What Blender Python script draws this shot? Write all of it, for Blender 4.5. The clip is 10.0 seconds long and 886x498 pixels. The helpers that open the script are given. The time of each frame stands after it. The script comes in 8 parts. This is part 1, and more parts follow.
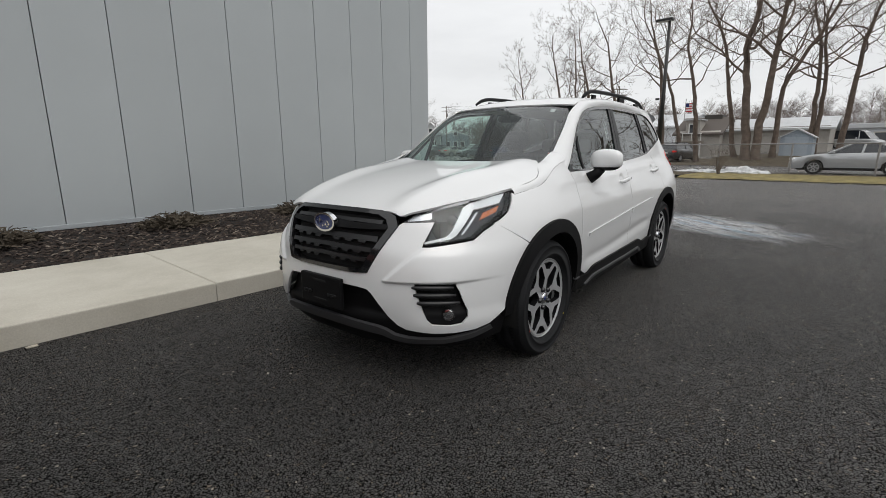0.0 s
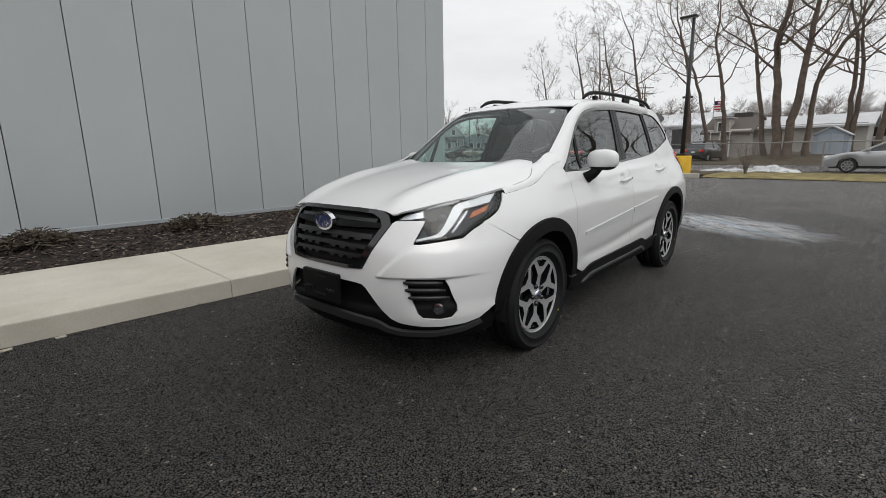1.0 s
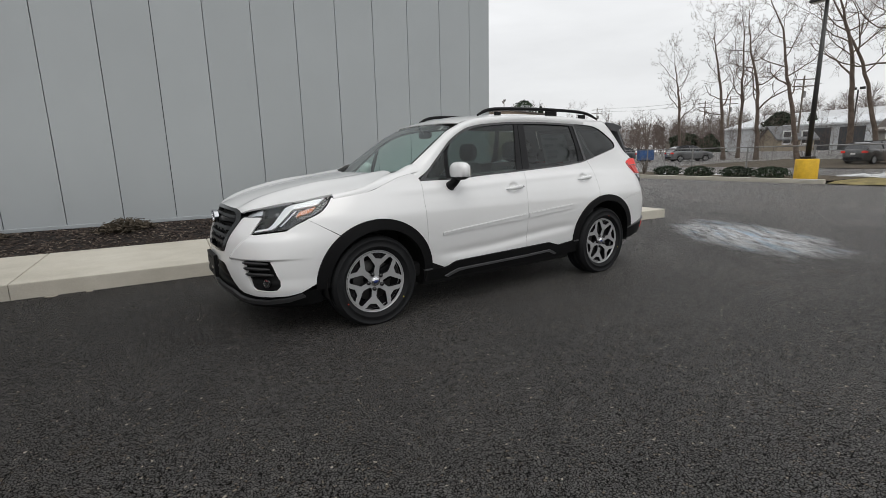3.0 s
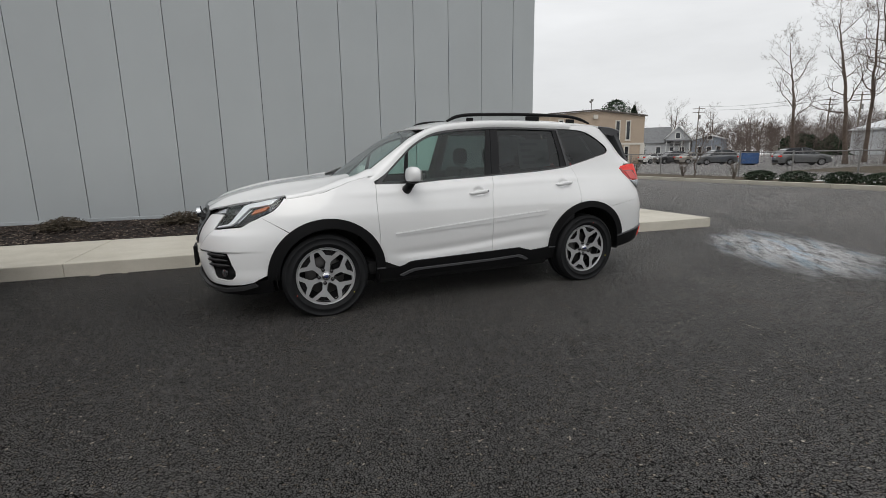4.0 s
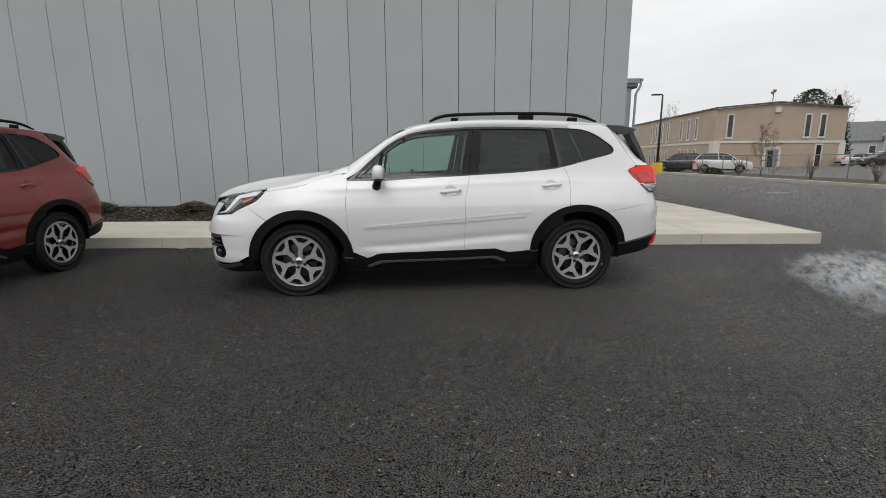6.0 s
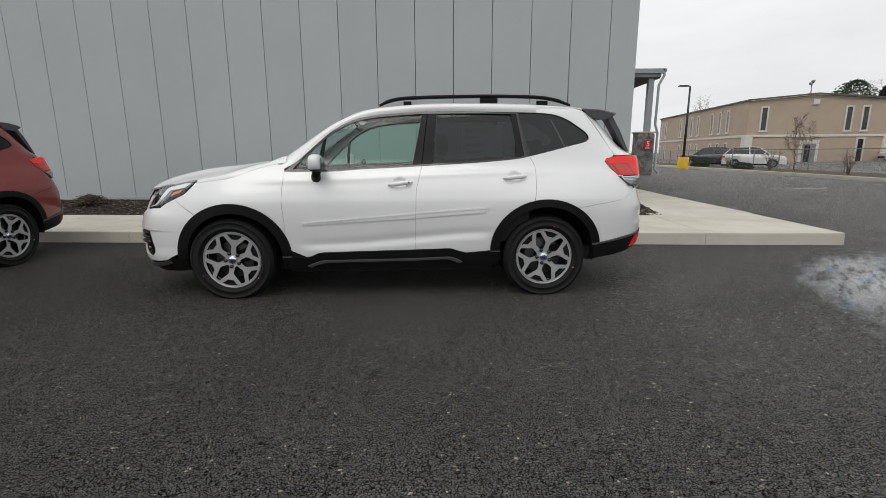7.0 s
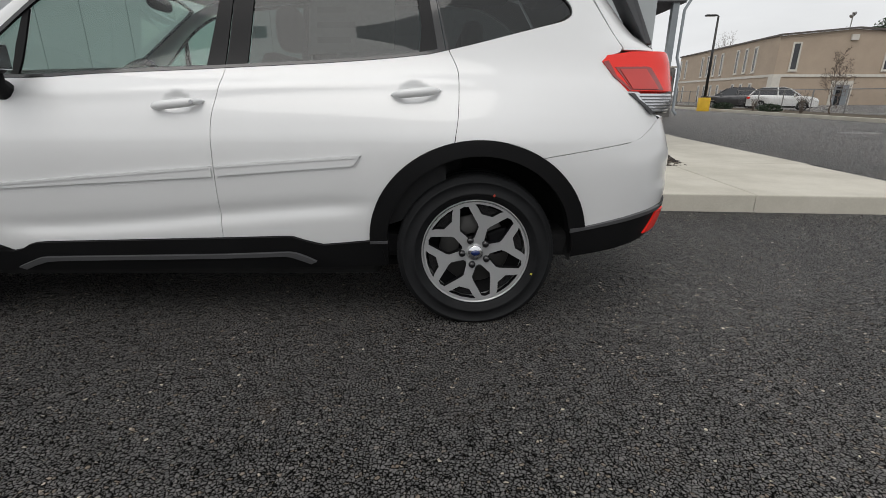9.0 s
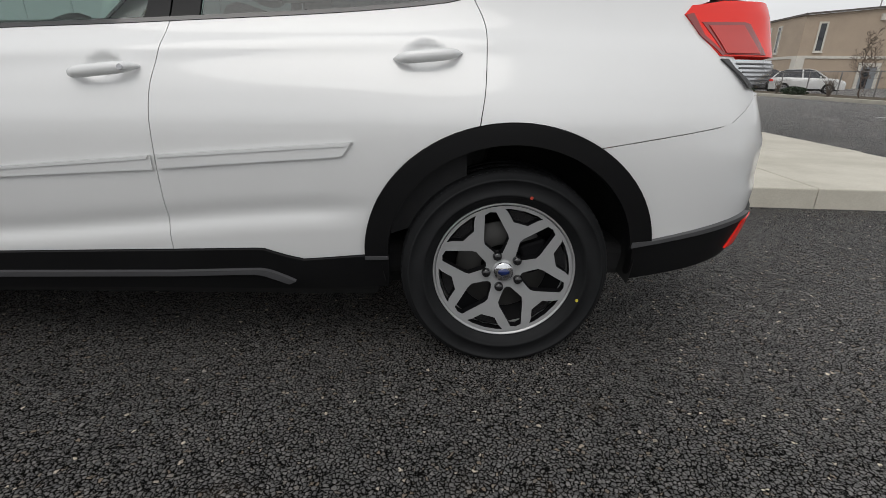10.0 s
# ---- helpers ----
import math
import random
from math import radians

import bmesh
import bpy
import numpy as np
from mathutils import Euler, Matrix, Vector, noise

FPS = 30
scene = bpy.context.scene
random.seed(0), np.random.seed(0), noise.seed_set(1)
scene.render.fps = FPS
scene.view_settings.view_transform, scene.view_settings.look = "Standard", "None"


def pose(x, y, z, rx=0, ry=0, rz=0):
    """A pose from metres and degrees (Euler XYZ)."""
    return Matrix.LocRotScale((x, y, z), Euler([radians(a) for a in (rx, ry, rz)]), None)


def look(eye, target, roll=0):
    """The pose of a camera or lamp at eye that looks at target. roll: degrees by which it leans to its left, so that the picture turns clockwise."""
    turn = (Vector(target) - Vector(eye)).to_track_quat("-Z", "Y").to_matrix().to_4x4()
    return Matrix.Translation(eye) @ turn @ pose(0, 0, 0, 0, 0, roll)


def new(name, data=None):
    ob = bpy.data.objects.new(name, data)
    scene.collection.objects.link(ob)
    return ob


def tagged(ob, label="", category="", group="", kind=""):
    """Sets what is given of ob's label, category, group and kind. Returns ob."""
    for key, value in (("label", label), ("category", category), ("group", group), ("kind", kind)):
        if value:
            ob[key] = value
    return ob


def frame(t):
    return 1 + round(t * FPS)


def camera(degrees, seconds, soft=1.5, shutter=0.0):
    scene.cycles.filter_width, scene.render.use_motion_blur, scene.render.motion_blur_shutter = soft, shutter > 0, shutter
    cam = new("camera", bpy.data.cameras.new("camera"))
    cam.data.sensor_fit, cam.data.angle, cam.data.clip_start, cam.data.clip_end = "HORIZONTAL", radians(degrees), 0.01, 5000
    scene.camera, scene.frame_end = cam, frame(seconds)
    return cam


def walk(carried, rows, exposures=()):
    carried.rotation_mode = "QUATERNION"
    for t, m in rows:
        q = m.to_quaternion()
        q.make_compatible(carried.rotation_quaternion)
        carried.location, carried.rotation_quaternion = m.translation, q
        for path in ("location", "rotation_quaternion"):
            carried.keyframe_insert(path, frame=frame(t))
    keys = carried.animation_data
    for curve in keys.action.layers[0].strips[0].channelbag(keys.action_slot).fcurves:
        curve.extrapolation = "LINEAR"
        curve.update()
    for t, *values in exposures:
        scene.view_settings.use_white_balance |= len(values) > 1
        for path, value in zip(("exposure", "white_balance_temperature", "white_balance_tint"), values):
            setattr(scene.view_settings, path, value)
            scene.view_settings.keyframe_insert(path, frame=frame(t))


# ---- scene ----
cam = camera(86.8, 10.0, soft=0.8)
PATH = [
    (0, (-3.771, -2.404, 1.225), (-2.317, -1.095, 0.808), -0.33),
    (0.5, (-3.773, -2.409, 1.217), (-2.346, -1.067, 0.815), -0.78),
    (1, (-3.738, -2.607, 1.225), (-2.352, -1.224, 0.815), -0.89),
    (1.5, (-3.625, -3.047, 1.252), (-2.300, -1.613, 0.820), -1.07),
    (2, (-3.315, -3.441, 1.268), (-2.081, -1.927, 0.837), -0.83),
    (2.5, (-2.984, -3.891, 1.264), (-1.875, -2.277, 0.859), -1.16),
    (4, (-1.635, -4.928, 1.279), (-0.998, -3.070, 0.901), -0.89),
    (4.5, (-1.146, -5.130, 1.297), (-0.693, -3.216, 0.930), -0.73),
    (5, (-0.719, -5.349, 1.284), (-0.434, -3.402, 0.925), -0.68),
    (6.5, (0.286, -5.328, 1.270), (0.237, -3.367, 0.881), -0.21),
    (7, (0.621, -4.852, 1.220), (0.542, -2.894, 0.819), -0.26),
    (7.5, (0.931, -4.286, 1.132), (0.844, -2.343, 0.667), -0.17),
    (8, (1.122, -3.727, 1.060), (1.030, -1.793, 0.556), 0.10),
    (8.5, (1.227, -3.225, 1.042), (1.099, -1.311, 0.478), 0.31),
    (9, (1.299, -2.848, 1.014), (1.195, -0.952, 0.386), 0.22),
    (9.5, (1.296, -2.580, 0.978), (1.254, -0.704, 0.286), 0.32),
    (10, (1.236, -2.334, 0.966), (1.098, -0.464, 0.270), 0.53),
]
walk(cam, [(t, look(eye, target, roll)) for t, eye, target, roll in PATH], [(0.0, 0.00), (2.5, 0.00), (4.5, -0.11), (6.5, 0.00), (10.0, -0.05)])

# ---- world and light: an even overcast sky with a weak, wide sun behind the cloud ----
SUN_EL, SUN_AZ = radians(58), radians(200)
world = bpy.data.worlds.new("overcast_sky")
scene.world = world
world.use_nodes = True
wn, wl = world.node_tree.nodes, world.node_tree.links
wn.clear()
w_out = wn.new("ShaderNodeOutputWorld")
w_bg = wn.new("ShaderNodeBackground")
w_sky = wn.new("ShaderNodeTexSky")
w_sky.sky_type, w_sky.sun_disc = "NISHITA", False
w_sky.sun_elevation, w_sky.sun_rotation = SUN_EL, SUN_AZ
w_sky.dust_density = 4.0
w_scale = wn.new("ShaderNodeVectorMath")
w_scale.operation = "SCALE"
w_scale.inputs["Scale"].default_value = 0.10
w_geo = wn.new("ShaderNodeTexCoord")
w_sep = wn.new("ShaderNodeSeparateXYZ")
w_map = wn.new("ShaderNodeMapping")
w_map.inputs["Scale"].default_value = (1.2, 1.2, 5.0)
w_noise = wn.new("ShaderNodeTexNoise")
w_noise.inputs["Scale"].default_value = 2.2
w_noise.inputs["Detail"].default_value = 5.0
w_noise.inputs["Roughness"].default_value = 0.55
w_grad = wn.new("ShaderNodeValToRGB")
w_grad.color_ramp.elements[0].position, w_grad.color_ramp.elements[0].color = 0.0, (0.88, 0.89, 0.90, 1)
w_grad.color_ramp.elements[1].position, w_grad.color_ramp.elements[1].color = 1.0, (1.10, 1.11, 1.12, 1)
e = w_grad.color_ramp.elements.new(0.35)
e.color = (0.98, 0.99, 1.00, 1)
w_band = wn.new("ShaderNodeMapRange")
w_band.inputs["From Min"].default_value, w_band.inputs["From Max"].default_value = 0.3, 0.75
w_band.inputs["To Min"].default_value, w_band.inputs["To Max"].default_value = 0.90, 1.06
w_cloud = wn.new("ShaderNodeVectorMath")
w_cloud.operation = "SCALE"
w_mix = wn.new("ShaderNodeMix")
w_mix.data_type = "RGBA"
w_mix.inputs["Factor"].default_value = 0.93
wl.new(w_sky.outputs["Color"], w_scale.inputs[0])
wl.new(w_geo.outputs["Generated"], w_sep.inputs[0])
wl.new(w_geo.outputs["Generated"], w_map.inputs["Vector"])
wl.new(w_map.outputs["Vector"], w_noise.inputs["Vector"])
wl.new(w_sep.outputs["Z"], w_grad.inputs["Fac"])
wl.new(w_noise.outputs["Fac"], w_band.inputs["Value"])
wl.new(w_grad.outputs["Color"], w_cloud.inputs[0])
wl.new(w_band.outputs["Result"], w_cloud.inputs["Scale"])
wl.new(w_scale.outputs["Vector"], w_mix.inputs["A"])
wl.new(w_cloud.outputs["Vector"], w_mix.inputs["B"])
wl.new(w_mix.outputs["Result"], w_bg.inputs["Color"])
w_bg.inputs["Strength"].default_value = 1.0
wl.new(w_bg.outputs["Background"], w_out.inputs["Surface"])

sun = new("sun", bpy.data.lights.new("sun", "SUN"))
sun.data.energy, sun.data.angle, sun.data.color = 0.8, radians(40), (1.0, 0.97, 0.93)
sun.matrix_world = look((0, 0, 60), (0, 0, 0))
sun.rotation_euler = Euler((radians(90) - SUN_EL, 0, radians(180) - SUN_AZ))

# ---- materials ----
def mat(name, color, rough=0.6, metal=0.0, spec=0.5, coat=0.0):
    m = bpy.data.materials.new(name)
    m.use_nodes = True
    b = m.node_tree.nodes["Principled BSDF"]
    b.inputs["Base Color"].default_value = (*color, 1)
    b.inputs["Roughness"].default_value = rough
    b.inputs["Metallic"].default_value = metal
    b.inputs["Specular IOR Level"].default_value = spec
    b.inputs["Coat Weight"].default_value = coat
    b.inputs["Coat Roughness"].default_value = 0.04
    return m


def node(m, kind, **values):
    n = m.node_tree.nodes.new("ShaderNode" + kind)
    for key, value in values.items():
        n.inputs[key.replace("_", " ")].default_value = value
    return n


def wire(m, a, b):
    m.node_tree.links.new(a, b)


def bsdf(m):
    return m.node_tree.nodes["Principled BSDF"]


def coords(m, scale=(1, 1, 1), kind="Object"):
    tc, mp = node(m, "TexCoord"), node(m, "Mapping")
    mp.inputs["Scale"].default_value = scale
    wire(m, tc.outputs[kind], mp.inputs["Vector"])
    return mp.outputs["Vector"]


def noise_tex(m, vec, scale, detail=4.0, rough=0.6):
    n = node(m, "TexNoise", Scale=scale, Detail=detail, Roughness=rough)
    wire(m, vec, n.inputs["Vector"])
    return n.outputs["Fac"]


def ramp(m, fac, stops):
    n = node(m, "ValToRGB")
    el = n.color_ramp.elements
    while len(el) < len(stops):
        el.new(0.5)
    for e, (p, c) in zip(el, stops):
        e.position, e.color = p, (*(c if isinstance(c, tuple) else (c, c, c)), 1)
    wire(m, fac, n.inputs["Fac"])
    return n.outputs["Color"]


def mixed(m, fac, a, b, blend="MIX"):
    n = node(m, "Mix")
    n.data_type, n.blend_type = "RGBA", blend
    for key, value in (("Factor", fac), ("A", a), ("B", b)):
        socket = [s for s in n.inputs if s.name == key and (s.type == "RGBA" or key == "Factor" and s.type == "VALUE")][0]
        if isinstance(value, (int, float)):
            socket.default_value = value if key == "Factor" else (value, value, value, 1)
        elif isinstance(value, tuple):
            socket.default_value = (*value, 1)
        else:
            wire(m, value, socket)
    return [s for s in n.outputs if s.type == "RGBA"][0]


def bump(m, height, strength=0.3, distance=0.01, after=None):
    n = node(m, "Bump", Strength=strength, Distance=distance)
    wire(m, height, n.inputs["Height"])
    if after:
        wire(m, after, n.inputs["Normal"])
    wire(m, n.outputs["Normal"], bsdf(m).inputs["Normal"])
    return n.outputs["Normal"]


def varied(name, color, rough=0.7, metal=0.0, scale=4.0, spread=0.25, bump_scale=60.0, bump_strength=0.15, bump_distance=0.004, random=0.0, spec=0.5):
    """A surface with broad blotches and fine grain of real size."""
    m = mat(name, color, rough, metal, spec)
    v = coords(m)
    big, fine = noise_tex(m, v, scale, 5.0), noise_tex(m, v, bump_scale, 3.0)
    lo, hi = tuple(c * (1 - spread) for c in color), tuple(min(1, c * (1 + spread)) for c in color)
    c = mixed(m, ramp(m, big, [(0.3, 0.0), (0.7, 1.0)]), lo, hi)
    c = mixed(m, 0.35, c, ramp(m, fine, [(0.3, 0.35), (0.7, 0.65)]), "OVERLAY")
    if random:
        info = node(m, "ObjectInfo")
        k = node(m, "MapRange", To_Min=1 - random, To_Max=1 + random)
        wire(m, info.outputs["Random"], k.inputs["Value"])
        c = mixed(m, 1.0, c, k.outputs["Result"], "MULTIPLY")
    wire(m, c, bsdf(m).inputs["Base Color"])
    if bump_strength:
        bump(m, fine, bump_strength, bump_distance)
    return m


def asphalt_mat():
    m = mat("asphalt_rolled", (0.04, 0.04, 0.042), 0.82)
    v = coords(m)
    shake = node(m, "TexNoise", Scale=70.0, Detail=2.0, Roughness=0.6)
    wire(m, v, shake.inputs["Vector"])
    jog = node(m, "VectorMath")
    jog.operation = "MULTIPLY_ADD"
    jog.inputs[1].default_value = (0.016, 0.016, 0.016)
    wire(m, shake.outputs["Color"], jog.inputs[0])
    wire(m, v, jog.inputs[2])
    stones = node(m, "TexVoronoi", Scale=84.0, Randomness=1.0)
    wire(m, jog.outputs["Vector"], stones.inputs["Vector"])
    edge = node(m, "TexVoronoi", Scale=84.0, Randomness=1.0)
    edge.feature = "DISTANCE_TO_EDGE"
    wire(m, jog.outputs["Vector"], edge.inputs["Vector"])
    grit, broad, patch = noise_tex(m, v, 240.0, 3.0), noise_tex(m, v, 0.55, 6.0, 0.65), noise_tex(m, v, 3.2, 5.0, 0.7)
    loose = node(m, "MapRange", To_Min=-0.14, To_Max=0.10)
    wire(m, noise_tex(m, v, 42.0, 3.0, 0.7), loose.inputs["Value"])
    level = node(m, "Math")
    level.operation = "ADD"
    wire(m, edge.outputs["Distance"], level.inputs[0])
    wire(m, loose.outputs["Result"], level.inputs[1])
    tone = node(m, "SeparateColor")
    wire(m, stones.outputs["Color"], tone.inputs["Color"])
    c = ramp(m, tone.outputs["Red"], [(0.0, (0.074, 0.073, 0.074)), (0.5, (0.102, 0.100, 0.099)), (0.93, (0.132, 0.128, 0.124)), (0.988, (0.16, 0.128, 0.096)), (1.0, (0.55, 0.50, 0.43))])
    c = mixed(m, 0.75, c, ramp(m, grit, [(0.3, 0.2), (0.7, 0.8)]), "OVERLAY")
    # near-black stone gaps: occlusion the bump can't give is put into the colour
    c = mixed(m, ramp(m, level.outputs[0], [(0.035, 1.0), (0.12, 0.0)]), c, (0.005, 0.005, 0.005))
    c = mixed(m, ramp(m, broad, [(0.35, 0.0), (0.72, 0.6)]), c, mixed(m, 1.0, c, (1.40, 1.37, 1.33), "MULTIPLY"))
    c = mixed(m, ramp(m, patch, [(0.64, 0.0), (0.85, 0.2)]), c, (0.12, 0.115, 0.105))
    rust = noise_tex(m, v, 1.7, 5.0, 0.7)
    c = mixed(m, ramp(m, rust, [(0.60, 0.0), (0.74, 0.30)]), c, (0.090, 0.066, 0.046))
    clump = noise_tex(m, v, 17.0, 5.0, 0.75)
    c = mixed(m, 1.0, c, ramp(m, clump, [(0.33, 0.72), (0.5, 1.0), (0.68, 1.35)]), "MULTIPLY")
    # noise-shifted brightness graded into the colour along x, darkest low, palest towards the drive
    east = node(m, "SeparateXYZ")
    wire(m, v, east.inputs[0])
    noisy_x = node(m, "Math")
    noisy_x.operation = "MULTIPLY_ADD"
    noisy_x.inputs[1].default_value = 5.0
    wire(m, broad, noisy_x.inputs[0])
    wire(m, east.outputs["X"], noisy_x.inputs[2])
    east_tone = node(m, "MapRange", From_Min=-6.0, From_Max=11.0)
    wire(m, noisy_x.outputs[0], east_tone.inputs["Value"])
    c = mixed(m, 1.0, c, ramp(m, east_tone.outputs["Result"], [(0.05, (0.60, 0.585, 0.57)), (0.24, (0.82, 0.805, 0.79)), (0.60, (1.20, 1.19, 1.18)), (0.80, (1.85, 1.84, 1.83)), (1.0, (2.9, 2.89, 2.88))]), "MULTIPLY")
    # a spill of white and pale blue powder, scuffed thin by tyres
    tc, mp = node(m, "TexCoord"), node(m, "Mapping")
    mp.vector_type = "TEXTURE"
    mp.inputs["Location"].default_value = (4.85, -0.52, 0)
    mp.inputs["Rotation"].default_value = (0, 0, radians(54.0))
    mp.inputs["Scale"].default_value = (1.95, 1.0, 1.0)
    wire(m, tc.outputs["Object"], mp.inputs["Vector"])
    reach = node(m, "VectorMath")
    reach.operation = "LENGTH"
    flat_ = node(m, "VectorMath")
    flat_.operation = "MULTIPLY"
    flat_.inputs[1].default_value = (1, 1, 0)
    wire(m, mp.outputs["Vector"], flat_.inputs[0])
    wire(m, flat_.outputs["Vector"], reach.inputs[0])
    streak_map = node(m, "Mapping")
    streak_map.inputs["Scale"].default_value = (2.2, 5.0, 1.0)
    wire(m, mp.outputs["Vector"], streak_map.inputs["Vector"])
    streaks = noise_tex(m, streak_map.outputs["Vector"], 1.6, 8.0, 0.72)
    ragged = node(m, "MapRange", To_Min=-0.55, To_Max=0.55)
    wire(m, noise_tex(m, mp.outputs["Vector"], 2.6, 6.0, 0.65), ragged.inputs["Value"])
    spread_ = node(m, "Math")
    spread_.operation = "ADD"
    wire(m, reach.outputs["Value"], spread_.inputs[0])
    wire(m, ragged.outputs["Result"], spread_.inputs[1])
    body_ = ramp(m, spread_.outputs[0], [(0.25, 1.0), (0.55, 0.65), (0.95, 0.0)])
    spill = mixed(m, 1.0, body_, ramp(m, streaks, [(0.37, 0.0), (0.52, 1.0)]), "MULTIPLY")
    spill = mixed(m, 1.0, spill, ramp(m, level.outputs[0], [(0.0, 0.4), (0.13, 1.0)]), "MULTIPLY")
    tint = ramp(m, noise_tex(m, streak_map.outputs["Vector"], 0.9, 3.0), [(0.48, (0.90, 0.91, 0.92)), (0.64, (0.58, 0.74, 0.88))])
    c = mixed(m, spill, c, tint)
    wire(m, c, bsdf(m).inputs["Base Color"])
    wire(m, ramp(m, grit, [(0.3, 0.45), (0.7, 0.8)]), bsdf(m).inputs["Roughness"])
    wire(m, ramp(m, level.outputs[0], [(0.04, 0.0), (0.2, 0.55)]), bsdf(m).inputs["Specular IOR Level"])
    first = bump(m, ramp(m, level.outputs[0], [(0.0, 0.0), (0.10, 0.55), (0.22, 0.85), (0.45, 1.0)]), 1.0, 0.011)
    bump(m, grit, 0.6, 0.004, first)
    return m


def concrete_mat():
    m = mat("broom_concrete", (0.5, 0.48, 0.43), 0.85)
    v = coords(m)
    broad, fine = noise_tex(m, v, 1.3, 6.0, 0.65), noise_tex(m, v, 90.0, 3.0)
    streak = noise_tex(m, coords(m, (260.0, 3.0, 3.0)), 1.0, 2.0)
    pore = node(m, "TexVoronoi", Scale=55.0)
    wire(m, v, pore.inputs["Vector"])
    c = ramp(m, broad, [(0.25, (0.42, 0.395, 0.33)), (0.55, (0.53, 0.50, 0.43)), (0.8, (0.60, 0.575, 0.50))])
    c = mixed(m, 0.3, c, ramp(m, fine, [(0.3, 0.38), (0.7, 0.62)]), "OVERLAY")
    c = mixed(m, ramp(m, pore.outputs["Distance"], [(0.03, 0.35), (0.10, 0.0)]), c, (0.22, 0.2, 0.18))
    wire(m, c, bsdf(m).inputs["Base Color"])
    first = bump(m, streak, 0.18, 0.003)
    bump(m, fine, 0.25, 0.002, first)
    return m


def panel_mat():
    m = mat("grey_wall_panel", (0.30, 0.33, 0.35), 0.45)
    v = coords(m)
    fine, broad = noise_tex(m, v, 190.0, 3.0, 0.7), noise_tex(m, v, 0.5, 4.0)
    c = ramp(m, broad, [(0.3, (0.355, 0.380, 0.392)), (0.7, (0.385, 0.412, 0.424))])
    c = mixed(m, 0.10, c, fine, "OVERLAY")
    info = node(m, "ObjectInfo")
    k = node(m, "MapRange", To_Min=0.975, To_Max=1.025)
    wire(m, info.outputs["Random"], k.inputs["Value"])
    c = mixed(m, 1.0, c, k.outputs["Result"], "MULTIPLY")
    wire(m, c, bsdf(m).inputs["Base Color"])
    bump(m, fine, 0.10, 0.002)
    return m


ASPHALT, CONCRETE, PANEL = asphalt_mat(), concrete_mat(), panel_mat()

# ---- geometry helpers ----
def mesh_of(name, verts, faces, smooth=False):
    me = bpy.data.meshes.new(name)
    me.from_pydata([tuple(v) for v in verts], [], [tuple(f) for f in faces])
    if smooth:
        me.polygons.foreach_set("use_smooth", [True] * len(me.polygons))
    me.update()
    return me


def link(name, me, material, parent=None, label="", at=None):
    ob = new(name, me)
    if material and not len(me.materials):
        me.materials.append(material)
    if parent:
        ob.parent = parent
    if at is not None:
        ob.matrix_basis = at
    return tagged(ob, label)


def part(name, bm, material, parent=None, label="", smooth=False):
    """Links a bmesh as one mesh object under a thing or a part."""
    me = bpy.data.meshes.new(name)
    bm.normal_update()
    bm.to_mesh(me)
    bm.free()
    if smooth:
        me.polygons.foreach_set("use_smooth", [True] * len(me.polygons))
    return link(name, me, material, parent, label)


def empty(name, m=None, label="", category="", group="", kind=""):
    ob = new(name)
    ob.empty_display_size = 0.2
    if m is not None:
        ob.matrix_basis = m
    return tagged(ob, label, category, group, kind)


def add_box(bm, x0, x1, y0, y1, z0, z1, bevel=0.0):
    made = bmesh.ops.create_cube(bm, size=1.0)["verts"]
    for v in made:
        v.co = Vector((x0 + (v.co.x + 0.5) * (x1 - x0), y0 + (v.co.y + 0.5) * (y1 - y0), z0 + (v.co.z + 0.5) * (z1 - z0)))
    if bevel:
        edges = list({e for v in made for e in v.link_edges})
        bmesh.ops.bevel(bm, geom=edges, offset=bevel, segments=2, affect="EDGES", profile=0.5)


def box(x0, x1, y0, y1, z0, z1, bevel=0.0):
    bm = bmesh.new()
    add_box(bm, x0, x1, y0, y1, z0, z1, bevel)
    return bm


def prism(outline, z0, z1):
    """A closed plan outline (x, y) raised from z0 to z1."""
    bm = bmesh.new()
    lo = [bm.verts.new((x, y, z0)) for x, y in outline]
    hi = [bm.verts.new((x, y, z1)) for x, y in outline]
    bm.faces.new(lo[::-1]), bm.faces.new(hi)
    n = len(outline)
    for i in range(n):
        bm.faces.new((lo[i], lo[(i + 1) % n], hi[(i + 1) % n], hi[i]))
    bmesh.ops.recalc_face_normals(bm, faces=bm.faces)
    return bm


def add_tube(bm, pts, radii, sides=8, cap=True):
    """A round tube along points, with a radius at each."""
    pts = [Vector(p) for p in pts]
    if not isinstance(radii, (list, tuple)):
        radii = [radii] * len(pts)
    rings = []
    side = None
    for i, p in enumerate(pts):
        d = (pts[min(i + 1, len(pts) - 1)] - pts[max(i - 1, 0)]).normalized()
        if side is None:
            side = d.orthogonal().normalized()
        side = (side - d * side.dot(d)).normalized()
        other = d.cross(side)
        rings.append([bm.verts.new(p + radii[i] * (math.cos(a) * side + math.sin(a) * other)) for a in (2 * math.pi * k / sides for k in range(sides))])
    for r0, r1 in zip(rings, rings[1:]):
        for k in range(sides):
            bm.faces.new((r0[k], r0[(k + 1) % sides], r1[(k + 1) % sides], r1[k]))
    if cap:
        bm.faces.new(rings[0][::-1]), bm.faces.new(rings[-1])


def tube(pts, radii, sides=8):
    bm = bmesh.new()
    add_tube(bm, pts, radii, sides)
    return bm


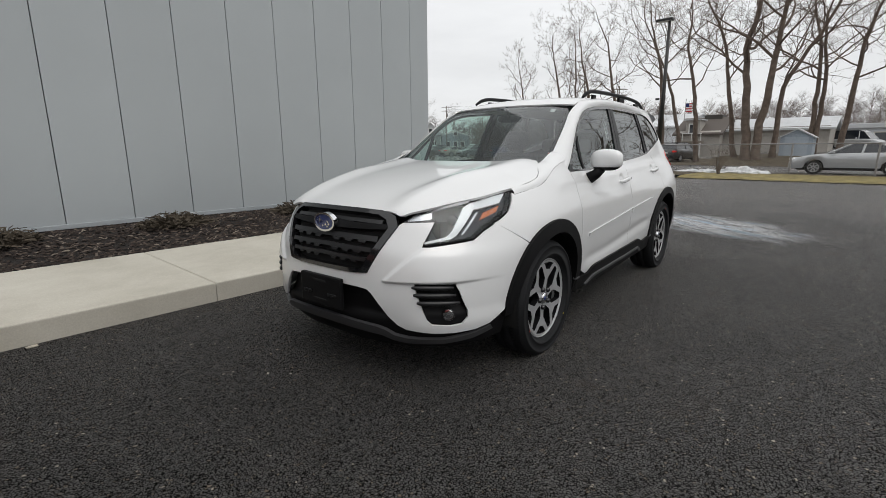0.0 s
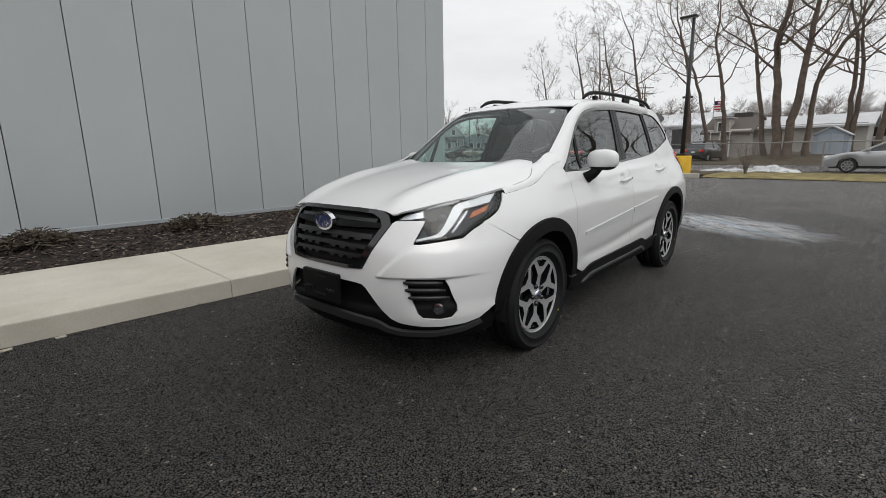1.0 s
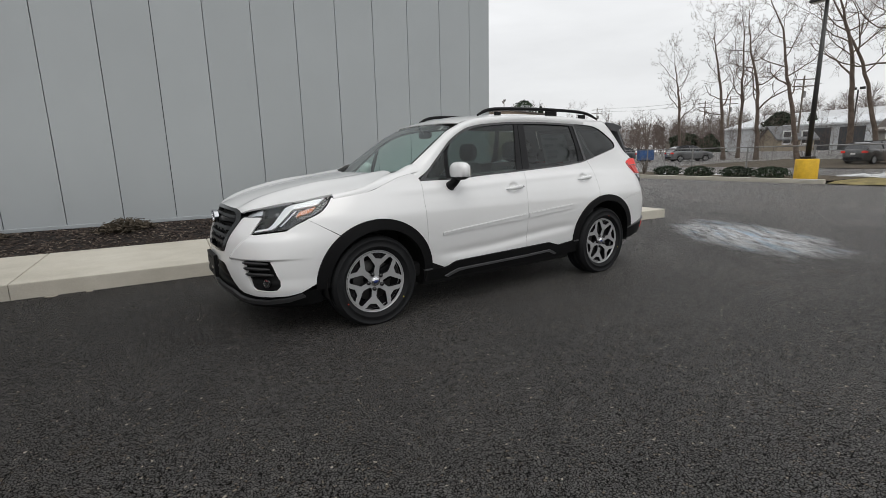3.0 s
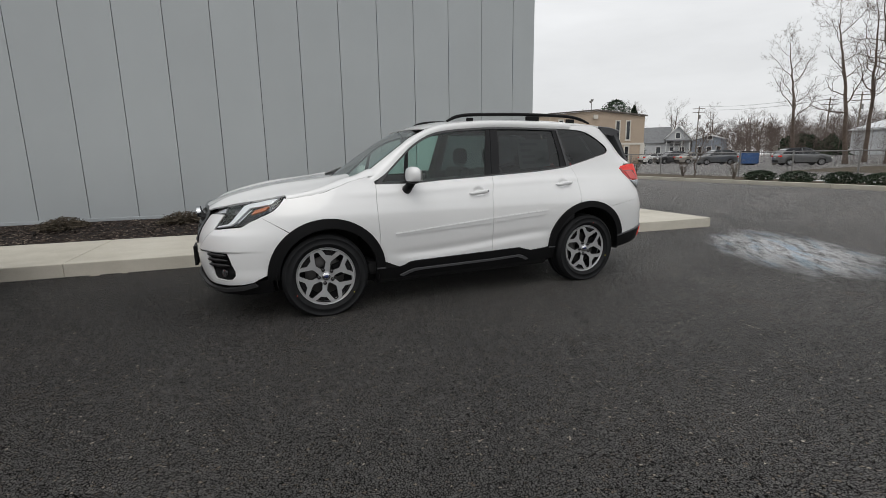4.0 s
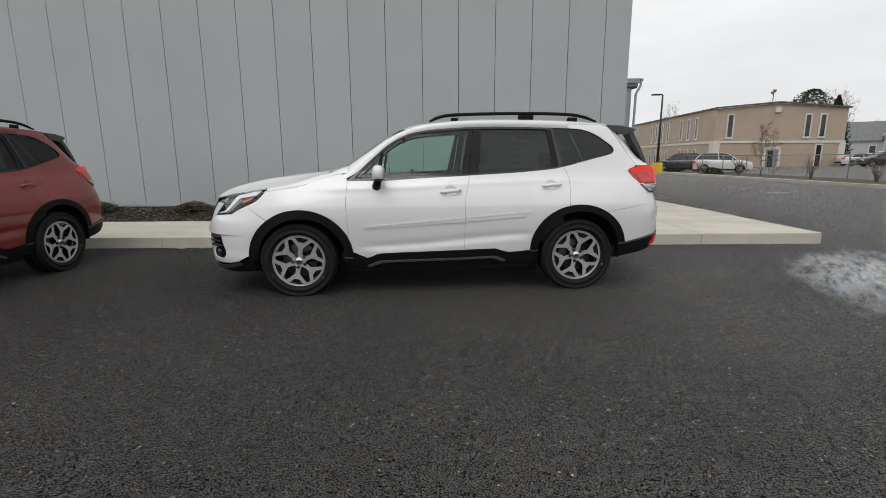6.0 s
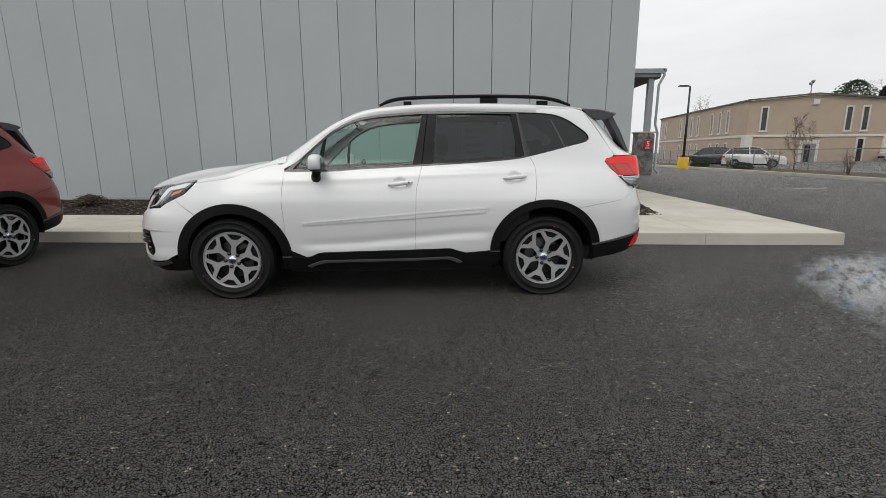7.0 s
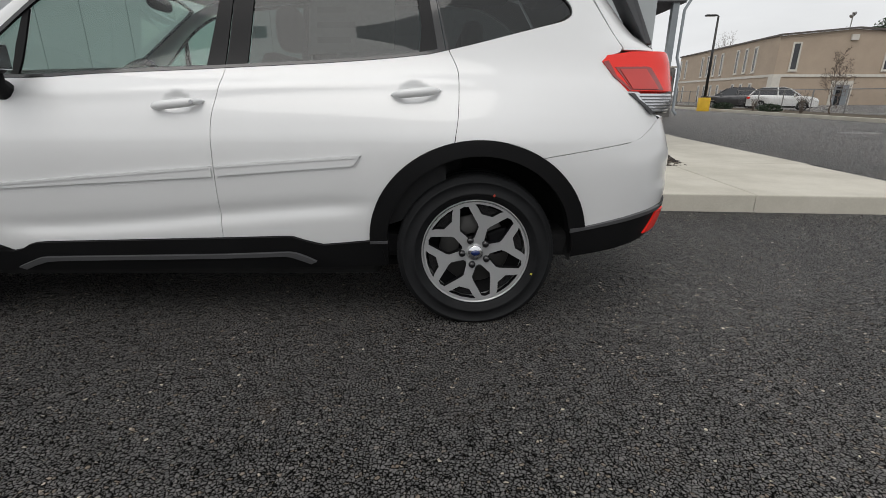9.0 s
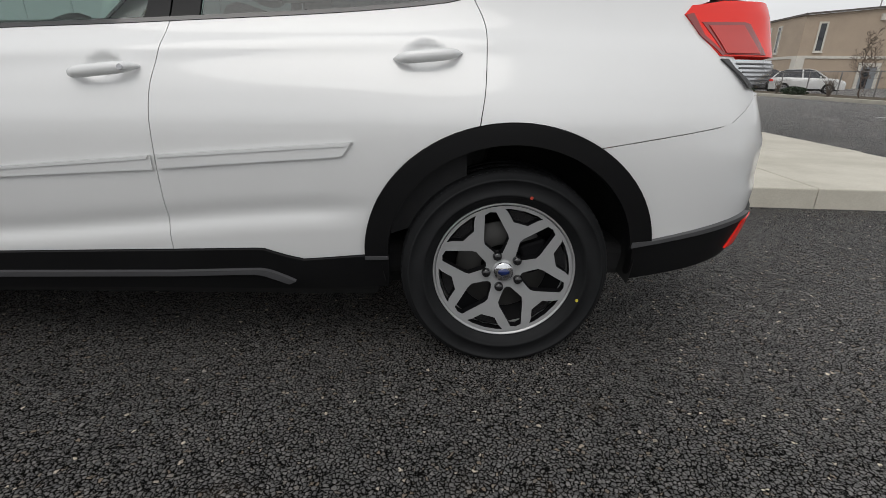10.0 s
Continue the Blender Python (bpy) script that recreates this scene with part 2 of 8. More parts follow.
def lathe(profile, segments=32, axis="y", closed=False):
    """Turns (radius, along) points round an axis through the origin."""
    bm = bmesh.new()
    rings = []
    for k in range(segments):
        a = 2 * math.pi * k / segments
        c, s = math.cos(a), math.sin(a)
        ring = []
        for r, h in profile:
            ring.append(bm.verts.new({"y": (r * c, h, r * s), "z": (r * c, r * s, h), "x": (h, r * c, r * s)}[axis]))
        rings.append(ring)
    n = len(profile)
    for k in range(segments):
        r0, r1 = rings[k], rings[(k + 1) % segments]
        for i in range(n if closed else n - 1):
            j = (i + 1) % n
            bm.faces.new((r0[i], r0[j], r1[j], r1[i]))
    bmesh.ops.remove_doubles(bm, verts=bm.verts, dist=1e-5)
    bmesh.ops.recalc_face_normals(bm, faces=bm.faces)
    return bm


def smooth01(a, b, x):
    t = np.clip((np.asarray(x, dtype=float) - a) / (b - a), 0.0, 1.0)
    return t * t * (3 - 2 * t)


# ---- the ground: one sheet, level at the building, rising gently beyond the drive ----
FAR_KERB = 18.7
WALL_Y, WALL_X, KERB_Y, KERB_X, KERB_Z = 5.03, 4.03, 1.48, 5.71, 0.16


def ground_z(x, y=0.0):
    """Falls a little to the far kerb, a bank under the big trees, rising again behind the car park."""
    bank = 0.65 * float(smooth01(34.0, 39.0, x)) * (1 - float(smooth01(6.0, 9.0, y)))
    lot = 0.20 * float(smooth01(30.0, 48.0, x)) * float(smooth01(8.0, 14.0, y))
    rear = 0.85 * float(smooth01(50.0, 62.0, x)) * (1 - float(smooth01(44.0, 52.0, y)))
    return -0.08 * float(smooth01(8.0, 17.0, x)) + max(bank, lot) + rear * (1 - bank)


xs = [-900, -300, -100, -40, -15, 0, 10, 18, 19, 21, 23, 25, 27, 29, 31, 33, 34, 35, 36, 37, 38, 39, 42, 46, 50, 52, 54, 56, 58, 60, 62, 80, 120, 300, 900]
ys = [-900, -300, -100, -40, -15, 0, 3, 5, 6, 6.5, 7, 7.5, 8, 8.5, 9, 10, 12, 14, 20, 25, 30, 35, 40, 44, 46, 48, 50, 52, 60, 120, 300, 900]
verts = [(x, y, ground_z(x, y)) for x in xs for y in ys]
faces = [(i * len(ys) + j, (i + 1) * len(ys) + j, (i + 1) * len(ys) + j + 1, i * len(ys) + j + 1) for i in range(len(xs) - 1) for j in range(len(ys) - 1)]
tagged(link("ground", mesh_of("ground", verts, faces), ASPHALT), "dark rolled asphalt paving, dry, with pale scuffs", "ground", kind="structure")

# ---- the pavement along the building ----
walkway = empty("pavement", None, "pale broom-finished concrete pavement with a rounded kerb edge", "pavement", kind="structure")


def slab(x0, x1, y0, y1, z1):
    bm = box(x0 + 0.003, x1 - 0.003, y0, y1, -0.15, z1)
    edges = [e for e in bm.edges if all(abs(v.co.z - z1) < 1e-6 for v in e.verts)]
    bmesh.ops.bevel(bm, geom=edges, offset=0.014, segments=3, affect="EDGES", profile=0.5)
    return bm


JOINTS = [-17.2, -14.9, -12.6, -10.3, -8.0, -5.9, -4.07, -2.26, -0.3, 1.75, 3.9]
for x0, x1 in zip(JOINTS, JOINTS[1:]):
    part("paving_slab", slab(x0, x1, KERB_Y, 3.28, KERB_Z), CONCRETE, walkway)
part("paving_slab", slab(3.9, KERB_X, KERB_Y, 3.6, KERB_Z), CONCRETE, walkway)
part("paving_slab", slab(4.15, KERB_X + 0.05, 3.606, 8.0, KERB_Z), CONCRETE, walkway)
part("paving_slab", slab(4.15, KERB_X + 0.1, 8.006, 15.0, KERB_Z), CONCRETE, walkway)

# ---- the grey panelled building ----
building = empty("wall_north", None, "grey insulated metal panel wall with narrow upright joints", "wall", kind="structure")
PITCH_W = 0.762
seams = [WALL_X - 0.535 - PITCH_W * i for i in range(0, 22)]
edges_x = [WALL_X] + seams
HALL_H = 10.6
for xb, xa in zip(edges_x, edges_x[1:]):
    bm = box(xa + 0.005, xb - 0.005, WALL_Y, WALL_Y + 0.10, 0.325, HALL_H, 0.004)
    part("panel", bm, PANEL, building)
part("core", box(edges_x[-1], WALL_X - 0.1, WALL_Y + 0.06, WALL_Y + 14.0, 0.1, HALL_H - 0.05), mat("joint_dark", (0.05, 0.054, 0.058), 0.8), building, "dark joint backing")
part("base_flashing", box(edges_x[-1], WALL_X + 0.01, WALL_Y - 0.02, WALL_Y + 0.04, 0.265, 0.325, 0.004), mat("flashing_grey", (0.42, 0.45, 0.47), 0.4, 0.3), building, "light grey metal base flashing")

# ---- the car's body as smooth surfaces: x back, y to its far side, z up, wheels at x = -1.335 and 1.335 ----
def curve(*pts):
    """A monotone smooth curve through (x, y) points, as a function."""
    xs_, ys_ = np.array([p[0] for p in pts], float), np.array([p[1] for p in pts], float)
    h, d = np.diff(xs_), np.diff(ys_) / np.diff(xs_)
    m = np.zeros(len(xs_))
    m[0], m[-1] = d[0], d[-1]
    for i in range(1, len(xs_) - 1):
        if d[i - 1] * d[i] > 0:
            w1, w2 = 2 * h[i] + h[i - 1], h[i] + 2 * h[i - 1]
            m[i] = (w1 + w2) / (w1 / d[i - 1] + w2 / d[i])

    def f(x):
        x = np.clip(np.asarray(x, float), xs_[0], xs_[-1])
        i = np.clip(np.searchsorted(xs_, x) - 1, 0, len(xs_) - 2)
        t = (x - xs_[i]) / h[i]
        return (1 + 2 * t) * (1 - t) ** 2 * ys_[i] + t * (1 - t) ** 2 * h[i] * m[i] + t * t * (3 - 2 * t) * ys_[i + 1] + t * t * (t - 1) * h[i] * m[i + 1]
    return f


WIDTH = curve((0.2, 0.80), (0.32, 0.835), (0.40, 0.848), (0.50, 0.856), (0.62, 0.866), (0.72, 0.870), (0.82, 0.866), (0.90, 0.847), (0.97, 0.821), (1.04, 0.787), (1.10, 0.751), (1.16, 0.724), (1.35, 0.663), (1.50, 0.612), (1.57, 0.585), (1.66, 0.52))
NOSE = curve((0.15, -2.18), (0.25, -2.27), (0.36, -2.31), (0.5, -2.325), (0.68, -2.312), (0.82, -2.272), (0.9, -2.228), (0.96, -2.18), (1.02, -2.08), (1.1, -1.9), (1.3, -1.9))
TAIL = curve((0.2, 2.17), (0.3, 2.25), (0.42, 2.315), (0.55, 2.345), (0.72, 2.355), (0.8, 2.325), (0.95, 2.285), (1.15, 2.275), (1.20, 2.255), (1.27, 2.145), (1.45, 1.98), (1.6, 1.83), (1.7, 1.72))
NOSE_P = curve((0.2, 4.6), (0.45, 4.3), (0.62, 3.7), (0.85, 2.5), (1.1, 2.2))
FRONT_X, REAR_X = -1.15, 1.25
NOSE_Q, TAIL_P, TAIL_Q = 2.5, 7.0, 2.4


def swell(x, z):
    """Fender flares, the haunch over the rear wheel and the scooped lower doors."""
    bump_ = 0.024 * np.exp(-((x + 1.335) / 0.42) ** 2) * smooth01(0.3, 0.55, z) * (1 - smooth01(0.80, 1.04, z))
    bump_ = bump_ + 0.024 * np.exp(-((x - 1.36) / 0.40) ** 2) * smooth01(0.3, 0.5, z) * (1 - smooth01(0.80, 1.06, z))
    crease = 0.47 + 0.095 * smooth01(-0.6, 0.95, x)
    scoop = smooth01(-0.85, -0.55, x) * (1 - smooth01(0.7, 0.98, x))
    bump_ = bump_ - 0.007 * scoop * np.exp(-((z - crease) / 0.035) ** 2) + 0.008 * scoop * smooth01(crease, crease - 0.08, z)
    shoulder = 1.005 + 0.06 * smooth01(-0.9, 1.2, x)
    bump_ = bump_ + 0.007 * smooth01(-1.3, -0.9, x) * (1 - smooth01(1.2, 1.5, x)) * np.exp(-((z - shoulder) / 0.03) ** 2)
    return bump_


def half(x, z):
    """Half the body's width at x and height z."""
    x, z = np.asarray(x, float), np.asarray(z, float)
    w = WIDTH(z) + swell(x, z)
    f = np.clip((FRONT_X - x) / (FRONT_X - NOSE(z)), 0, 1) * (1 - smooth01(1.05, 1.1, z))
    g = np.clip((x - REAR_X) / (TAIL(z) - REAR_X), 0, 1)
    return w * (1 - f ** NOSE_P(z)) ** (1 / NOSE_Q) * (1 - g ** TAIL_P) ** (1 / TAIL_Q)


def nose_x(y, z):
    """The front of the body at y and z."""
    y, z = np.abs(np.asarray(y, float)), np.asarray(z, float)
    r = np.clip(y / (WIDTH(z) + 0.012), 0, 0.9999)
    return FRONT_X - (FRONT_X - NOSE(z)) * (1 - r ** NOSE_Q) ** (1 / NOSE_P(z))


def tail_x(y, z):
    y, z = np.abs(np.asarray(y, float)), np.asarray(z, float)
    r = np.clip(y / WIDTH(z), 0, 0.9999)
    return REAR_X + (TAIL(z) - REAR_X) * (1 - r ** TAIL_Q) ** (1 / TAIL_P)


HOOD_MID = curve((-2.25, 0.89), (-2.22, 0.925), (-2.16, 0.955), (-2.0, 1.015), (-1.76, 1.070), (-1.44, 1.118), (-1.1, 1.156), (-0.9, 1.170))


def hood_z(x, y):
    y = np.abs(np.asarray(y, float))
    u = np.asarray(x, float) - 0.32 * y ** 2 * (1 - smooth01(-1.9, -1.3, x))
    ridge = (0.012 + 0.014 * smooth01(-2.2, -2.05, x) * (1 - smooth01(-1.7, -1.2, x))) * np.exp(-((y - (0.40 + 0.12 * smooth01(-2.2, -1.1, x))) / 0.085) ** 2)
    return HOOD_MID(u) - (0.085 - 0.055 * smooth01(-1.45, -1.0, x)) * (y / 0.78) ** 3 - 0.010 * smooth01(0.5, 0.3, y) + ridge


SCREEN_TILT = curve((1.0, -1.20), (1.09, -1.10), (1.25, -0.87), (1.45, -0.565), (1.56, -0.375), (1.64, -0.22))


def screen_x(y, z):
    return SCREEN_TILT(z) - 0.01 + 0.20 * np.asarray(y, float) ** 2


ROOF_MID = curve((-0.6, 1.49), (-0.40, 1.563), (-0.2, 1.622), (0.1, 1.66), (0.5, 1.678), (0.9, 1.678), (1.3, 1.665), (1.6, 1.645), (1.85, 1.615), (2.0, 1.59))


def roof_z(x, y):
    y = np.abs(np.asarray(y, float))
    return ROOF_MID(x) - 0.028 * (y / 0.55) ** 2 - 0.02 * (y / 0.6) ** 8


def flank(x, z, out=0.0):
    return np.stack([x, -(half(x, z) + out), z], -1)


def nose(th, z, out=0.0):
    a = np.abs(th)
    f = np.cos(a) ** (2 / NOSE_P(z))
    x = FRONT_X - (FRONT_X - NOSE(z)) * f
    y = (WIDTH(z) + swell(x, z)) * np.sin(a) ** (2 / NOSE_Q)
    y = y + out * np.sin(a)
    return np.stack([x - out * np.cos(a), np.sign(th) * y, z], -1)


def tail(th, z, out=0.0):
    a = np.abs(th)
    f = np.cos(a) ** (2 / TAIL_P)
    x = REAR_X + (TAIL(z) - REAR_X) * f
    y = (WIDTH(z) + swell(x, z)) * np.sin(a) ** (2 / TAIL_Q)
    return np.stack([x + out * np.cos(a), np.sign(th) * (y + out * np.sin(a)), z], -1)


def nose_y(y, z):
    """The front surface's own coordinate for a place seen from ahead; nose_at for one seen from the side."""
    return -float(np.arcsin(np.clip((abs(y) / (WIDTH(z) + 0.011)) ** (NOSE_Q / 2), 0, 1))), z


def nose_at(x, z):
    f = np.clip((FRONT_X - x) / (FRONT_X - NOSE(z)), 0, 1)
    return -float(np.arccos(f ** (NOSE_P(z) / 2))), z


def tail_at(x, z):
    g = np.clip((x - REAR_X) / (TAIL(z) - REAR_X), 0, 1)
    return -float(np.arccos(g ** (TAIL_P / 2))), z


def tail_y(y, z):
    return -float(np.arcsin(np.clip((abs(y) / (WIDTH(z) + 0.005)) ** (TAIL_Q / 2), 0, 1))), z


def fine(pts, n=5):
    """Extra points along straight stretches of an open line."""
    out = []
    for p, q_ in zip(pts, pts[1:]):
        out += [(p[0] + (q_[0] - p[0]) * k / n, p[1] + (q_[1] - p[1]) * k / n) for k in range(n)]
    return out + [tuple(pts[-1])]


def bend(pts, n=6):
    """A smooth line through points (Catmull-Rom)."""
    p = [np.array(q, float) for q in pts]
    p = [2 * p[0] - p[1]] + p + [2 * p[-1] - p[-2]]
    out = []
    for a, b, c, d in zip(p, p[1:], p[2:], p[3:]):
        for k in range(n):
            t = k / n
            out.append(tuple(0.5 * (2 * b + (c - a) * t + (2 * a - 5 * b + 4 * c - d) * t * t + (3 * b - a - 3 * c + d) * t ** 3)))
    return out + [tuple(p[-2])]


def arc(cx, cz, rx, rz, a0, a1, n=24, power=2.0):
    out = []
    for k in range(n + 1):
        a = radians(a0 + (a1 - a0) * k / n)
        c, s = math.cos(a), math.sin(a)
        out.append((cx + rx * math.copysign(abs(c) ** (2 / power), c), cz + rz * math.copysign(abs(s) ** (2 / power), s)))
    return out


def inside(loops, q):
    hit_ = np.zeros(len(q), bool)
    for loop in loops:
        a = np.asarray(loop)
        b = np.roll(a, -1, 0)
        for (x0, y0), (x1, y1) in zip(a, b):
            if y0 != y1:
                cross = (y0 > q[:, 1]) != (y1 > q[:, 1])
                hit_ ^= cross & (q[:, 0] < (x1 - x0) * (q[:, 1] - y0) / (y1 - y0) + x0)
    return hit_


def densify(loop, step):
    out = []
    a = [np.array(p[:2], float) for p in loop]
    for p, q_ in zip(a, a[1:] + a[:1]):
        d = np.linalg.norm(q_ - p)
        if d < 1e-6:
            continue
        n = max(1, int(math.ceil(d / step)))
        out += [p + (q_ - p) * k / n for k in range(n)]
    return np.array(out)


def shrink(loop, gap):
    """Moves a loop inwards by gap."""
    a = np.asarray(loop)
    area = np.sum(a[:, 0] * np.roll(a[:, 1], -1) - np.roll(a[:, 0], -1) * a[:, 1])
    s = 1.0 if area > 0 else -1.0
    d0, d1 = a - np.roll(a, 1, 0), np.roll(a, -1, 0) - a
    n0 = np.stack([-d0[:, 1], d0[:, 0]], -1) / (np.linalg.norm(d0, axis=1)[:, None] + 1e-9)
    n1 = np.stack([-d1[:, 1], d1[:, 0]], -1) / (np.linalg.norm(d1, axis=1)[:, None] + 1e-9)
    n = n0 + n1
    n /= np.maximum(np.linalg.norm(n, axis=1), 0.5)[:, None]
    return a + s * gap * n


from mathutils.geometry import delaunay_2d_cdt


def skin(name, outline, surface, material, parent, step=0.03, gap=0.002, depth=0.012, holes=(), label="", mirror=False, push=None, middle=(0.0, 0.0, 0.8), edge_material=None):
    """A curved panel: a flat outline (with holes) laid on a surface, its edges turned inwards by depth."""
    loops = [shrink(densify(outline, step), gap)] + [shrink(densify(h, step), -gap) for h in holes]
    lo, hi = loops[0].min(0), loops[0].max(0)
    gx, gy = np.meshgrid(np.arange(lo[0] + step / 2, hi[0], step), np.arange(lo[1] + step / 2, hi[1], step * 0.9))
    gx[::2] += step / 2
    grid = np.stack([gx.ravel(), gy.ravel()], -1)
    grid = grid[inside(loops, grid)]
    rim = np.concatenate(loops)
    if len(grid):
        near = np.min(np.linalg.norm(grid[:, None] - rim[None], axis=2), axis=1) if len(grid) * len(rim) < 4e6 else np.ones(len(grid))
        grid = grid[near > 0.45 * step]
    pts = np.concatenate([rim, grid])
    edges, k = [], 0
    for loop in loops:
        n = len(loop)
        edges += [(k + i, k + (i + 1) % n) for i in range(n)]
        k += n
    v2, _, f2, _, _, _ = delaunay_2d_cdt([Vector(p) for p in pts], edges, [], 0, 1e-7)
    v2 = np.array([tuple(v) for v in v2])
    tri = np.array([tuple(f) for f in f2 if len(f) == 3])
    tri = tri[inside(loops, v2[tri].mean(1))]
    u, w = v2[:, 0], v2[:, 1]
    P = surface(u, w) if push is None else surface(u, w, push(u, w))
    h = 1e-3

    def S(a, b):
        return surface(a, b) if push is None else surface(a, b, push(a, b))
    N = np.cross(S(u + h, w) - S(u - h, w), S(u, w + h) - S(u, w - h))
    N /= np.linalg.norm(N, axis=1)[:, None] + 1e-12
    if np.sum((P - middle) * N) < 0:
        N = -N
    if mirror:
        P, N = P * (1, -1, 1), N * (1, -1, 1)
    a, b, c = P[tri[:, 0]], P[tri[:, 1]], P[tri[:, 2]]
    wrong = np.einsum("ij,ij->i", np.cross(b - a, c - a), N[tri[:, 0]]) < 0
    tri[wrong] = tri[wrong][:, ::-1]
    count = {}
    for t in tri:
        for i in range(3):
            e_ = (t[i], t[(i + 1) % 3])
            count[e_] = count.get(e_, 0) + 1
    border = [e_ for e_ in count if (e_[1], e_[0]) not in count]
    verts, normals, faces = [P], [N], [tuple(t) for t in tri]
    base = len(P)
    if depth and border:
        ext = []
        nrm = []
        for i, (p, q_) in enumerate(border):
            out = np.cross(P[q_] - P[p], N[p])
            out /= np.linalg.norm(out) + 1e-12
            k = base + 4 * i
            ext += [P[p], P[q_], P[q_] - depth * N[q_], P[p] - depth * N[p]]
            nrm += [out] * 4
            faces.append((k + 1, k, k + 3, k + 2))
        verts.append(np.array(ext)), normals.append(np.array(nrm))
    me = mesh_of(name, np.concatenate(verts), faces, True)
    me.normals_split_custom_set_from_vertices([tuple(n) for n in np.concatenate(normals)])
    if edge_material:
        me.materials.append(material)
        me.materials.append(edge_material)
        me.polygons.foreach_set("material_index", [0] * len(tri) + [1] * (len(faces) - len(tri)))
    return link(name, me, material, parent, label)


def ribbon(name, rails, material, parent, label="", mirror=False, closed=False):
    """A smooth sheet lofted across several lines of points."""
    R = np.array(rails, float)
    m, n = R.shape[:2]
    if mirror:
        R = R * (1, -1, 1)
    idx = lambda i, j: i * n + j
    faces = [(idx(i, j), idx(i, j + 1), idx(i + 1, j + 1), idx(i + 1, j)) for i in range(m - 1) for j in range(n - 1)]
    if mirror:
        faces = [f[::-1] for f in faces]
    return link(name, mesh_of(name, R.reshape(-1, 3), faces, True), material, parent, label)


# ---- car materials ----
def paint(name, color, flake=0.0, metal=0.0):
    m = mat(name, color, 0.38, metal, 0.5, 1.0)
    v = coords(m)
    dust = noise_tex(m, v, 3.0, 5.0, 0.6)
    fine = noise_tex(m, v, 700.0, 2.0)
    c = mixed(m, ramp(m, dust, [(0.35, 0.0), (0.8, 0.06)]), color, (0.45, 0.43, 0.4))
    wire(m, c, bsdf(m).inputs["Base Color"])
    wire(m, ramp(m, fine, [(0.3, 0.32), (0.7, 0.42)]), bsdf(m).inputs["Roughness"])
    wire(m, ramp(m, dust, [(0.3, 0.03), (0.8, 0.09)]), bsdf(m).inputs["Coat Roughness"])
    return m


def glass(name, tint, rough=0.0, face=0.045):
    """Thin tinted pane: clear through its colour, with a mirror gloss on either face that grows towards grazing."""
    m = bpy.data.materials.new(name)
    m.use_nodes = True
    n, l = m.node_tree.nodes, m.node_tree.links
    n.clear()
    out, mix_, clear, gloss, lean = n.new("ShaderNodeOutputMaterial"), n.new("ShaderNodeMixShader"), n.new("ShaderNodeBsdfTransparent"), n.new("ShaderNodeBsdfGlossy"), n.new("ShaderNodeLayerWeight")
    lean.inputs["Blend"].default_value = 0.5
    grow_, span = n.new("ShaderNodeMath"), n.new("ShaderNodeMapRange")
    grow_.operation = "POWER"
    grow_.inputs[1].default_value = 4.0
    span.inputs["To Min"].default_value, span.inputs["To Max"].default_value = face, 1.0
    clear.inputs["Color"].default_value = (*tint, 1)
    gloss.inputs["Roughness"].default_value = rough
    gloss.inputs["Color"].default_value = (0.95, 0.97, 0.97, 1)
    l.new(lean.outputs["Facing"], grow_.inputs[0]), l.new(grow_.outputs[0], span.inputs["Value"])
    l.new(span.outputs["Result"], mix_.inputs[0]), l.new(clear.outputs[0], mix_.inputs[1]), l.new(gloss.outputs[0], mix_.inputs[2])
    l.new(mix_.outputs[0], out.inputs["Surface"])
    return m


WHITE = paint("white_pearl_paint", (0.73, 0.735, 0.735), metal=0.06)
RED = paint("crimson_paint", (0.20, 0.018, 0.012), metal=0.25)
BLACK_TRIM = varied("black_textured_plastic", (0.007, 0.007, 0.0075), 0.5, spec=0.13, scale=3.0, spread=0.2, bump_scale=500.0, bump_strength=0.12, bump_distance=0.001)
BLACK_GLOSS = mat("gloss_black", (0.008, 0.008, 0.009), 0.12, coat=0.6)
PILLAR = mat("pillar_film", (0.010, 0.010, 0.011), 0.35, spec=0.2)
SLAT = mat("satin_black_slat", (0.012, 0.012, 0.013), 0.35)
GREY_TRIM = mat("grey_satin_plastic", (0.07, 0.07, 0.074), 0.42)
INNER = mat("underbody_black", (0.006, 0.006, 0.006), 0.9)
TYRE = varied("tyre_rubber", (0.0100, 0.0105, 0.0115), 0.68, spec=0.22, scale=9.0, spread=0.25, bump_scale=260.0, bump_strength=0.2, bump_distance=0.001)
ALLOY = mat("machined_alloy", (0.42, 0.425, 0.43), 0.34, 0.4)
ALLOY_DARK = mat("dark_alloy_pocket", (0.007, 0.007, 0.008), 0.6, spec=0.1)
CHROME = mat("chrome", (0.75, 0.76, 0.78), 0.08, 1.0)
STEEL = mat("brake_steel", (0.07, 0.068, 0.066), 0.45, 0.5)
CABIN = varied("charcoal_cloth", (0.018, 0.018, 0.019), 0.9, scale=20.0, spread=0.15, bump_scale=300.0)
CABIN_GREY = varied("grey_trim_cloth", (0.16, 0.16, 0.155), 0.9, scale=20.0, spread=0.1, bump_scale=300.0)
CLEAR_GLASS = glass("green_tint_glass", (0.66, 0.85, 0.78))
SCREEN_GLASS = glass("windscreen_glass", (0.86, 0.93, 0.91), face=0.10)
DARK_GLASS = glass("privacy_glass", (0.155, 0.18, 0.18))
LENS = glass("clear_lens", (0.92, 0.94, 0.95))
RED_LENS = mat("red_lens", (0.82, 0.03, 0.02), 0.22, spec=0.3, coat=0.12)
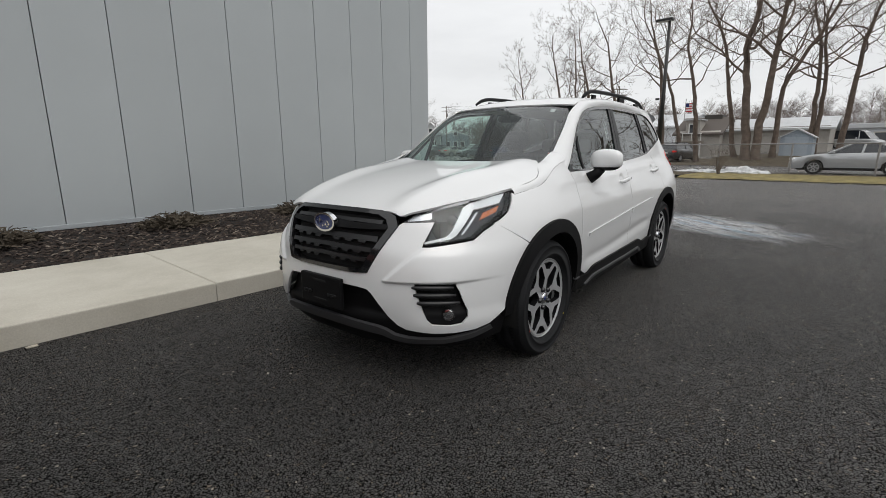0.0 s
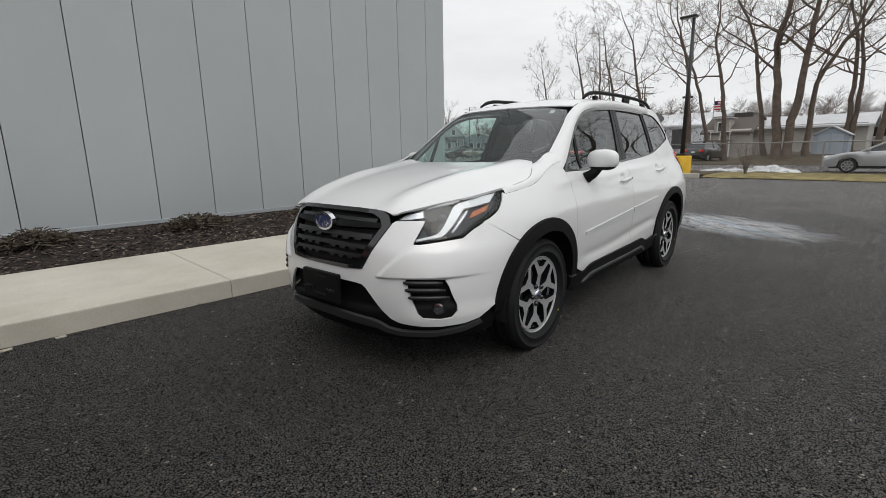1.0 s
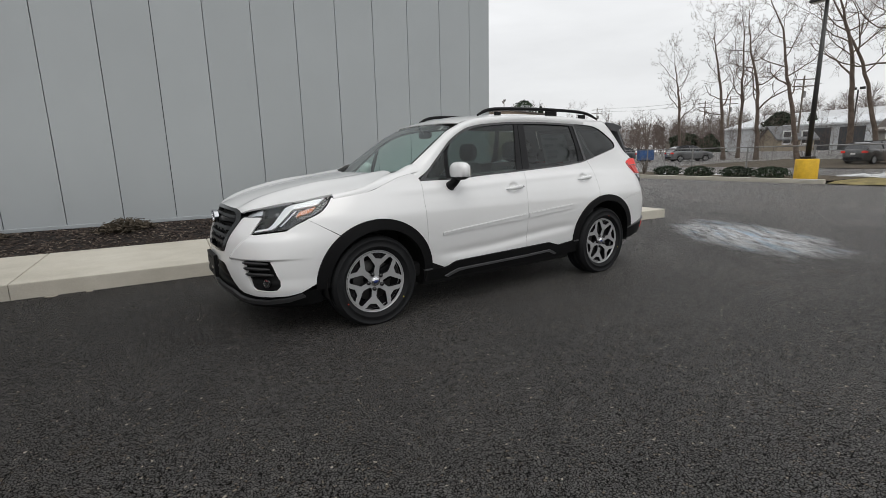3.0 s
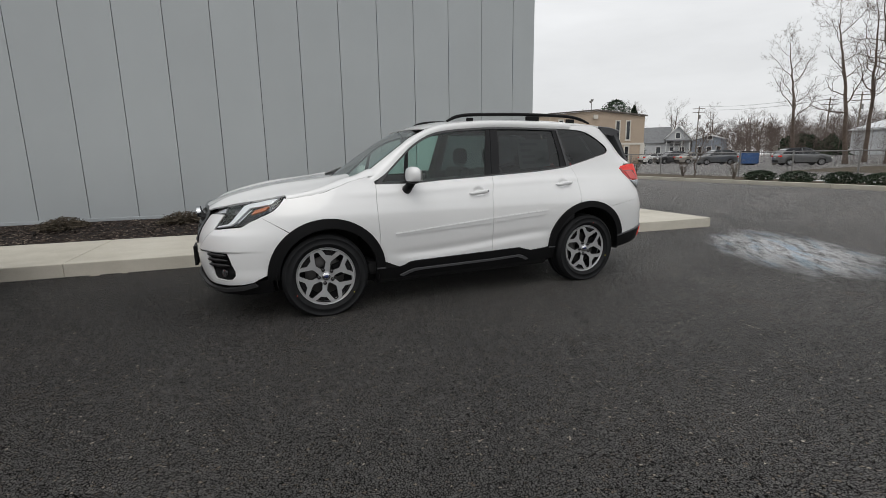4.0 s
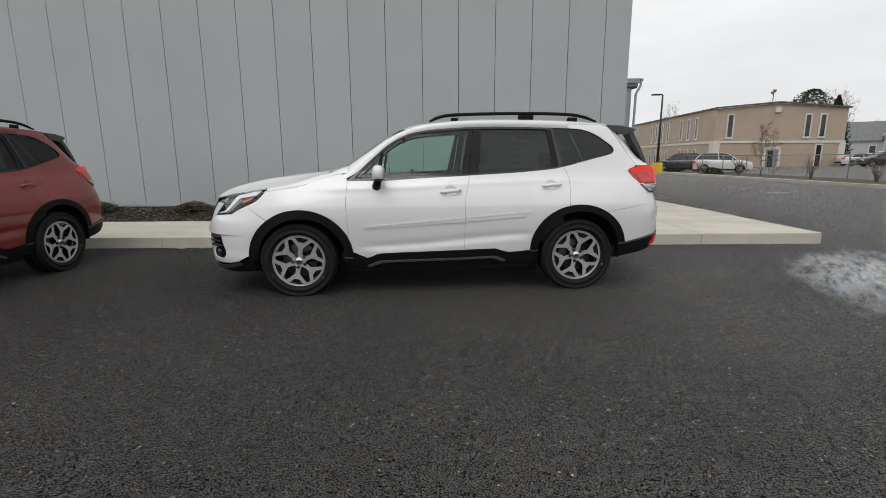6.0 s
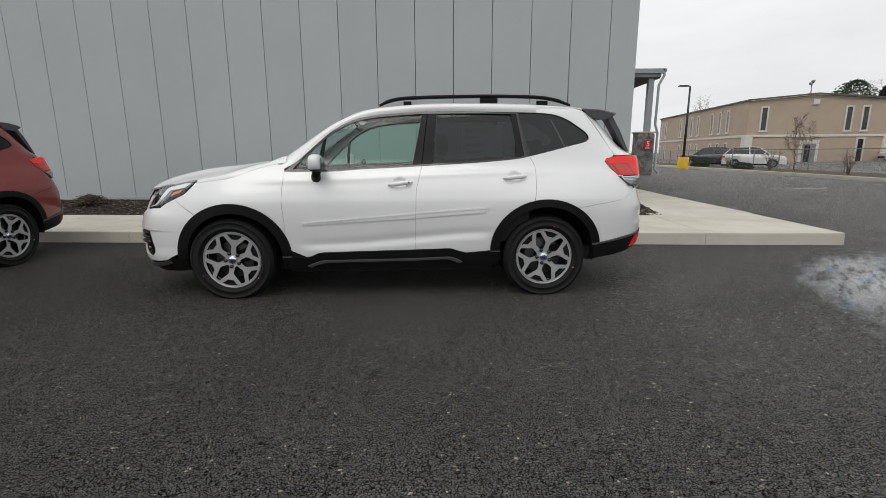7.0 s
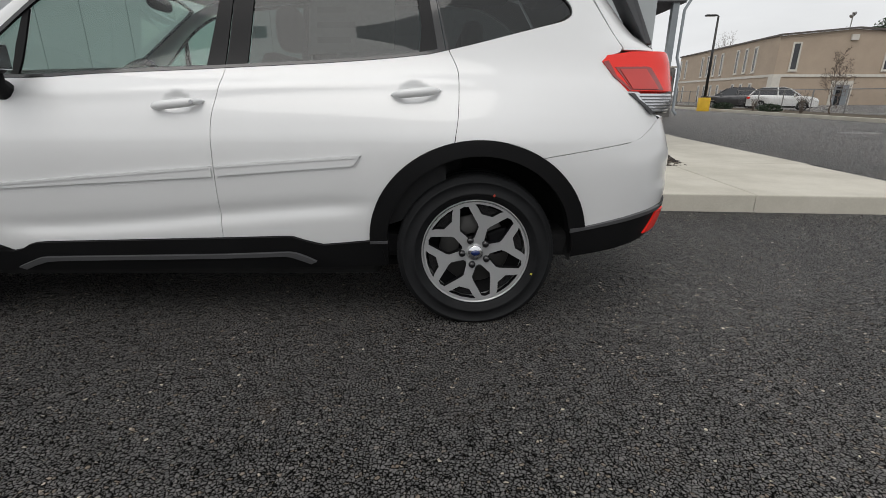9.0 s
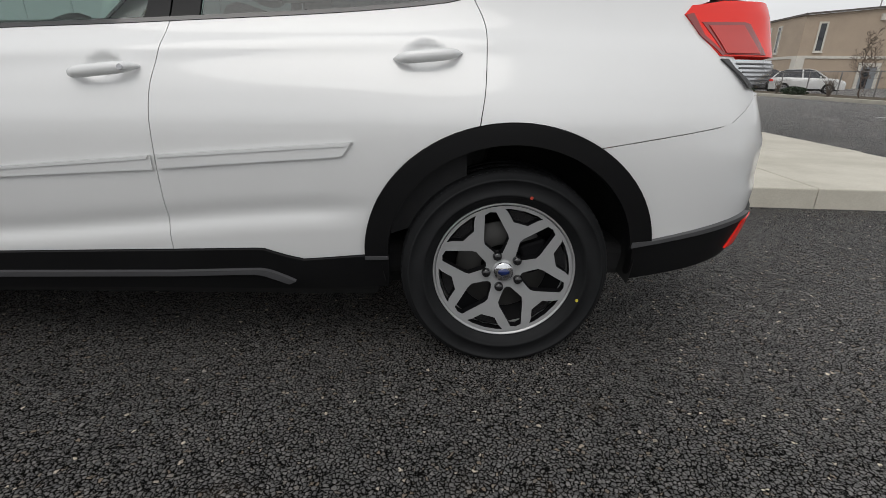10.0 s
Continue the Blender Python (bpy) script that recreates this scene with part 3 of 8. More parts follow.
RED_MID = mat("middle_red_lens", (0.50, 0.03, 0.022), 0.12, coat=0.35)
RED_DEEP = mat("deep_red_lens", (0.22, 0.008, 0.006), 0.12, coat=1.0)
AMBER = mat("amber_lens", (0.55, 0.14, 0.03), 0.15, coat=1.0)
LAMP_WHITE = mat("lamp_light_guide", (0.85, 0.86, 0.86), 0.2, coat=0.8)
LAMP_GREY = mat("lamp_housing_dark", (0.03, 0.031, 0.034), 0.3)
LAMP_BROW = mat("lamp_brow_grey", (0.20, 0.205, 0.215), 0.25, 0.5)
PROJECTOR = mat("projector_lens", (0.05, 0.052, 0.056), 0.06, coat=1.0)
LAMP_SILVER = mat("lamp_reflector_silver", (0.62, 0.63, 0.65), 0.25, 0.7)
BLUE = mat("badge_blue", (0.01, 0.025, 0.12), 0.2, coat=1.0)
PAPER = varied("window_sticker_paper", (0.42, 0.42, 0.41), 0.8, scale=3.0, spread=0.05, bump_strength=0.0)
PRINT = mat("print_grey", (0.25, 0.25, 0.26), 0.8)
SPOILER_GREY = mat("dark_satin_spoiler", (0.060, 0.062, 0.066), 0.42, spec=0.4)
LIP_TRIM = mat("dark_satin_lip", (0.04, 0.04, 0.042), 0.4)


# ---- the car ----
ARCH_F = (-1.308, 0.36, 0.482, 0.458)
ARCH_R = (1.341, 0.40, 0.475, 0.435)
LIP_F = (-1.300, 0.36, 0.398, 0.378)
LIP_R = (1.343, 0.40, 0.400, 0.372)
WIN_LOW = curve((-0.87, 1.074), (-0.526, 1.072), (-0.265, 1.088), (0.266, 1.113), (1.123, 1.172), (1.22, 1.192), (1.645, 1.295), (1.75, 1.32))
WIN_TOP = [(-0.763, 1.160), (-0.581, 1.322), (-0.476, 1.408), (-0.316, 1.494), (-0.156, 1.534), (0.06, 1.556), (0.33, 1.572), (0.7, 1.575), (1.098, 1.566), (1.28, 1.561)]
WIN_TOP_Z = curve(*WIN_TOP)
SEAM_B = [(0.286, 1.113), (0.258, 1.0), (0.238, 0.906), (0.232, 0.723), (0.226, 0.413)]
SEAM_C = [(1.212, 1.190), (1.246, 1.12), (1.254, 1.06), (1.250, 0.929), (1.236, 0.834)]
SEAM_A = [(-0.862, 1.075), (-0.874, 0.98), (-0.880, 0.88), (-0.876, 0.75), (-0.865, 0.62)]


def arch_part(a, x_from, x_to, n=20):
    """The stretch of an arch's edge between two x, over its top."""
    cx, cz, rx, rz = a
    a0 = math.degrees(math.acos(max(-1, min(1, (x_from - cx) / rx))))
    a1 = math.degrees(math.acos(max(-1, min(1, (x_to - cx) / rx))))
    return arc(cx, cz, rx, rz, a0, a1, n)


def low(x0, x1, n=10):
    return [(x, float(WIN_LOW(x))) for x in np.linspace(x0, x1, n)]


def belt(x0, x1, n=14):
    return [(x, float(WIN_TOP_Z(x))) for x in np.linspace(x0, x1, n)]


def both(fn):
    """Runs a part's builder for the near side and, mirrored, for the far side."""
    for mirrored in (False, True):
        fn(mirrored)


def on(x, z, out=0.0):
    return Vector((x, -(float(half(x, z)) + out), z))


def blob(size, at, power=3.0, seg=20, rings=12, cut=None):
    """A rounded block (superellipsoid); cut keeps z above or below a height."""
    bm = bmesh.new()
    bmesh.ops.create_uvsphere(bm, u_segments=seg, v_segments=rings, radius=1.0)
    for v in bm.verts:
        c = v.co
        k = (abs(c.x) ** power + abs(c.y) ** power + abs(c.z) ** power) ** (-1 / power)
        v.co = Vector((c.x * k * size[0] + at[0], c.y * k * size[1] + at[1], c.z * k * size[2] + at[2]))
    if cut:
        z, keep_above = cut
        bmesh.ops.bisect_plane(bm, geom=bm.verts[:] + bm.edges[:] + bm.faces[:], plane_co=(0, 0, z), plane_no=(0, 0, 1), clear_inner=keep_above, clear_outer=not keep_above)
        rim = [e for e in bm.edges if e.is_boundary]
        if rim:
            bmesh.ops.holes_fill(bm, edges=rim)
    return bm


def mirrored_bm(bm, flag):
    if flag:
        for v in bm.verts:
            v.co.y = -v.co.y
        bmesh.ops.reverse_faces(bm, faces=bm.faces)
    return bm


def wheel_mesh():
    """The meshes of one wheel, hub at the origin, outer face towards -y."""
    meshes = {}

    def keep(name, bm, smooth=True):
        me = bpy.data.meshes.new(name)
        bm.normal_update()
        bm.to_mesh(me)
        bm.free()
        if smooth:
            me.polygons.foreach_set("use_smooth", [True] * len(me.polygons))
        meshes[name] = me

    prof = [(0.226, 0.16), (0.245, 0.185), (0.29, 0.20), (0.325, 0.19), (0.340, 0.172), (0.3448, 0.15), (0.3448, 0.118), (0.338, 0.116), (0.338, 0.108), (0.3452, 0.106), (0.3452, 0.068), (0.338, 0.066), (0.338, 0.058), (0.3448, 0.056), (0.3440, 0.024), (0.339, 0.004), (0.331, -0.008), (0.320, -0.017), (0.3195, -0.020), (0.312, -0.0215), (0.311, -0.0185), (0.292, -0.021), (0.272, -0.021), (0.2715, -0.023), (0.262, -0.0225), (0.2615, -0.019), (0.248, -0.012), (0.238, -0.004), (0.228, 0.006)]
    prof = [(r, y - 0.015 * float(smooth01(0.225, 0.29, r)) * (1.0 if y < 0.10 else 0.0)) for r, y in prof]
    bm = lathe(prof, 72)
    for v in bm.verts:
        v.co.z = max(v.co.z, -0.3258)
    keep("tyre", bm)
    bm = bmesh.new()
    for k in range(96):
        a = 2 * math.pi * k / 96
        for y0, y1, sh in ((-0.012, 0.05, 0.02),):
            if math.sin(a) < -0.90:
                continue
            c0, s0, c1, s1 = math.cos(a), math.sin(a), math.cos(a + sh), math.sin(a + sh)
            w = 0.018
            q_ = [(0.3458 * math.cos(a), y0, 0.3458 * math.sin(a)), (0.3458 * math.cos(a + w), y0, 0.3458 * math.sin(a + w)), (0.3470 * math.cos(a + w + sh), y1, 0.3470 * math.sin(a + w + sh)), (0.3470 * math.cos(a + sh), y1, 0.3470 * math.sin(a + sh))]
            q_ = [(x * (0.985 if y < 0 else 1.0), y, z * (0.985 if y < 0 else 1.0)) for x, y, z in q_]
            i_ = [(x * 0.975, y, z * 0.975) for x, y, z in q_]
            vo, vi = [bm.verts.new(p) for p in q_], [bm.verts.new(p) for p in i_]
            bm.faces.new(vo)
            for i in range(4):
                bm.faces.new((vo[i], vi[i], vi[(i + 1) % 4], vo[(i + 1) % 4]))
    bmesh.ops.recalc_face_normals(bm, faces=bm.faces)
    keep("tread", bm, False)
    bm = lathe([(0.2365, 0.004), (0.2365, -0.006), (0.2345, -0.0095), (0.2315, -0.009), (0.2275, 0.002), (0.222, 0.006), (0.215, 0.03), (0.208, 0.10), (0.205, 0.16)], 72)
    keep("rim", bm)
    dish = lambda u, w: np.stack([u, -0.004 + 0.016 * np.clip(1 - np.hypot(u, w) / 0.22, 0, 1) ** 1.5, w], -1)
    spin_ = lambda pts, deg: [(u * math.cos(radians(deg)) + r * math.sin(radians(deg)), -u * math.sin(radians(deg)) + r * math.cos(radians(deg))) for u, r in pts]
    polar = lambda pts: [(p * math.sin(radians(f)), p * math.cos(radians(f))) for p, f in pts]
    pocket = [(0.0, 0.060), (0.010, 0.063), (0.019, 0.075), (0.0405, 0.108), (0.0400, 0.124), (0.0185, 0.2065), (0.0, 0.212), (-0.0185, 0.2065), (-0.0400, 0.124), (-0.0405, 0.108), (-0.019, 0.075), (-0.010, 0.063)]
    notch = [(-0.064, 0.2065), (-0.050, 0.198), (-0.024, 0.172), (0.024, 0.172), (0.050, 0.198), (0.064, 0.2065), (0.044, 0.2120), (0.0, 0.2162), (-0.044, 0.2120)]
    holes = [spin_(pocket, 60 * k + 30) for k in range(6)] + [spin_(notch, 60 * k) for k in range(6)]
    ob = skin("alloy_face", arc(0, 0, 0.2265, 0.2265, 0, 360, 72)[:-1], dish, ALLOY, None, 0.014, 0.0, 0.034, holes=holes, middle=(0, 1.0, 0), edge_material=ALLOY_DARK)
    meshes["alloy_face"] = ob.data
    bpy.data.objects.remove(ob)
    loop = [(-0.048, 0.2015), (-0.020, 0.174), (0.020, 0.174), (0.048, 0.2015), (0.0, 0.208)]
    bm = bmesh.new()
    vo, vi = [bm.verts.new((u, 0.014, r)) for u, r in loop], [bm.verts.new((u, 0.04, r)) for u, r in loop]
    bm.faces.new(vo)
    for i in range(len(loop)):
        bm.faces.new((vo[i], vi[i], vi[(i + 1) % len(loop)], vo[(i + 1) % len(loop)]))
    bmesh.ops.recalc_face_normals(bm, faces=bm.faces)
    keep("pocket_insert", bm, False)
    keep("barrel", lathe([(0.222, 0.03), (0.20, 0.075), (0.06, 0.080), (0.0, 0.08)], 48))
    keep("brake_disc", lathe([(0.075, 0.060), (0.155, 0.060), (0.158, 0.064), (0.155, 0.068), (0.07, 0.068)], 48))
    bm = bmesh.new()
    add_box(bm, 0.07, 0.165, 0.035, 0.075, -0.055, 0.055, 0.012)
    keep("brake_caliper", bm, False)
    keep("hub_face", lathe([(0.040, 0.030), (0.039, 0.006), (0.036, 0.002), (0.0, 0.002)], 40))
    keep("hub_cap", lathe([(0.0335, 0.006), (0.0325, -0.004), (0.029, -0.0075), (0.0, -0.0085)], 32))
    bm = lathe([(0.0, -0.0098), (0.019, -0.0094), (0.020, -0.006)], 24)
    for v in bm.verts:
        v.co.z *= 0.66
    keep("cap_badge", bm)
    keep("lug_nut", lathe([(0.0155, 0.02), (0.0155, 0.0), (0.0135, -0.007), (0.008, -0.011), (0.0, -0.012)], 16))
    for name in ("red_dot", "yellow_dot"):
        keep(name, lathe([(0.0, -0.001), (0.005, -0.0008), (0.0055, 0.001)], 12), False)
    return meshes


WHEEL = None


def add_wheel(car, x, y, side, spin=11.0, dots=()):
    global WHEEL
    WHEEL = WHEEL or wheel_mesh()
    w = new("wheel")
    w.parent = car
    w.matrix_basis = pose(x, y, 0.336, 0, 0, 0 if side < 0 else 180) @ Matrix.Scale(1.03, 4)
    M = WHEEL

    def put(name, mesh_name, material, at=None, label=""):
        return link(name, M[mesh_name], material, w, label, at)
    put("tyre", "tyre", TYRE, label="black ribbed rubber tyre")
    if side < 0:
        put("tread", "tread", TYRE)
    put("rim", "rim", ALLOY, label="machined silver rim edge")
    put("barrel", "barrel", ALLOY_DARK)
    put("brake_disc", "brake_disc", STEEL)
    put("brake_caliper", "brake_caliper", ALLOY_DARK, pose(0, 0, 0, 0, -20, 0))
    put("hub_face", "hub_face", ALLOY)
    put("hub_cap", "hub_cap", CHROME)
    put("cap_badge", "cap_badge", BLUE)
    put("alloy_face", "alloy_face", None, pose(0, 0, 0, 0, spin, 0), "machined grey alloy face with six forked spokes")
    for k in range(6):
        put("pocket_insert", "pocket_insert", BLACK_GLOSS, pose(0, 0, 0, 0, spin + 60 * k, 0))
    for k in range(5):
        put("lug_nut", "lug_nut", BLACK_GLOSS, pose(0, 0, 0, 0, 49 + 72 * k, 0) @ pose(0, -0.001, 0.058))
    for ang, colour in dots:
        put("paint_dot", "red_dot" if colour is DOT_RED else "yellow_dot", colour, pose(0, 0, 0, 0, ang, 0) @ pose(0, -0.0345, -0.268 if colour is DOT_RED else -0.260))
    return w


DOT_RED, DOT_YELLOW = mat("paint_dot_red", (0.4, 0.04, 0.02), 0.6), mat("paint_dot_yellow", (0.6, 0.5, 0.05), 0.6)


def build_car(m, body, label, front=True):
    car = empty("suv", m, label, "car")
    # doors, fenders, quarters
    front_door = bend(SEAM_A, 4) + arch_part(ARCH_F, -0.872, -0.829, 5) + [(-0.70, 0.353)] + bend([(-0.66, 0.362), (-0.588, 0.392), (-0.45, 0.398)], 3) + [(0.225, 0.413)] + bend(SEAM_B[::-1], 4) + low(0.28, -0.86, 14)
    rear_door = bend(SEAM_B, 4) + [(0.50, 0.420)] + bend([(0.53, 0.419), (0.6, 0.396), (0.66, 0.381)], 3) + [(0.868, 0.398)] + arch_part(ARCH_R, 0.867, 1.234, 16) + bend(SEAM_C[::-1], 4) + low(1.205, 0.29, 14)
    fender = [(-1.612, 0.992)] + bend([(-1.60, 0.982), (-1.33, 1.020), (-1.2, 1.062), (-1.05, 1.112), (-0.93, 1.138)], 5) + [(-0.885, 1.115)] + bend(SEAM_A, 4) + arch_part(ARCH_F, -0.872, -1.600, 22) + [(-1.808, 0.85)] + bend([(-1.77, 0.862), (-1.698, 0.899), (-1.645, 0.95)], 4)
    quarter = low(1.214, 1.67, 10) + bend([(1.705, 1.312), (1.733, 1.338), (1.717, 1.385), (1.63, 1.452), (1.544, 1.506), (1.43, 1.546), (1.28, 1.561)], 5) + [(1.28, 1.60), (1.62, 1.600), (1.705, 1.578)] + bend([(1.74, 1.53), (1.83, 1.40), (1.955, 1.205)], 5) + [(1.945, 1.186), (1.915, 1.176)] + bend([(1.897, 1.160), (1.893, 1.145), (1.91, 1.12)], 3) + [(2.06, 0.995), (2.13, 0.915)] + bend([(2.09, 0.885), (2.02, 0.838), (1.967, 0.822), (1.606, 0.7615)], 4) + arch_part(ARCH_R, 1.604, 1.236, 16) + bend(SEAM_C[::-1], 4)[1:-1]

    def side(mm):
        CUPS = ((0.10, 0.977), (1.071, 1.023))
        cup = lambda x, z: (lambda a, b: -0.0145 * smooth01(1.0, 0.35, np.hypot((a - x) / 0.070, (b - z) / 0.050)))
        skin("front_door", front_door, flank, body, car, 0.017, 0.0013, mirror=mm, push=cup(*CUPS[0]))
        skin("rear_door", rear_door, flank, body, car, 0.017, 0.0013, mirror=mm, push=cup(*CUPS[1]))
        skin("front_fender", fender, flank, body, car, 0.024, 0.0013, mirror=mm)
        skin("rear_quarter", quarter, flank, body, car, 0.024, 0.0013, mirror=mm)
        # dark liner behind the gaps
        liner = [(-1.60, 0.96), (-0.93, 1.09), (1.25, 1.16), (1.85, 1.25), (1.95, 0.9), (1.62, 0.78)] + arch_part(ARCH_R, 1.6, 0.866, 18) + [(0.8, 0.30), (-0.75, 0.30)] + arch_part(ARCH_F, -0.826, -1.7, 18)
        skin("inner_panel", liner, lambda a, b: flank(a, b, -0.016), INNER, car, 0.06, 0.0, 0.0, mirror=mm)
        # roof rail panel and front pillar, lofted from the window's top edge to the roof's
        lower = [(-0.885, 1.090)] + WIN_TOP
        up = [(-0.655, 1.135), (-0.64, 1.20), (-0.612, 1.33), (-0.59, 1.41), (-0.565, 1.485)]
        top = [np.array((float(screen_x(y, z)), y, z)) for y, z in up]
        top += [np.array((x, -0.545, float(roof_z(x, 0.545)))) for x in (-0.22, 0.02, 0.32, 0.7, 1.1, 1.30)]
        bot = [np.array(on(x, z)) for x, z in lower]
        tb, bb = np.array(bend(top, 4)), np.array(bend(bot, 4))
        out = np.array((0.0, -1.0, 0.75)) / 1.25
        rails = []
        for t in np.linspace(0, 1, 7):
            rails.append(bb * (1 - t) + tb * t + out[None] * 0.024 * 4 * t * (1 - t))
        ribbon("pillar_rail", rails, body, car, "", mm)
        # roof edge behind the rear door
        xs_ = np.linspace(1.28, 1.70, 10)
        b0 = np.array([on(x, min(1.600, 1.600 - max(0, x - 1.62) * 0.25)) for x in xs_])
        t0 = np.array([(x, -0.545, float(roof_z(x, 0.545))) for x in xs_])
        ribbon("roof_edge", [b0 * (1 - t) + t0 * t + out[None] * 0.008 * 4 * t * (1 - t) for t in np.linspace(0, 1, 5)], body, car, "", mm)
        # fender crown up to the bonnet's edge
        fx = np.linspace(-1.60, -0.86, 36)
        zf = curve((-1.60, 0.982), (-1.33, 1.020), (-1.2, 1.062), (-1.05, 1.112), (-0.93, 1.138), (-0.86, 1.150))
        yi = curve((-1.6, 0.740), (-1.42, 0.765), (-1.35, 0.765), (-1.29, 0.749), (-1.24, 0.723), (-1.103, 0.653), (-1.0, 0.640), (-0.86, 0.635))
        zi = lambda x: float(hood_z(x, yi(x))) + 0.05 * float(smooth01(-1.06, -0.86, x))
        b0 = np.array([on(x, float(zf(x))) for x in fx])
        t0 = np.array([(x, -float(yi(x)), zi(x)) for x in fx])
        crown = np.array((0, -0.5, 0.85))
        ribbon("fender_crown", [b0 * (1 - t) + t0 * t + crown[None] * 0.14 * np.linalg.norm(t0 - b0, axis=1)[:, None] * 4 * t * (1 - t) for t in np.linspace(0, 1, 8)], body, car, "", mm)
    both(side)

    # glass and dark pillars
    def glazing(mm):
        inset = lambda d: (lambda a, b: flank(a, b, -d))
        vent = low(-0.82, -0.592, 4) + [(-0.583, 1.20), (-0.548, 1.335)] + belt(-0.575, -0.745, 5)
        skin("quarter_light", vent, inset(0.012), CLEAR_GLASS, car, 0.05, 0.004, 0.003, mirror=mm, label="small green-tinted fixed window")
        divider = low(-0.592, -0.565, 2) + [(-0.525, 1.345), (-0.553, 1.33), (-0.583, 1.20)]
        skin("divider_bar", divider, inset(0.006), BLACK_TRIM, car, 0.04, 0.0, 0.01, mirror=mm)
        door_glass = low(-0.565, 0.205, 12) + [(0.297, 1.553)] + belt(0.25, -0.515, 16)
        skin("front_window", door_glass, inset(0.012), CLEAR_GLASS, car, 0.05, 0.004, 0.003, mirror=mm, label="green-tinted front door window")
        b_post = low(0.203, 0.372, 3) + [(0.420, 1.560)] + belt(0.40, 0.297, 3)
        split = [(0.278, 1.108), (0.284, 1.108), (0.345, 1.575), (0.339, 1.575)]
        skin("pillar_cover", b_post, inset(0.004), PILLAR, car, 0.04, 0.0, 0.01, holes=[split], mirror=mm, label="dark satin pillar cover")
        rear_glass = low(0.372, 1.09, 12) + [(1.098, 1.28), (1.083, 1.40), (1.055, 1.556)] + belt(1.05, 0.42, 12)
        skin("rear_window", rear_glass, inset(0.012), DARK_GLASS, car, 0.05, 0.004, 0.003, mirror=mm, label="dark privacy-tinted rear door window")
        c_post = low(1.09, 1.196, 3) + [(1.12, 1.558)] + belt(1.11, 1.055, 3) + [(1.083, 1.40), (1.098, 1.28)]
        skin("pillar_cover", c_post, inset(0.004), PILLAR, car, 0.04, 0.0, 0.01, mirror=mm)
        q_glass = low(1.204, 1.66, 10) + bend([(1.70, 1.313), (1.727, 1.34), (1.712, 1.38), (1.63, 1.445), (1.54, 1.498), (1.43, 1.540), (1.28, 1.556)], 5) + [(1.128, 1.558)]
        skin("quarter_window", q_glass, inset(0.008), DARK_GLASS, car, 0.05, 0.003, 0.003, mirror=mm, label="dark privacy-tinted rear quarter window")
        frame_out = [(-0.872, 1.076)] + low(-0.86, 1.20, 30) + [(1.125, 1.566)] + belt(1.10, -0.75, 40)
        frame_in = [(-0.80, 1.0935)] + [(x, z + 0.014) for x, z in low(-0.78, 1.165, 30)] + [(1.105, 1.546)] + [(x + 0.004, z - 0.020) for x, z in belt(1.08, -0.735, 40)]
        skin("window_trim", frame_out, inset(-0.002), BLACK_GLOSS, car, 0.03, 0.001, 0.012, holes=[frame_in], mirror=mm, label="black window surround")
        q_out = low(1.214, 1.67, 10) + bend([(1.705, 1.312), (1.733, 1.338), (1.717, 1.385), (1.63, 1.452), (1.544, 1.506), (1.43, 1.546), (1.28, 1.561)], 5) + [(1.122, 1.566)]
        skin("window_trim", q_out, inset(0.001), BLACK_GLOSS, car, 0.03, 0.001, 0.012, holes=[q_glass], mirror=mm)
    both(glazing)

    # black cladding round the arches and along the sills
    def cladding(mm):
        proud = lambda d: (lambda a, b: flank(a, b, d))
        f_arch = arc(*ARCH_F, 182, -2, 40) + arc(*LIP_F, -2, 182, 40)
        skin("arch_cladding", f_arch, proud(0.014), BLACK_TRIM, car, 0.024, 0.0, 0.06, mirror=mm, label="black plastic wheel arch cladding")
        r_arch = [(1.816, 0.452)] + arc(*ARCH_R, 6, 180, 40) + [(0.868, 0.395), (0.945, 0.395)] + arc(*LIP_R, 180, 4, 40) + [(1.745, 0.447)]
        skin("arch_cladding", r_arch, proud(0.014), BLACK_TRIM, car, 0.024, 0.0, 0.06, mirror=mm)
        sill = [(-0.905, 0.362), (-0.83, 0.352), (-0.70, 0.351)] + bend([(-0.66, 0.360), (-0.588, 0.390), (-0.45, 0.396)], 3) + [(0.224, 0.411), (0.50, 0.418)] + bend([(0.53, 0.417), (0.6, 0.394), (0.66, 0.379)], 3) + [(0.868, 0.396), (0.945, 0.396), (0.94, 0.275), (0.70, 0.268), (0.0, 0.262), (-0.72, 0.255), (-0.90, 0.255)]
        skin("sill_cladding", sill, proud(0.012), BLACK_TRIM, car, 0.03, 0.0, 0.05, mirror=mm, label="black plastic sill cladding")
        # step on the black sill, its highlight put into a lighter grey
        step_ = bend([(-0.70, 0.275), (-0.64, 0.300), (-0.578, 0.322), (-0.5, 0.326)], 3) + [(0.215, 0.336), (0.51, 0.347)] + bend([(0.54, 0.342), (0.58, 0.325), (0.625, 0.300)], 3) + [(0.60, 0.288)] + bend([(0.56, 0.306), (0.52, 0.322), (0.49, 0.328)], 3) + [(0.215, 0.318), (-0.5, 0.308)] + bend([(-0.56, 0.303), (-0.62, 0.283), (-0.67, 0.262)], 3)
        skin("sill_highlight", step_, proud(0.026), GREY_TRIM, car, 0.03, 0.0, 0.02, mirror=mm, label="lower sill step with its highlight coloured in grey")
        top_a = [(-0.905, 0.364), (-0.83, 0.364), (-0.83, 0.352), (-0.905, 0.352)]
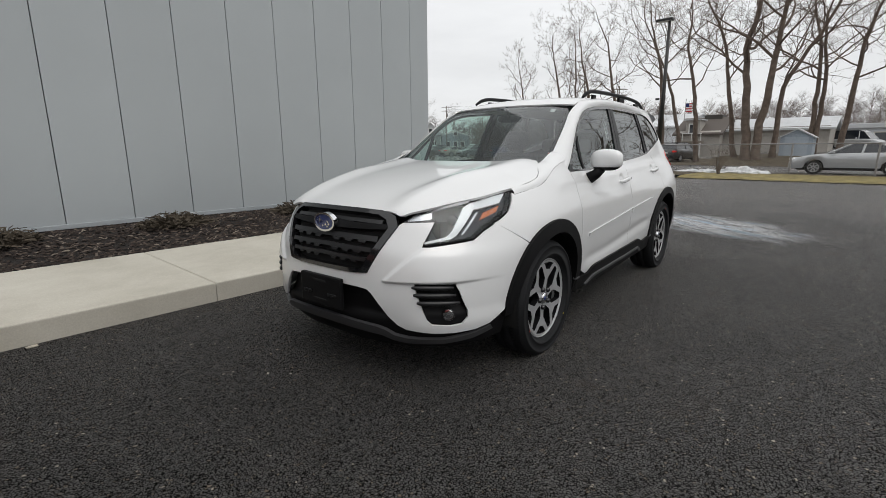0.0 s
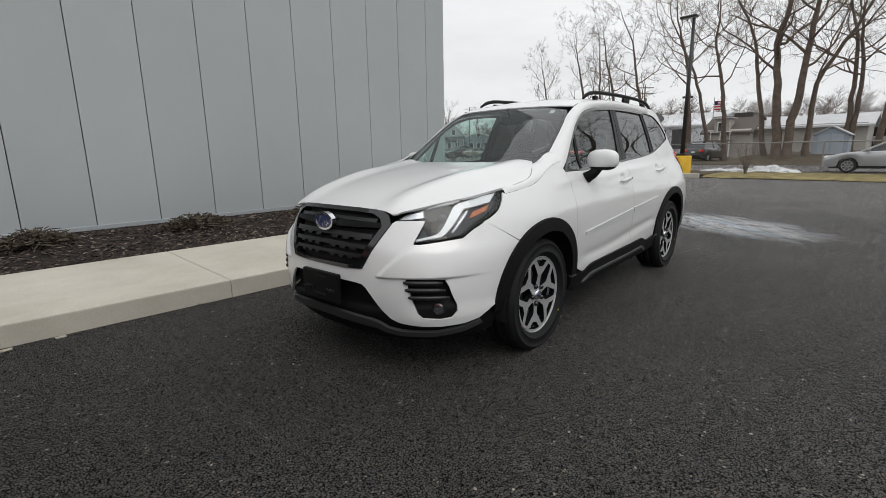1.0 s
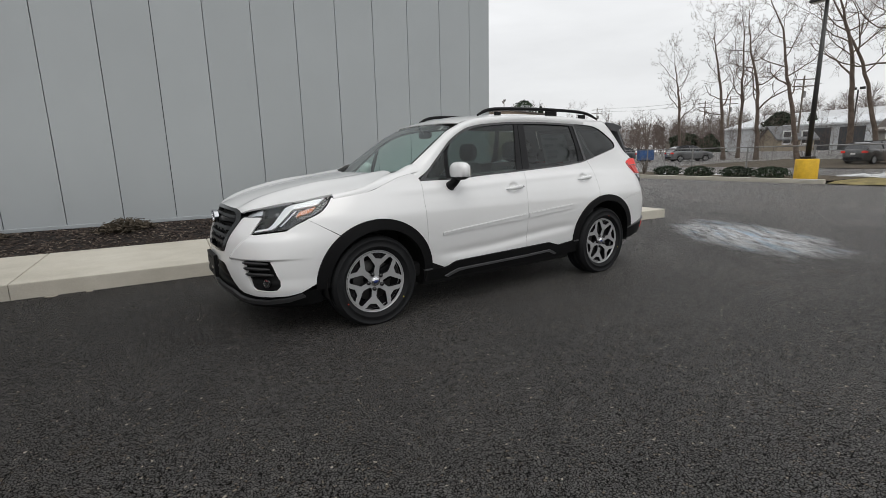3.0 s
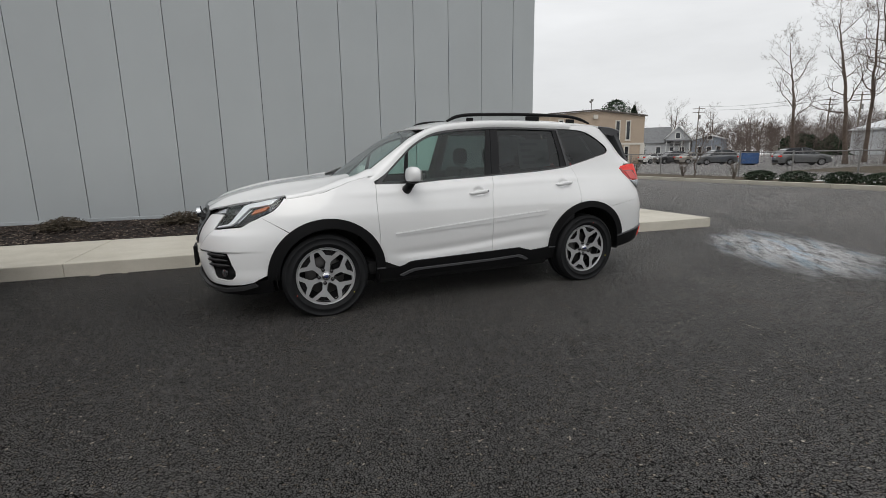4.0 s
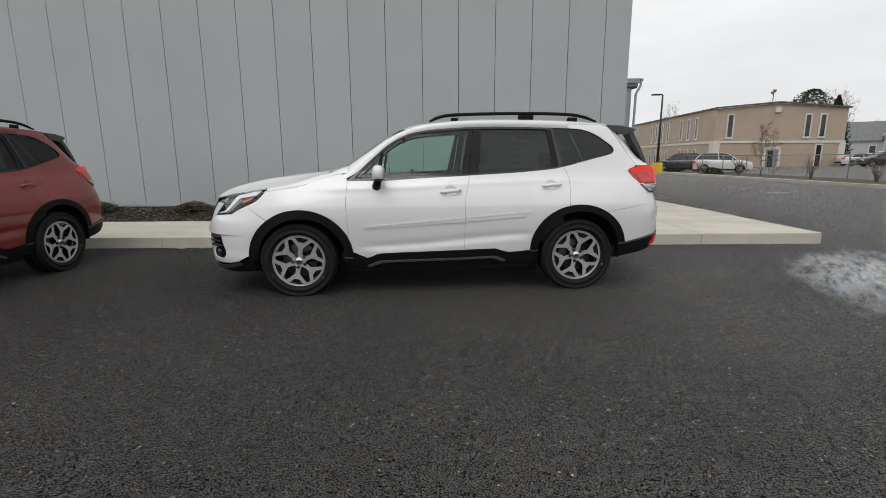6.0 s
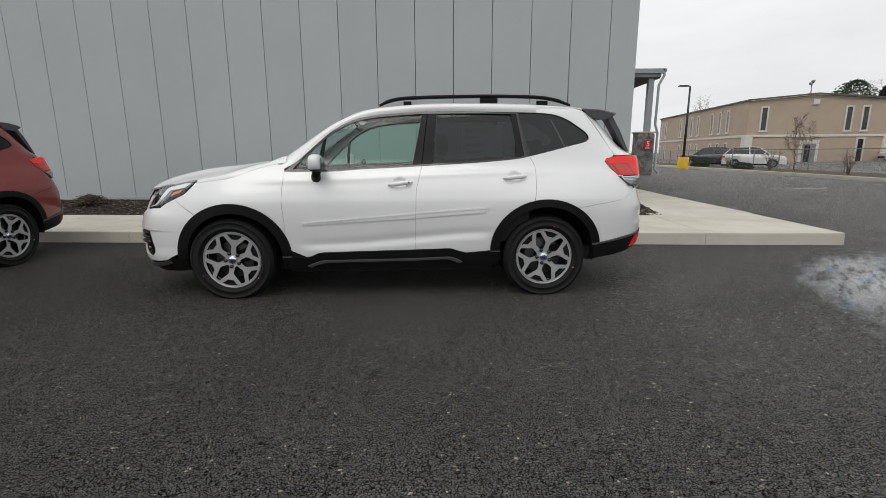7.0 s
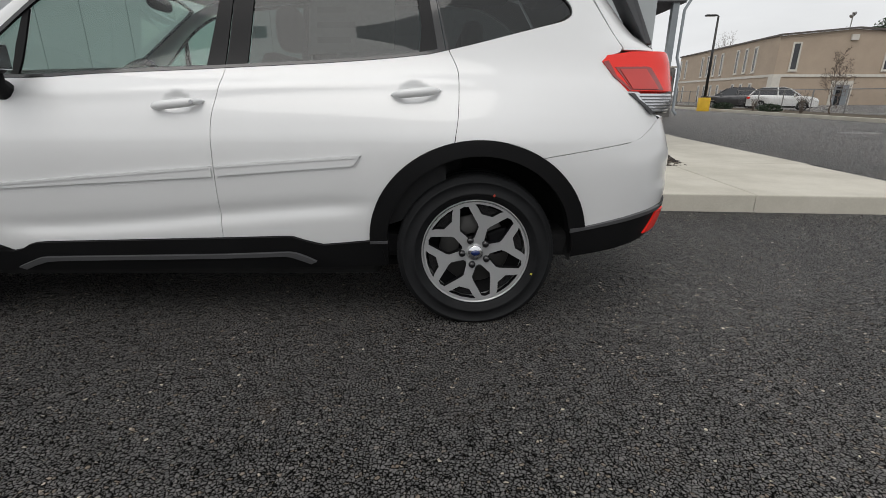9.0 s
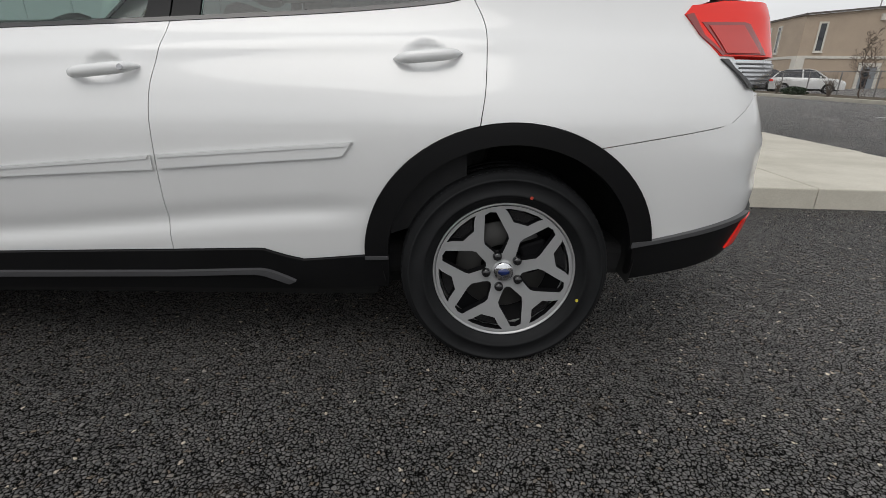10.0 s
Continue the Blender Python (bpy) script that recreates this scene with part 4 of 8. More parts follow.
        skin("cladding_ledge", [(0.868, 0.397), (0.945, 0.397), (0.945, 0.386), (0.868, 0.386)], proud(0.019), GREY_TRIM, car, 0.03, 0.0, 0.02, mirror=mm)
        skin("cladding_ledge", top_a, proud(0.019), GREY_TRIM, car, 0.03, 0.0, 0.02, mirror=mm)
        for o in ((-0.726, 0.653, 0.222, 0.728, -0.722, 0.630), (0.240, 0.730, 0.848, 0.773, 0.246, 0.686)):
            x0, z0, x1, z1, xl, zl = o
            rear_end = [(x1, z1 - 0.045), (x1, z1)] if x1 < 0.5 else [(0.80, 0.727), (0.815, 0.731), (x1, z1)]
            bar = [(x0, z0), (xl, zl)] + rear_end
            skin("door_moulding", bar, proud(0.0075), body, car, 0.03, 0.0, 0.006, mirror=mm)
            ridge = [(x0 + 0.004, z0), (x0 + 0.004, z0 - 0.010), (x1 - 0.012, z1 - 0.012), (x1 - 0.004, z1)]
            skin("moulding_ridge", ridge, proud(0.0105), body, car, 0.03, 0.0, 0.003, mirror=mm)
    both(cladding)

    # door handles in their scoops
    def handles(mm):
        for x0, z0, x1, z1, lock in ((-0.003, 0.962, 0.212, 0.984, True), (0.972, 1.010, 1.180, 1.028, False)):
            cx, cz = (x0 + x1) / 2, (z0 + z1) / 2
            d = float(half(cx, cz))
            bm = bmesh.new()
            n = 14
            rings = []
            for i in range(n + 1):
                t = i / n
                x, z = x0 + (x1 - x0) * t, z0 + (z1 - z0) * t
                reach = 0.040 * (1 - abs(2 * t - 1) ** 6) + 0.006
                hh = 0.0165 * (1 - abs(2 * t - 1) ** 5) + 0.002
                ring = []
                for k in range(10):
                    a = 2 * math.pi * k / 10
                    ring.append(bm.verts.new((x, -(float(half(x, z)) + reach - 0.012 + 0.012 * math.cos(a)), z + hh * math.sin(a))))
                rings.append(ring)
            for r0, r1 in zip(rings, rings[1:]):
                for k in range(10):
                    bm.faces.new((r0[k], r0[(k + 1) % 10], r1[(k + 1) % 10], r1[k]))
            bm.faces.new(rings[0]), bm.faces.new(rings[-1])
            bmesh.ops.recalc_face_normals(bm, faces=bm.faces)
            handle = part("door_handle", mirrored_bm(bm, mm), body, car, smooth=True)
            if lock:
                bm = lathe([(0.0, -0.002), (0.0075, -0.002), (0.009, 0.001)], 16)
                bmesh.ops.translate(bm, verts=bm.verts, vec=(0.178, -(float(half(0.178, 0.981)) + 0.046), 0.981))
                part("key_lock", mirrored_bm(bm, mm), LAMP_SILVER, handle)
    both(handles)

    # roof, rails
    roof = bend([(-0.392, 0.0), (-0.382, -0.25), (-0.352, -0.45), (-0.325, -0.545)], 4) + [(1.30, -0.545), (1.68, -0.545), (1.72, -0.4), (1.74, 0.0)]
    roof = roof + [(x, -y) for x, y in roof[-2:0:-1]]
    skin("roof", roof, lambda a, b: np.stack([a, b, roof_z(a, b)], -1), body, car, 0.05, 0.0, 0.01, label="painted roof panel")

    def rails_(mm):
        line = bend([(-0.08, -0.512, 1.628), (0.03, -0.510, 1.672), (0.22, -0.508, 1.694), (0.8, -0.503, 1.707), (1.25, -0.503, 1.701), (1.45, -0.508, 1.678), (1.60, -0.510, 1.630)], 8)
        bm = bmesh.new()
        add_tube(bm, line, [0.010 + 0.006 * min(1, i / 6, (len(line) - 1 - i) / 6) for i in range(len(line))], 8)
        rail = part("roof_rail", mirrored_bm(bm, mm), BLACK_TRIM, car, "black roof rail", True)
        for x0, x1, h in ((0.13, 0.20, 0.038), (0.80, 0.955, 0.05), (1.30, 1.40, 0.045)):
            bm = box(x0, x1, -0.520, -0.496, float(roof_z((x0 + x1) / 2, 0.55)) - 0.02, float(roof_z((x0 + x1) / 2, 0.55)) + h, 0.006)
            part("rail_foot", mirrored_bm(bm, mm), BLACK_TRIM, rail)
    both(rails_)

    # tail: tailgate, lamps, bumper
    def rear(mm):
        swollen = lambda more: (lambda a, b: tail(a, b, more + 0.046 * smooth01(1.28, 0.80, np.abs(a)) * smooth01(0.90, 0.99, b)))
        lens = [(-1.41, 1.148), (-1.381, 1.175), (-1.233, 1.192), (-0.9, 1.198), (-0.62, 1.194), (-0.52, 1.17), (-0.52, 1.027), (-1.284, 1.027), (-1.362, 1.086)]
        lamp = skin("tail_lamp", lens, swollen(0.004), RED_LENS, car, 0.03, 0.002, 0.04, mirror=mm, label="bright red tail lamp lens")
        rim_ = [(-1.405, 1.146), (-1.38, 1.152), (-1.345, 1.088), (-1.262, 1.034), (-1.276, 1.030), (-1.36, 1.085)]
        skin("lens_rim", rim_, swollen(0.006), RED_DEEP, lamp, 0.03, 0.0, 0.003, mirror=mm)
        inner = [(-1.352, 1.126), (-1.12, 1.130), (-1.08, 1.125), (-0.97, 1.034), (-1.262, 1.034)]
        core = skin("lamp_core", inner, swollen(0.006), RED_DEEP, lamp, 0.03, 0.0, 0.003, mirror=mm)
        inner = [(-1.325, 1.117), (-1.13, 1.121), (-1.03, 1.038), (-1.255, 1.038)]
        skin("core_lens", inner, swollen(0.009), RED_MID, core, 0.03, 0.0, 0.003, mirror=mm)
        clear = [(-1.283, 1.021), (-0.52, 1.021), (-0.56, 0.935), (-1.115, 0.938)]
        clear = skin("reversing_lens", clear, swollen(0.002), LAMP_SILVER, lamp, 0.03, 0.002, 0.04, mirror=mm, label="clear reversing lamp lens")
        for k in range(6):
            z_ = 1.010 - 0.0125 * k
            skin("lens_rib", [(-1.20 + 0.018 * k, z_), (-0.56, z_), (-0.56, z_ - 0.004), (-1.195 + 0.018 * k, z_ - 0.004)], swollen(0.005), GREY_TRIM, clear, 0.04, 0.0, 0.003, mirror=mm)
        edge = [(-1.284, 1.021), (-1.245, 1.021), (-1.21, 0.995), (-1.09, 0.946), (-0.8, 0.942), (-0.8, 0.937), (-1.115, 0.937)]
        skin("lamp_edge", edge, swollen(0.007), BLACK_GLOSS, lamp, 0.03, 0.0, 0.006, mirror=mm)
        gate = [*[tail_at(*p) for p in fine([(1.715, 1.575), (1.75, 1.53), (1.84, 1.40), (1.962, 1.196)], 6)], tail_y(0.50, 1.20), tail_y(0.50, 0.93), tail_y(0.01, 0.93), tail_y(0.01, 1.575)]
        skin("tailgate", gate, tail, body, car, 0.03, 0.001, 0.01, mirror=mm)
        back_glass = [tail_at(1.93, 1.485), tail_at(2.01, 1.38), tail_at(2.115, 1.22), tail_y(0.01, 1.21), tail_y(0.01, 1.54)]
        skin("tailgate_glass", back_glass, lambda a, b: tail(a, b, 0.006), BLACK_GLOSS, car, 0.03, 0.001, 0.006, mirror=mm, label="dark rear window")
        bumper = [(1.605, 0.7605), (1.967, 0.821), (2.019, 0.837), (2.088, 0.883), (2.128, 0.913)]
        bumper = [tail_at(*p) for p in fine(bumper, 5)] + [tail_y(0.6, 0.92), tail_y(0.01, 0.92), tail_y(0.01, 0.545), tail_y(0.55, 0.545), *[tail_at(*p) for p in fine([(2.18, 0.532), (2.05, 0.51), (1.815, 0.462)], 5)]] + [tail_at(*p) for p in arch_part(ARCH_R, 1.812, 1.608, 12)]
        crease = lambda a, b: -0.012 * smooth01(0.78, 0.72, b) * smooth01(0.60, 0.66, b) * smooth01(-1.25, -0.95, a)
        skin("rear_bumper", bumper, tail, body, car, 0.024, 0.0006, 0.012, mirror=mm, push=crease)
        lowb = [*[tail_at(*p) for p in fine([(1.745, 0.452), (1.815, 0.458), (2.05, 0.506), (2.18, 0.528)], 5)], tail_y(0.55, 0.541), tail_y(0.01, 0.541), tail_y(0.01, 0.43), tail_y(0.6, 0.43), *[tail_at(*p) for p in fine([(2.19, 0.425), (2.08, 0.376), (1.95, 0.348), (1.76, 0.315)], 5)]]
        skin("lower_bumper", lowb, lambda a, b: tail(a, b, 0.010), BLACK_TRIM, car, 0.03, 0.0, 0.05, mirror=mm, label="black lower rear bumper")
        ledge = [tail_at(*p) for p in fine([(1.745, 0.456), (1.815, 0.462), (2.05, 0.511), (2.18, 0.533), (2.18, 0.518), (2.05, 0.494), (1.745, 0.436)], 5)]
        skin("bumper_ledge", ledge, lambda a, b: tail(a, b, 0.016), GREY_TRIM, car, 0.03, 0.0, 0.02, mirror=mm)
        refl = [tail_at(2.155, 0.505), tail_at(2.215, 0.515), tail_at(2.20, 0.425), tail_at(2.10, 0.408)]
        skin("reflector", refl, lambda a, b: tail(a, b, 0.018), RED_LENS, car, 0.02, 0.0, 0.012, mirror=mm, label="red reflector")
        # dark fairing down the side of the back window
        outer = [(1.930, -0.528, 1.525), (1.985, -0.515, 1.545), (2.060, -0.535, 1.405), (2.142, -0.545, 1.230), (2.108, -0.553, 1.232)]
        bm = bmesh.new()
        a_, b_ = [bm.verts.new(v) for v in outer], [bm.verts.new((x, y + 0.14, z)) for x, y, z in outer]
        bm.faces.new(a_), bm.faces.new(b_[::-1])
        for i in range(5):
            bm.faces.new((a_[i], b_[i], b_[(i + 1) % 5], a_[(i + 1) % 5]))
        bmesh.ops.recalc_face_normals(bm, faces=bm.faces)
        bmesh.ops.bevel(bm, geom=bm.edges[:], offset=0.006, segments=2, affect="EDGES", profile=0.5)
        part("glass_fairing", mirrored_bm(bm, mm), SPOILER_GREY, car, "dark grey rear window fairing")
    both(rear)
    profile_ = [(1.700, 1.606), (1.86, 1.598), (1.985, 1.572), (2.014, 1.556), (1.995, 1.544), (1.90, 1.510), (1.775, 1.540)]
    bm = bmesh.new()
    cuts = [[bm.verts.new((x - pull * (x - 1.7), y, z - drop)) for x, z in profile_] for y, pull, drop in ((-0.555, 0.06, 0.012), (-0.535, 0.0, 0.004), (0.0, -0.06, -0.02), (0.535, 0.0, 0.004), (0.555, 0.06, 0.012))]
    for r0, r1 in zip(cuts, cuts[1:]):
        for i in range(7):
            bm.faces.new((r0[i], r0[(i + 1) % 7], r1[(i + 1) % 7], r1[i]))
    bm.faces.new(cuts[0]), bm.faces.new(cuts[-1][::-1])
    bmesh.ops.recalc_face_normals(bm, faces=bm.faces)
    part("spoiler", bm, SPOILER_GREY, car, "dark grey roof spoiler")

    # cabin
    def rounded(name, x0, x1, y0, y1, z0, z1, m_, parent=car, r=0.03):
        return part(name, box(x0, x1, y0, y1, z0, z1, r), m_, parent, smooth=False)
    rounded("cabin_floor", -0.95, 1.85, -0.74, 0.74, 0.28, 0.40, CABIN)
    rounded("headliner", -0.12, 1.60, -0.50, 0.50, 1.555, 1.57, CABIN_GREY, r=0.005)
    dash = rounded("dashboard", -0.98, -0.45, -0.66, 0.66, 0.72, 1.04, CABIN, r=0.06)
    wheel_bm = bmesh.new()
    circle = [(0.19 * math.cos(2 * math.pi * k / 24), 0.19 * math.sin(2 * math.pi * k / 24), 0) for k in range(25)]
    add_tube(wheel_bm, circle, 0.016, 8, False)
    add_box(wheel_bm, -0.17, 0.17, -0.02, 0.02, -0.01, 0.012, 0.005)
    add_box(wheel_bm, -0.06, 0.06, -0.07, 0.05, -0.02, 0.02, 0.01)
    bmesh.ops.transform(wheel_bm, matrix=pose(-0.34, -0.37, 0.99, 0, -62, 0), verts=wheel_bm.verts)
    part("steering_wheel", wheel_bm, CABIN, car, "dark steering wheel", True)
    for y in (-0.37, 0.37):
        seat = rounded("front_seat", -0.15, 0.36, y - 0.25, y + 0.25, 0.5, 0.68, CABIN, r=0.06)
        bm = box(0.0, 0.13, y - 0.24, y + 0.24, 0.0, 0.60, 0.05)
        bmesh.ops.transform(bm, matrix=pose(0.24, 0, 0.62, 0, 14, 0), verts=bm.verts)
        part("backrest", bm, CABIN, seat)
        part("headrest", blob((0.055, 0.13, 0.10), (0.47, y, 1.30), 3.0), CABIN, seat, smooth=True)
    bench = rounded("rear_seat", 0.72, 1.2, -0.62, 0.62, 0.5, 0.68, CABIN, r=0.06)
    bm = box(0.0, 0.14, -0.62, 0.62, 0.0, 0.58, 0.05)
    bmesh.ops.transform(bm, matrix=pose(1.12, 0, 0.62, 0, 16, 0), verts=bm.verts)
    part("backrest", bm, CABIN, bench)
    for y in (-0.4, 0.0, 0.4):
        part("headrest", blob((0.05, 0.12, 0.08), (1.33, y, 1.26), 3.0), CABIN, bench, smooth=True)
    mir = part("rear_view_mirror", blob((0.018, 0.12, 0.035), (-0.33, 0.0, 1.47), 3.0), BLACK_TRIM, car, "dark interior mirror", True)
    part("mirror_stem", tube([(-0.35, 0, 1.48), (-0.40, 0, 1.555)], 0.012), BLACK_TRIM, mir)

    def cabin_side(mm):
        skin("door_card", [(-0.86, 1.085), (-0.2, 1.115), (1.20, 1.17), (1.2, 0.55), (0.85, 0.42), (-0.8, 0.42)], lambda a, b: flank(a, b, -0.06), CABIN, car, 0.08, 0.0, 0.0, mirror=mm)
    both(cabin_side)
    paper = [(0.62, 1.17), (0.98, 1.19), (0.99, 1.46), (0.63, 1.45)]
    sheet = skin("window_sticker", paper, lambda a, b: flank(a, b, -0.020), PAPER, car, 0.06, 0.0, 0.0, label="paper price sheet inside the rear window")
    for z0, w_ in ((1.42, 0.20), (1.36, 0.12), (1.30, 0.16), (1.24, 0.14)):
        skin("print_bar", [(0.66, z0), (0.66 + w_, z0 + 0.002), (0.66 + w_, z0 - 0.022), (0.66, z0 - 0.024)], lambda a, b: flank(a, b, -0.0175), PRINT, sheet, 0.06, 0.0, 0.0)

    # wheels and dark arch liners
    def wells(mm):
        for a in (LIP_F, LIP_R):
            cx, cz, rx, rz = a
            rows = []
            for y, k in ((-0.86, 1.06), (-0.80, 1.07), (-0.60, 1.06), (-0.50, 1.0), (-0.48, 0.5), (-0.48, 0.02)):
                rows.append([(cx + rx * k * math.cos(t_), y, cz + rz * k * math.sin(t_)) for t_ in np.linspace(math.pi * 1.08, -math.pi * 0.08, 28)])
            ribbon("arch_liner", rows, INNER, car, "", mm)
    both(wells)
    part("underbody", box(-2.0, 1.55, -0.66, 0.66, 0.20, 0.36, 0.04), INNER, car)
    # unseen wide slab, added to keep light off the ground below
    part("floor_light_block", box(-0.88, 0.90, -0.78, 0.78, 0.205, 0.34, 0.03), INNER, car)
    for x, dots_f in ((-1.335, ((62, DOT_RED), (-55, DOT_YELLOW))), (1.335, ((195, DOT_RED), (-70, DOT_YELLOW)))):
        add_wheel(car, x, -0.840, -1, dots=dots_f, spin=10.0 if x < 0 else 15.5)
        add_wheel(car, x, 0.840, 1)
    if front:
        build_front(car, body)
    return car


def full(left):
    """A left half outline, from the middle round and back to the middle, completed by its mirror image."""
    return left + [(-a, b) for a, b in left[::-1]]


def build_front(car, body):
    ny, nx_ = nose_y, nose_at
    GR = [(0.0, 0.608), (-0.21, 0.608), (-0.318, 0.616), (-0.378, 0.732), (-0.436, 0.852), (-0.408, 0.896), (-0.352, 0.922), (-0.2, 0.930), (0.0, 0.932)]
    # bumper
    fog = [ny(*p) for p in ((-0.562, 0.577), (-0.717, 0.570), (-0.733, 0.53), (-0.757, 0.43), (-0.755, 0.395), (-0.735, 0.362), (-0.70, 0.356), (-0.632, 0.366), (-0.615, 0.39), (-0.598, 0.455), (-0.585, 0.50), (-0.573, 0.54))]
    left = [ny(*p) for p in ((0, 0.606), (-0.21, 0.606), (-0.320, 0.614), (-0.380, 0.730), (-0.439, 0.854), (-0.452, 0.866), (-0.581, 0.868), (-0.566, 0.752), (-0.60, 0.752), (-0.735, 0.775))] + [nx_(*p) for p in fine([(-1.875, 0.815), (-1.800, 0.848), (-1.601, 0.7215)], 6)]
    left += [nx_(x, z) for x, z in arch_part(ARCH_F, -1.608, -1.789, 14)]
    left += [ny(*p) for p in ((-0.80, 0.335), (-0.765, 0.318), (-0.70, 0.313), (-0.628, 0.316), (-0.515, 0.330), (-0.475, 0.352), (-0.43, 0.40), (-0.345, 0.51), (-0.318, 0.528), (-0.27, 0.534), (-0.146, 0.538), (0, 0.540))]

    def shape(a, z):
        a = np.abs(a)
        y_ = np.sin(a) ** (2 / NOSE_Q) * 0.87
        edge = 0.415 + 0.91 * (np.clip(z, 0.58, 0.9) - 0.59)
        proud = smooth01(edge - 0.012, edge + 0.024, y_) * smooth01(0.568, 0.586, z) * (1 - smooth01(0.68, 0.85, y_)) * (1 - 0.7 * smooth01(0.70, 0.77, z))
        flare = 0.012 * smooth01(0.45, 0.35, z) * smooth01(0.5, 0.62, y_)
        return 0.017 * proud + flare
    skin("front_bumper", full(left), nose, body, car, 0.0125, 0.0012, 0.014, holes=[fog, [(-a, b) for a, b in fog]], push=shape, label="painted front bumper with a folded scallop")
    # lower intake and lip in black plastic
    low_left = [ny(*p) for p in ((0, 0.548), (-0.27, 0.540), (-0.345, 0.515), (-0.43, 0.405), (-0.475, 0.357), (-0.515, 0.335), (-0.628, 0.320), (-0.765, 0.322), (-0.80, 0.338))] + [nx_(-1.80, 0.348), nx_(-1.755, 0.345), nx_(-1.745, 0.235)] + [ny(*p) for p in ((-0.75, 0.222), (-0.5, 0.215), (0, 0.21))]
    skin("lower_fascia", full(low_left), nose, BLACK_TRIM, car, 0.03, 0.0, 0.03, push=lambda a, z: -0.035 * smooth01(0.36, 0.40, z) * smooth01(0.62, 0.45, np.abs(a)) - 0.012, label="black plastic lower fascia and intake")
    lip = [ny(*p) for p in ((0, 0.352), (-0.2, 0.345), (-0.36, 0.335), (-0.41, 0.322), (-0.45, 0.295), (-0.52, 0.282), (-0.66, 0.278), (-0.76, 0.30), (-0.80, 0.325), (-0.80, 0.30), (-0.75, 0.268), (-0.65, 0.25), (-0.50, 0.25), (-0.43, 0.262), (-0.38, 0.285), (-0.2, 0.295), (0, 0.30))]
    skin("front_lip", full(lip), lambda a, b, o=0: nose(a, b, 0.016), LIP_TRIM, car, 0.03, 0.0, 0.02, label="dark grey lower lip")
    bm = box(-0.012, 0.016, -0.165, 0.165, 0.395, 0.565, 0.006)
    bmesh.ops.transform(bm, matrix=pose(-2.338, 0, 0), verts=bm.verts)
    plate = part("plate_bracket", bm, BLACK_TRIM, car, "black empty number plate bracket")
    for z_, w_ in ((0.535, 0.10), (0.43, 0.10)):
        part("slot", box(-2.354, -2.349, -w_ / 2, w_ / 2, z_ - 0.006, z_ + 0.006, 0.002), INNER, plate)
    for y_ in (-0.10, 0.10):
        part("mount_pad", box(-2.354, -2.348, y_ - 0.035, y_ + 0.035, 0.455, 0.475, 0.002), BLACK_GLOSS, plate)
    # grille
    outer = full([ny(*p) for p in GR])
    cx_, cz_ = 0.0, 0.77
    core = full([ny(y * 0.985, cz_ + (z - cz_) * 0.98) for y, z in GR])
    skin("grille_backing", core, lambda a, b: nose(a, b, -0.045), INNER, car, 0.04, 0.0, 0.0)
    hole = full([ny(y * 0.90 if abs(y) > 0.3 else y, cz_ + (z - cz_) * 0.86) for y, z in GR])
    grille = skin("grille", outer, lambda a, b: nose(a, b, 0.008), BLACK_GLOSS, car, 0.02, 0.001, 0.05, holes=[hole], label="gloss black radiator grille with wavy slats")
    for z_, th_ in ((0.872, 0.018), (0.790, 0.026), (0.735, 0.022), (0.685, 0.020)):
        yw = 0.90 * float(np.interp(z_, [0.61, 0.846, 0.93], [0.300, 0.418, 0.33]))
        bar = [ny(0, z_ + th_ / 2), ny(-yw * 0.6, z_ + th_ / 2 - 0.003), ny(-yw, z_ + th_ / 2 - 0.008), ny(-yw, z_ - th_ / 2 - 0.008), ny(-yw * 0.6, z_ - th_ / 2 - 0.003), ny(0, z_ - th_ / 2)]
        skin("slat", full(bar), lambda a, b: nose(a, b, -0.004), SLAT, grille, 0.03, 0.0, 0.03)
        if z_ < 0.86:
            n = 3
            for side_ in (-1, 1):
                for i in range(n):
                    y0 = 0.045 + (yw - 0.08) * i / n
                    y1 = y0 + (yw - 0.08) / n * 0.72
                    tooth = [ny(y0, z_ - th_ / 2 - 0.002), ny(y1, z_ - th_ / 2 - 0.004), ny(y1 - 0.012, z_ - th_ / 2 - 0.017), ny(y0 + 0.014, z_ - th_ / 2 - 0.015)]
                    tooth = [(a * -side_, b) for a, b in tooth]
                    skin("grille_tooth", tooth, lambda a, b: nose(a, b, -0.008), SLAT, grille, 0.02, 0.0, 0.02)
    for side_ in (-1, 1):
        w_ = [ny(0.075, 0.868), ny(0.2, 0.858), ny(0.385, 0.856), ny(0.385, 0.832), ny(0.2, 0.828), ny(0.075, 0.826)]
        skin("grille_wing", [(a * -side_, b) for a, b in w_], lambda a, b: nose(a, b, 0.004), BLACK_TRIM, grille, 0.03, 0.0, 0.04)
    ring = arc(0, 0, 0.084, 0.052, 0, 360, 40)[:-1]
    field = arc(0, 0, 0.073, 0.041, 0, 360, 40)[:-1]

    def flat(x0):
        return lambda a, b: np.stack([x0 + 0.35 * a ** 2 - 0.0 * b, a, b + 0.848], -1)
    badge = skin("badge", ring, flat(-2.300), CHROME, grille, 0.02, 0.0, 0.03, holes=[field], label="oval chrome-rimmed badge")
    skin("badge_field", arc(0, 0, 0.074, 0.042, 0, 360, 40)[:-1], flat(-2.296), BLUE, badge, 0.02, 0.0, 0.0)
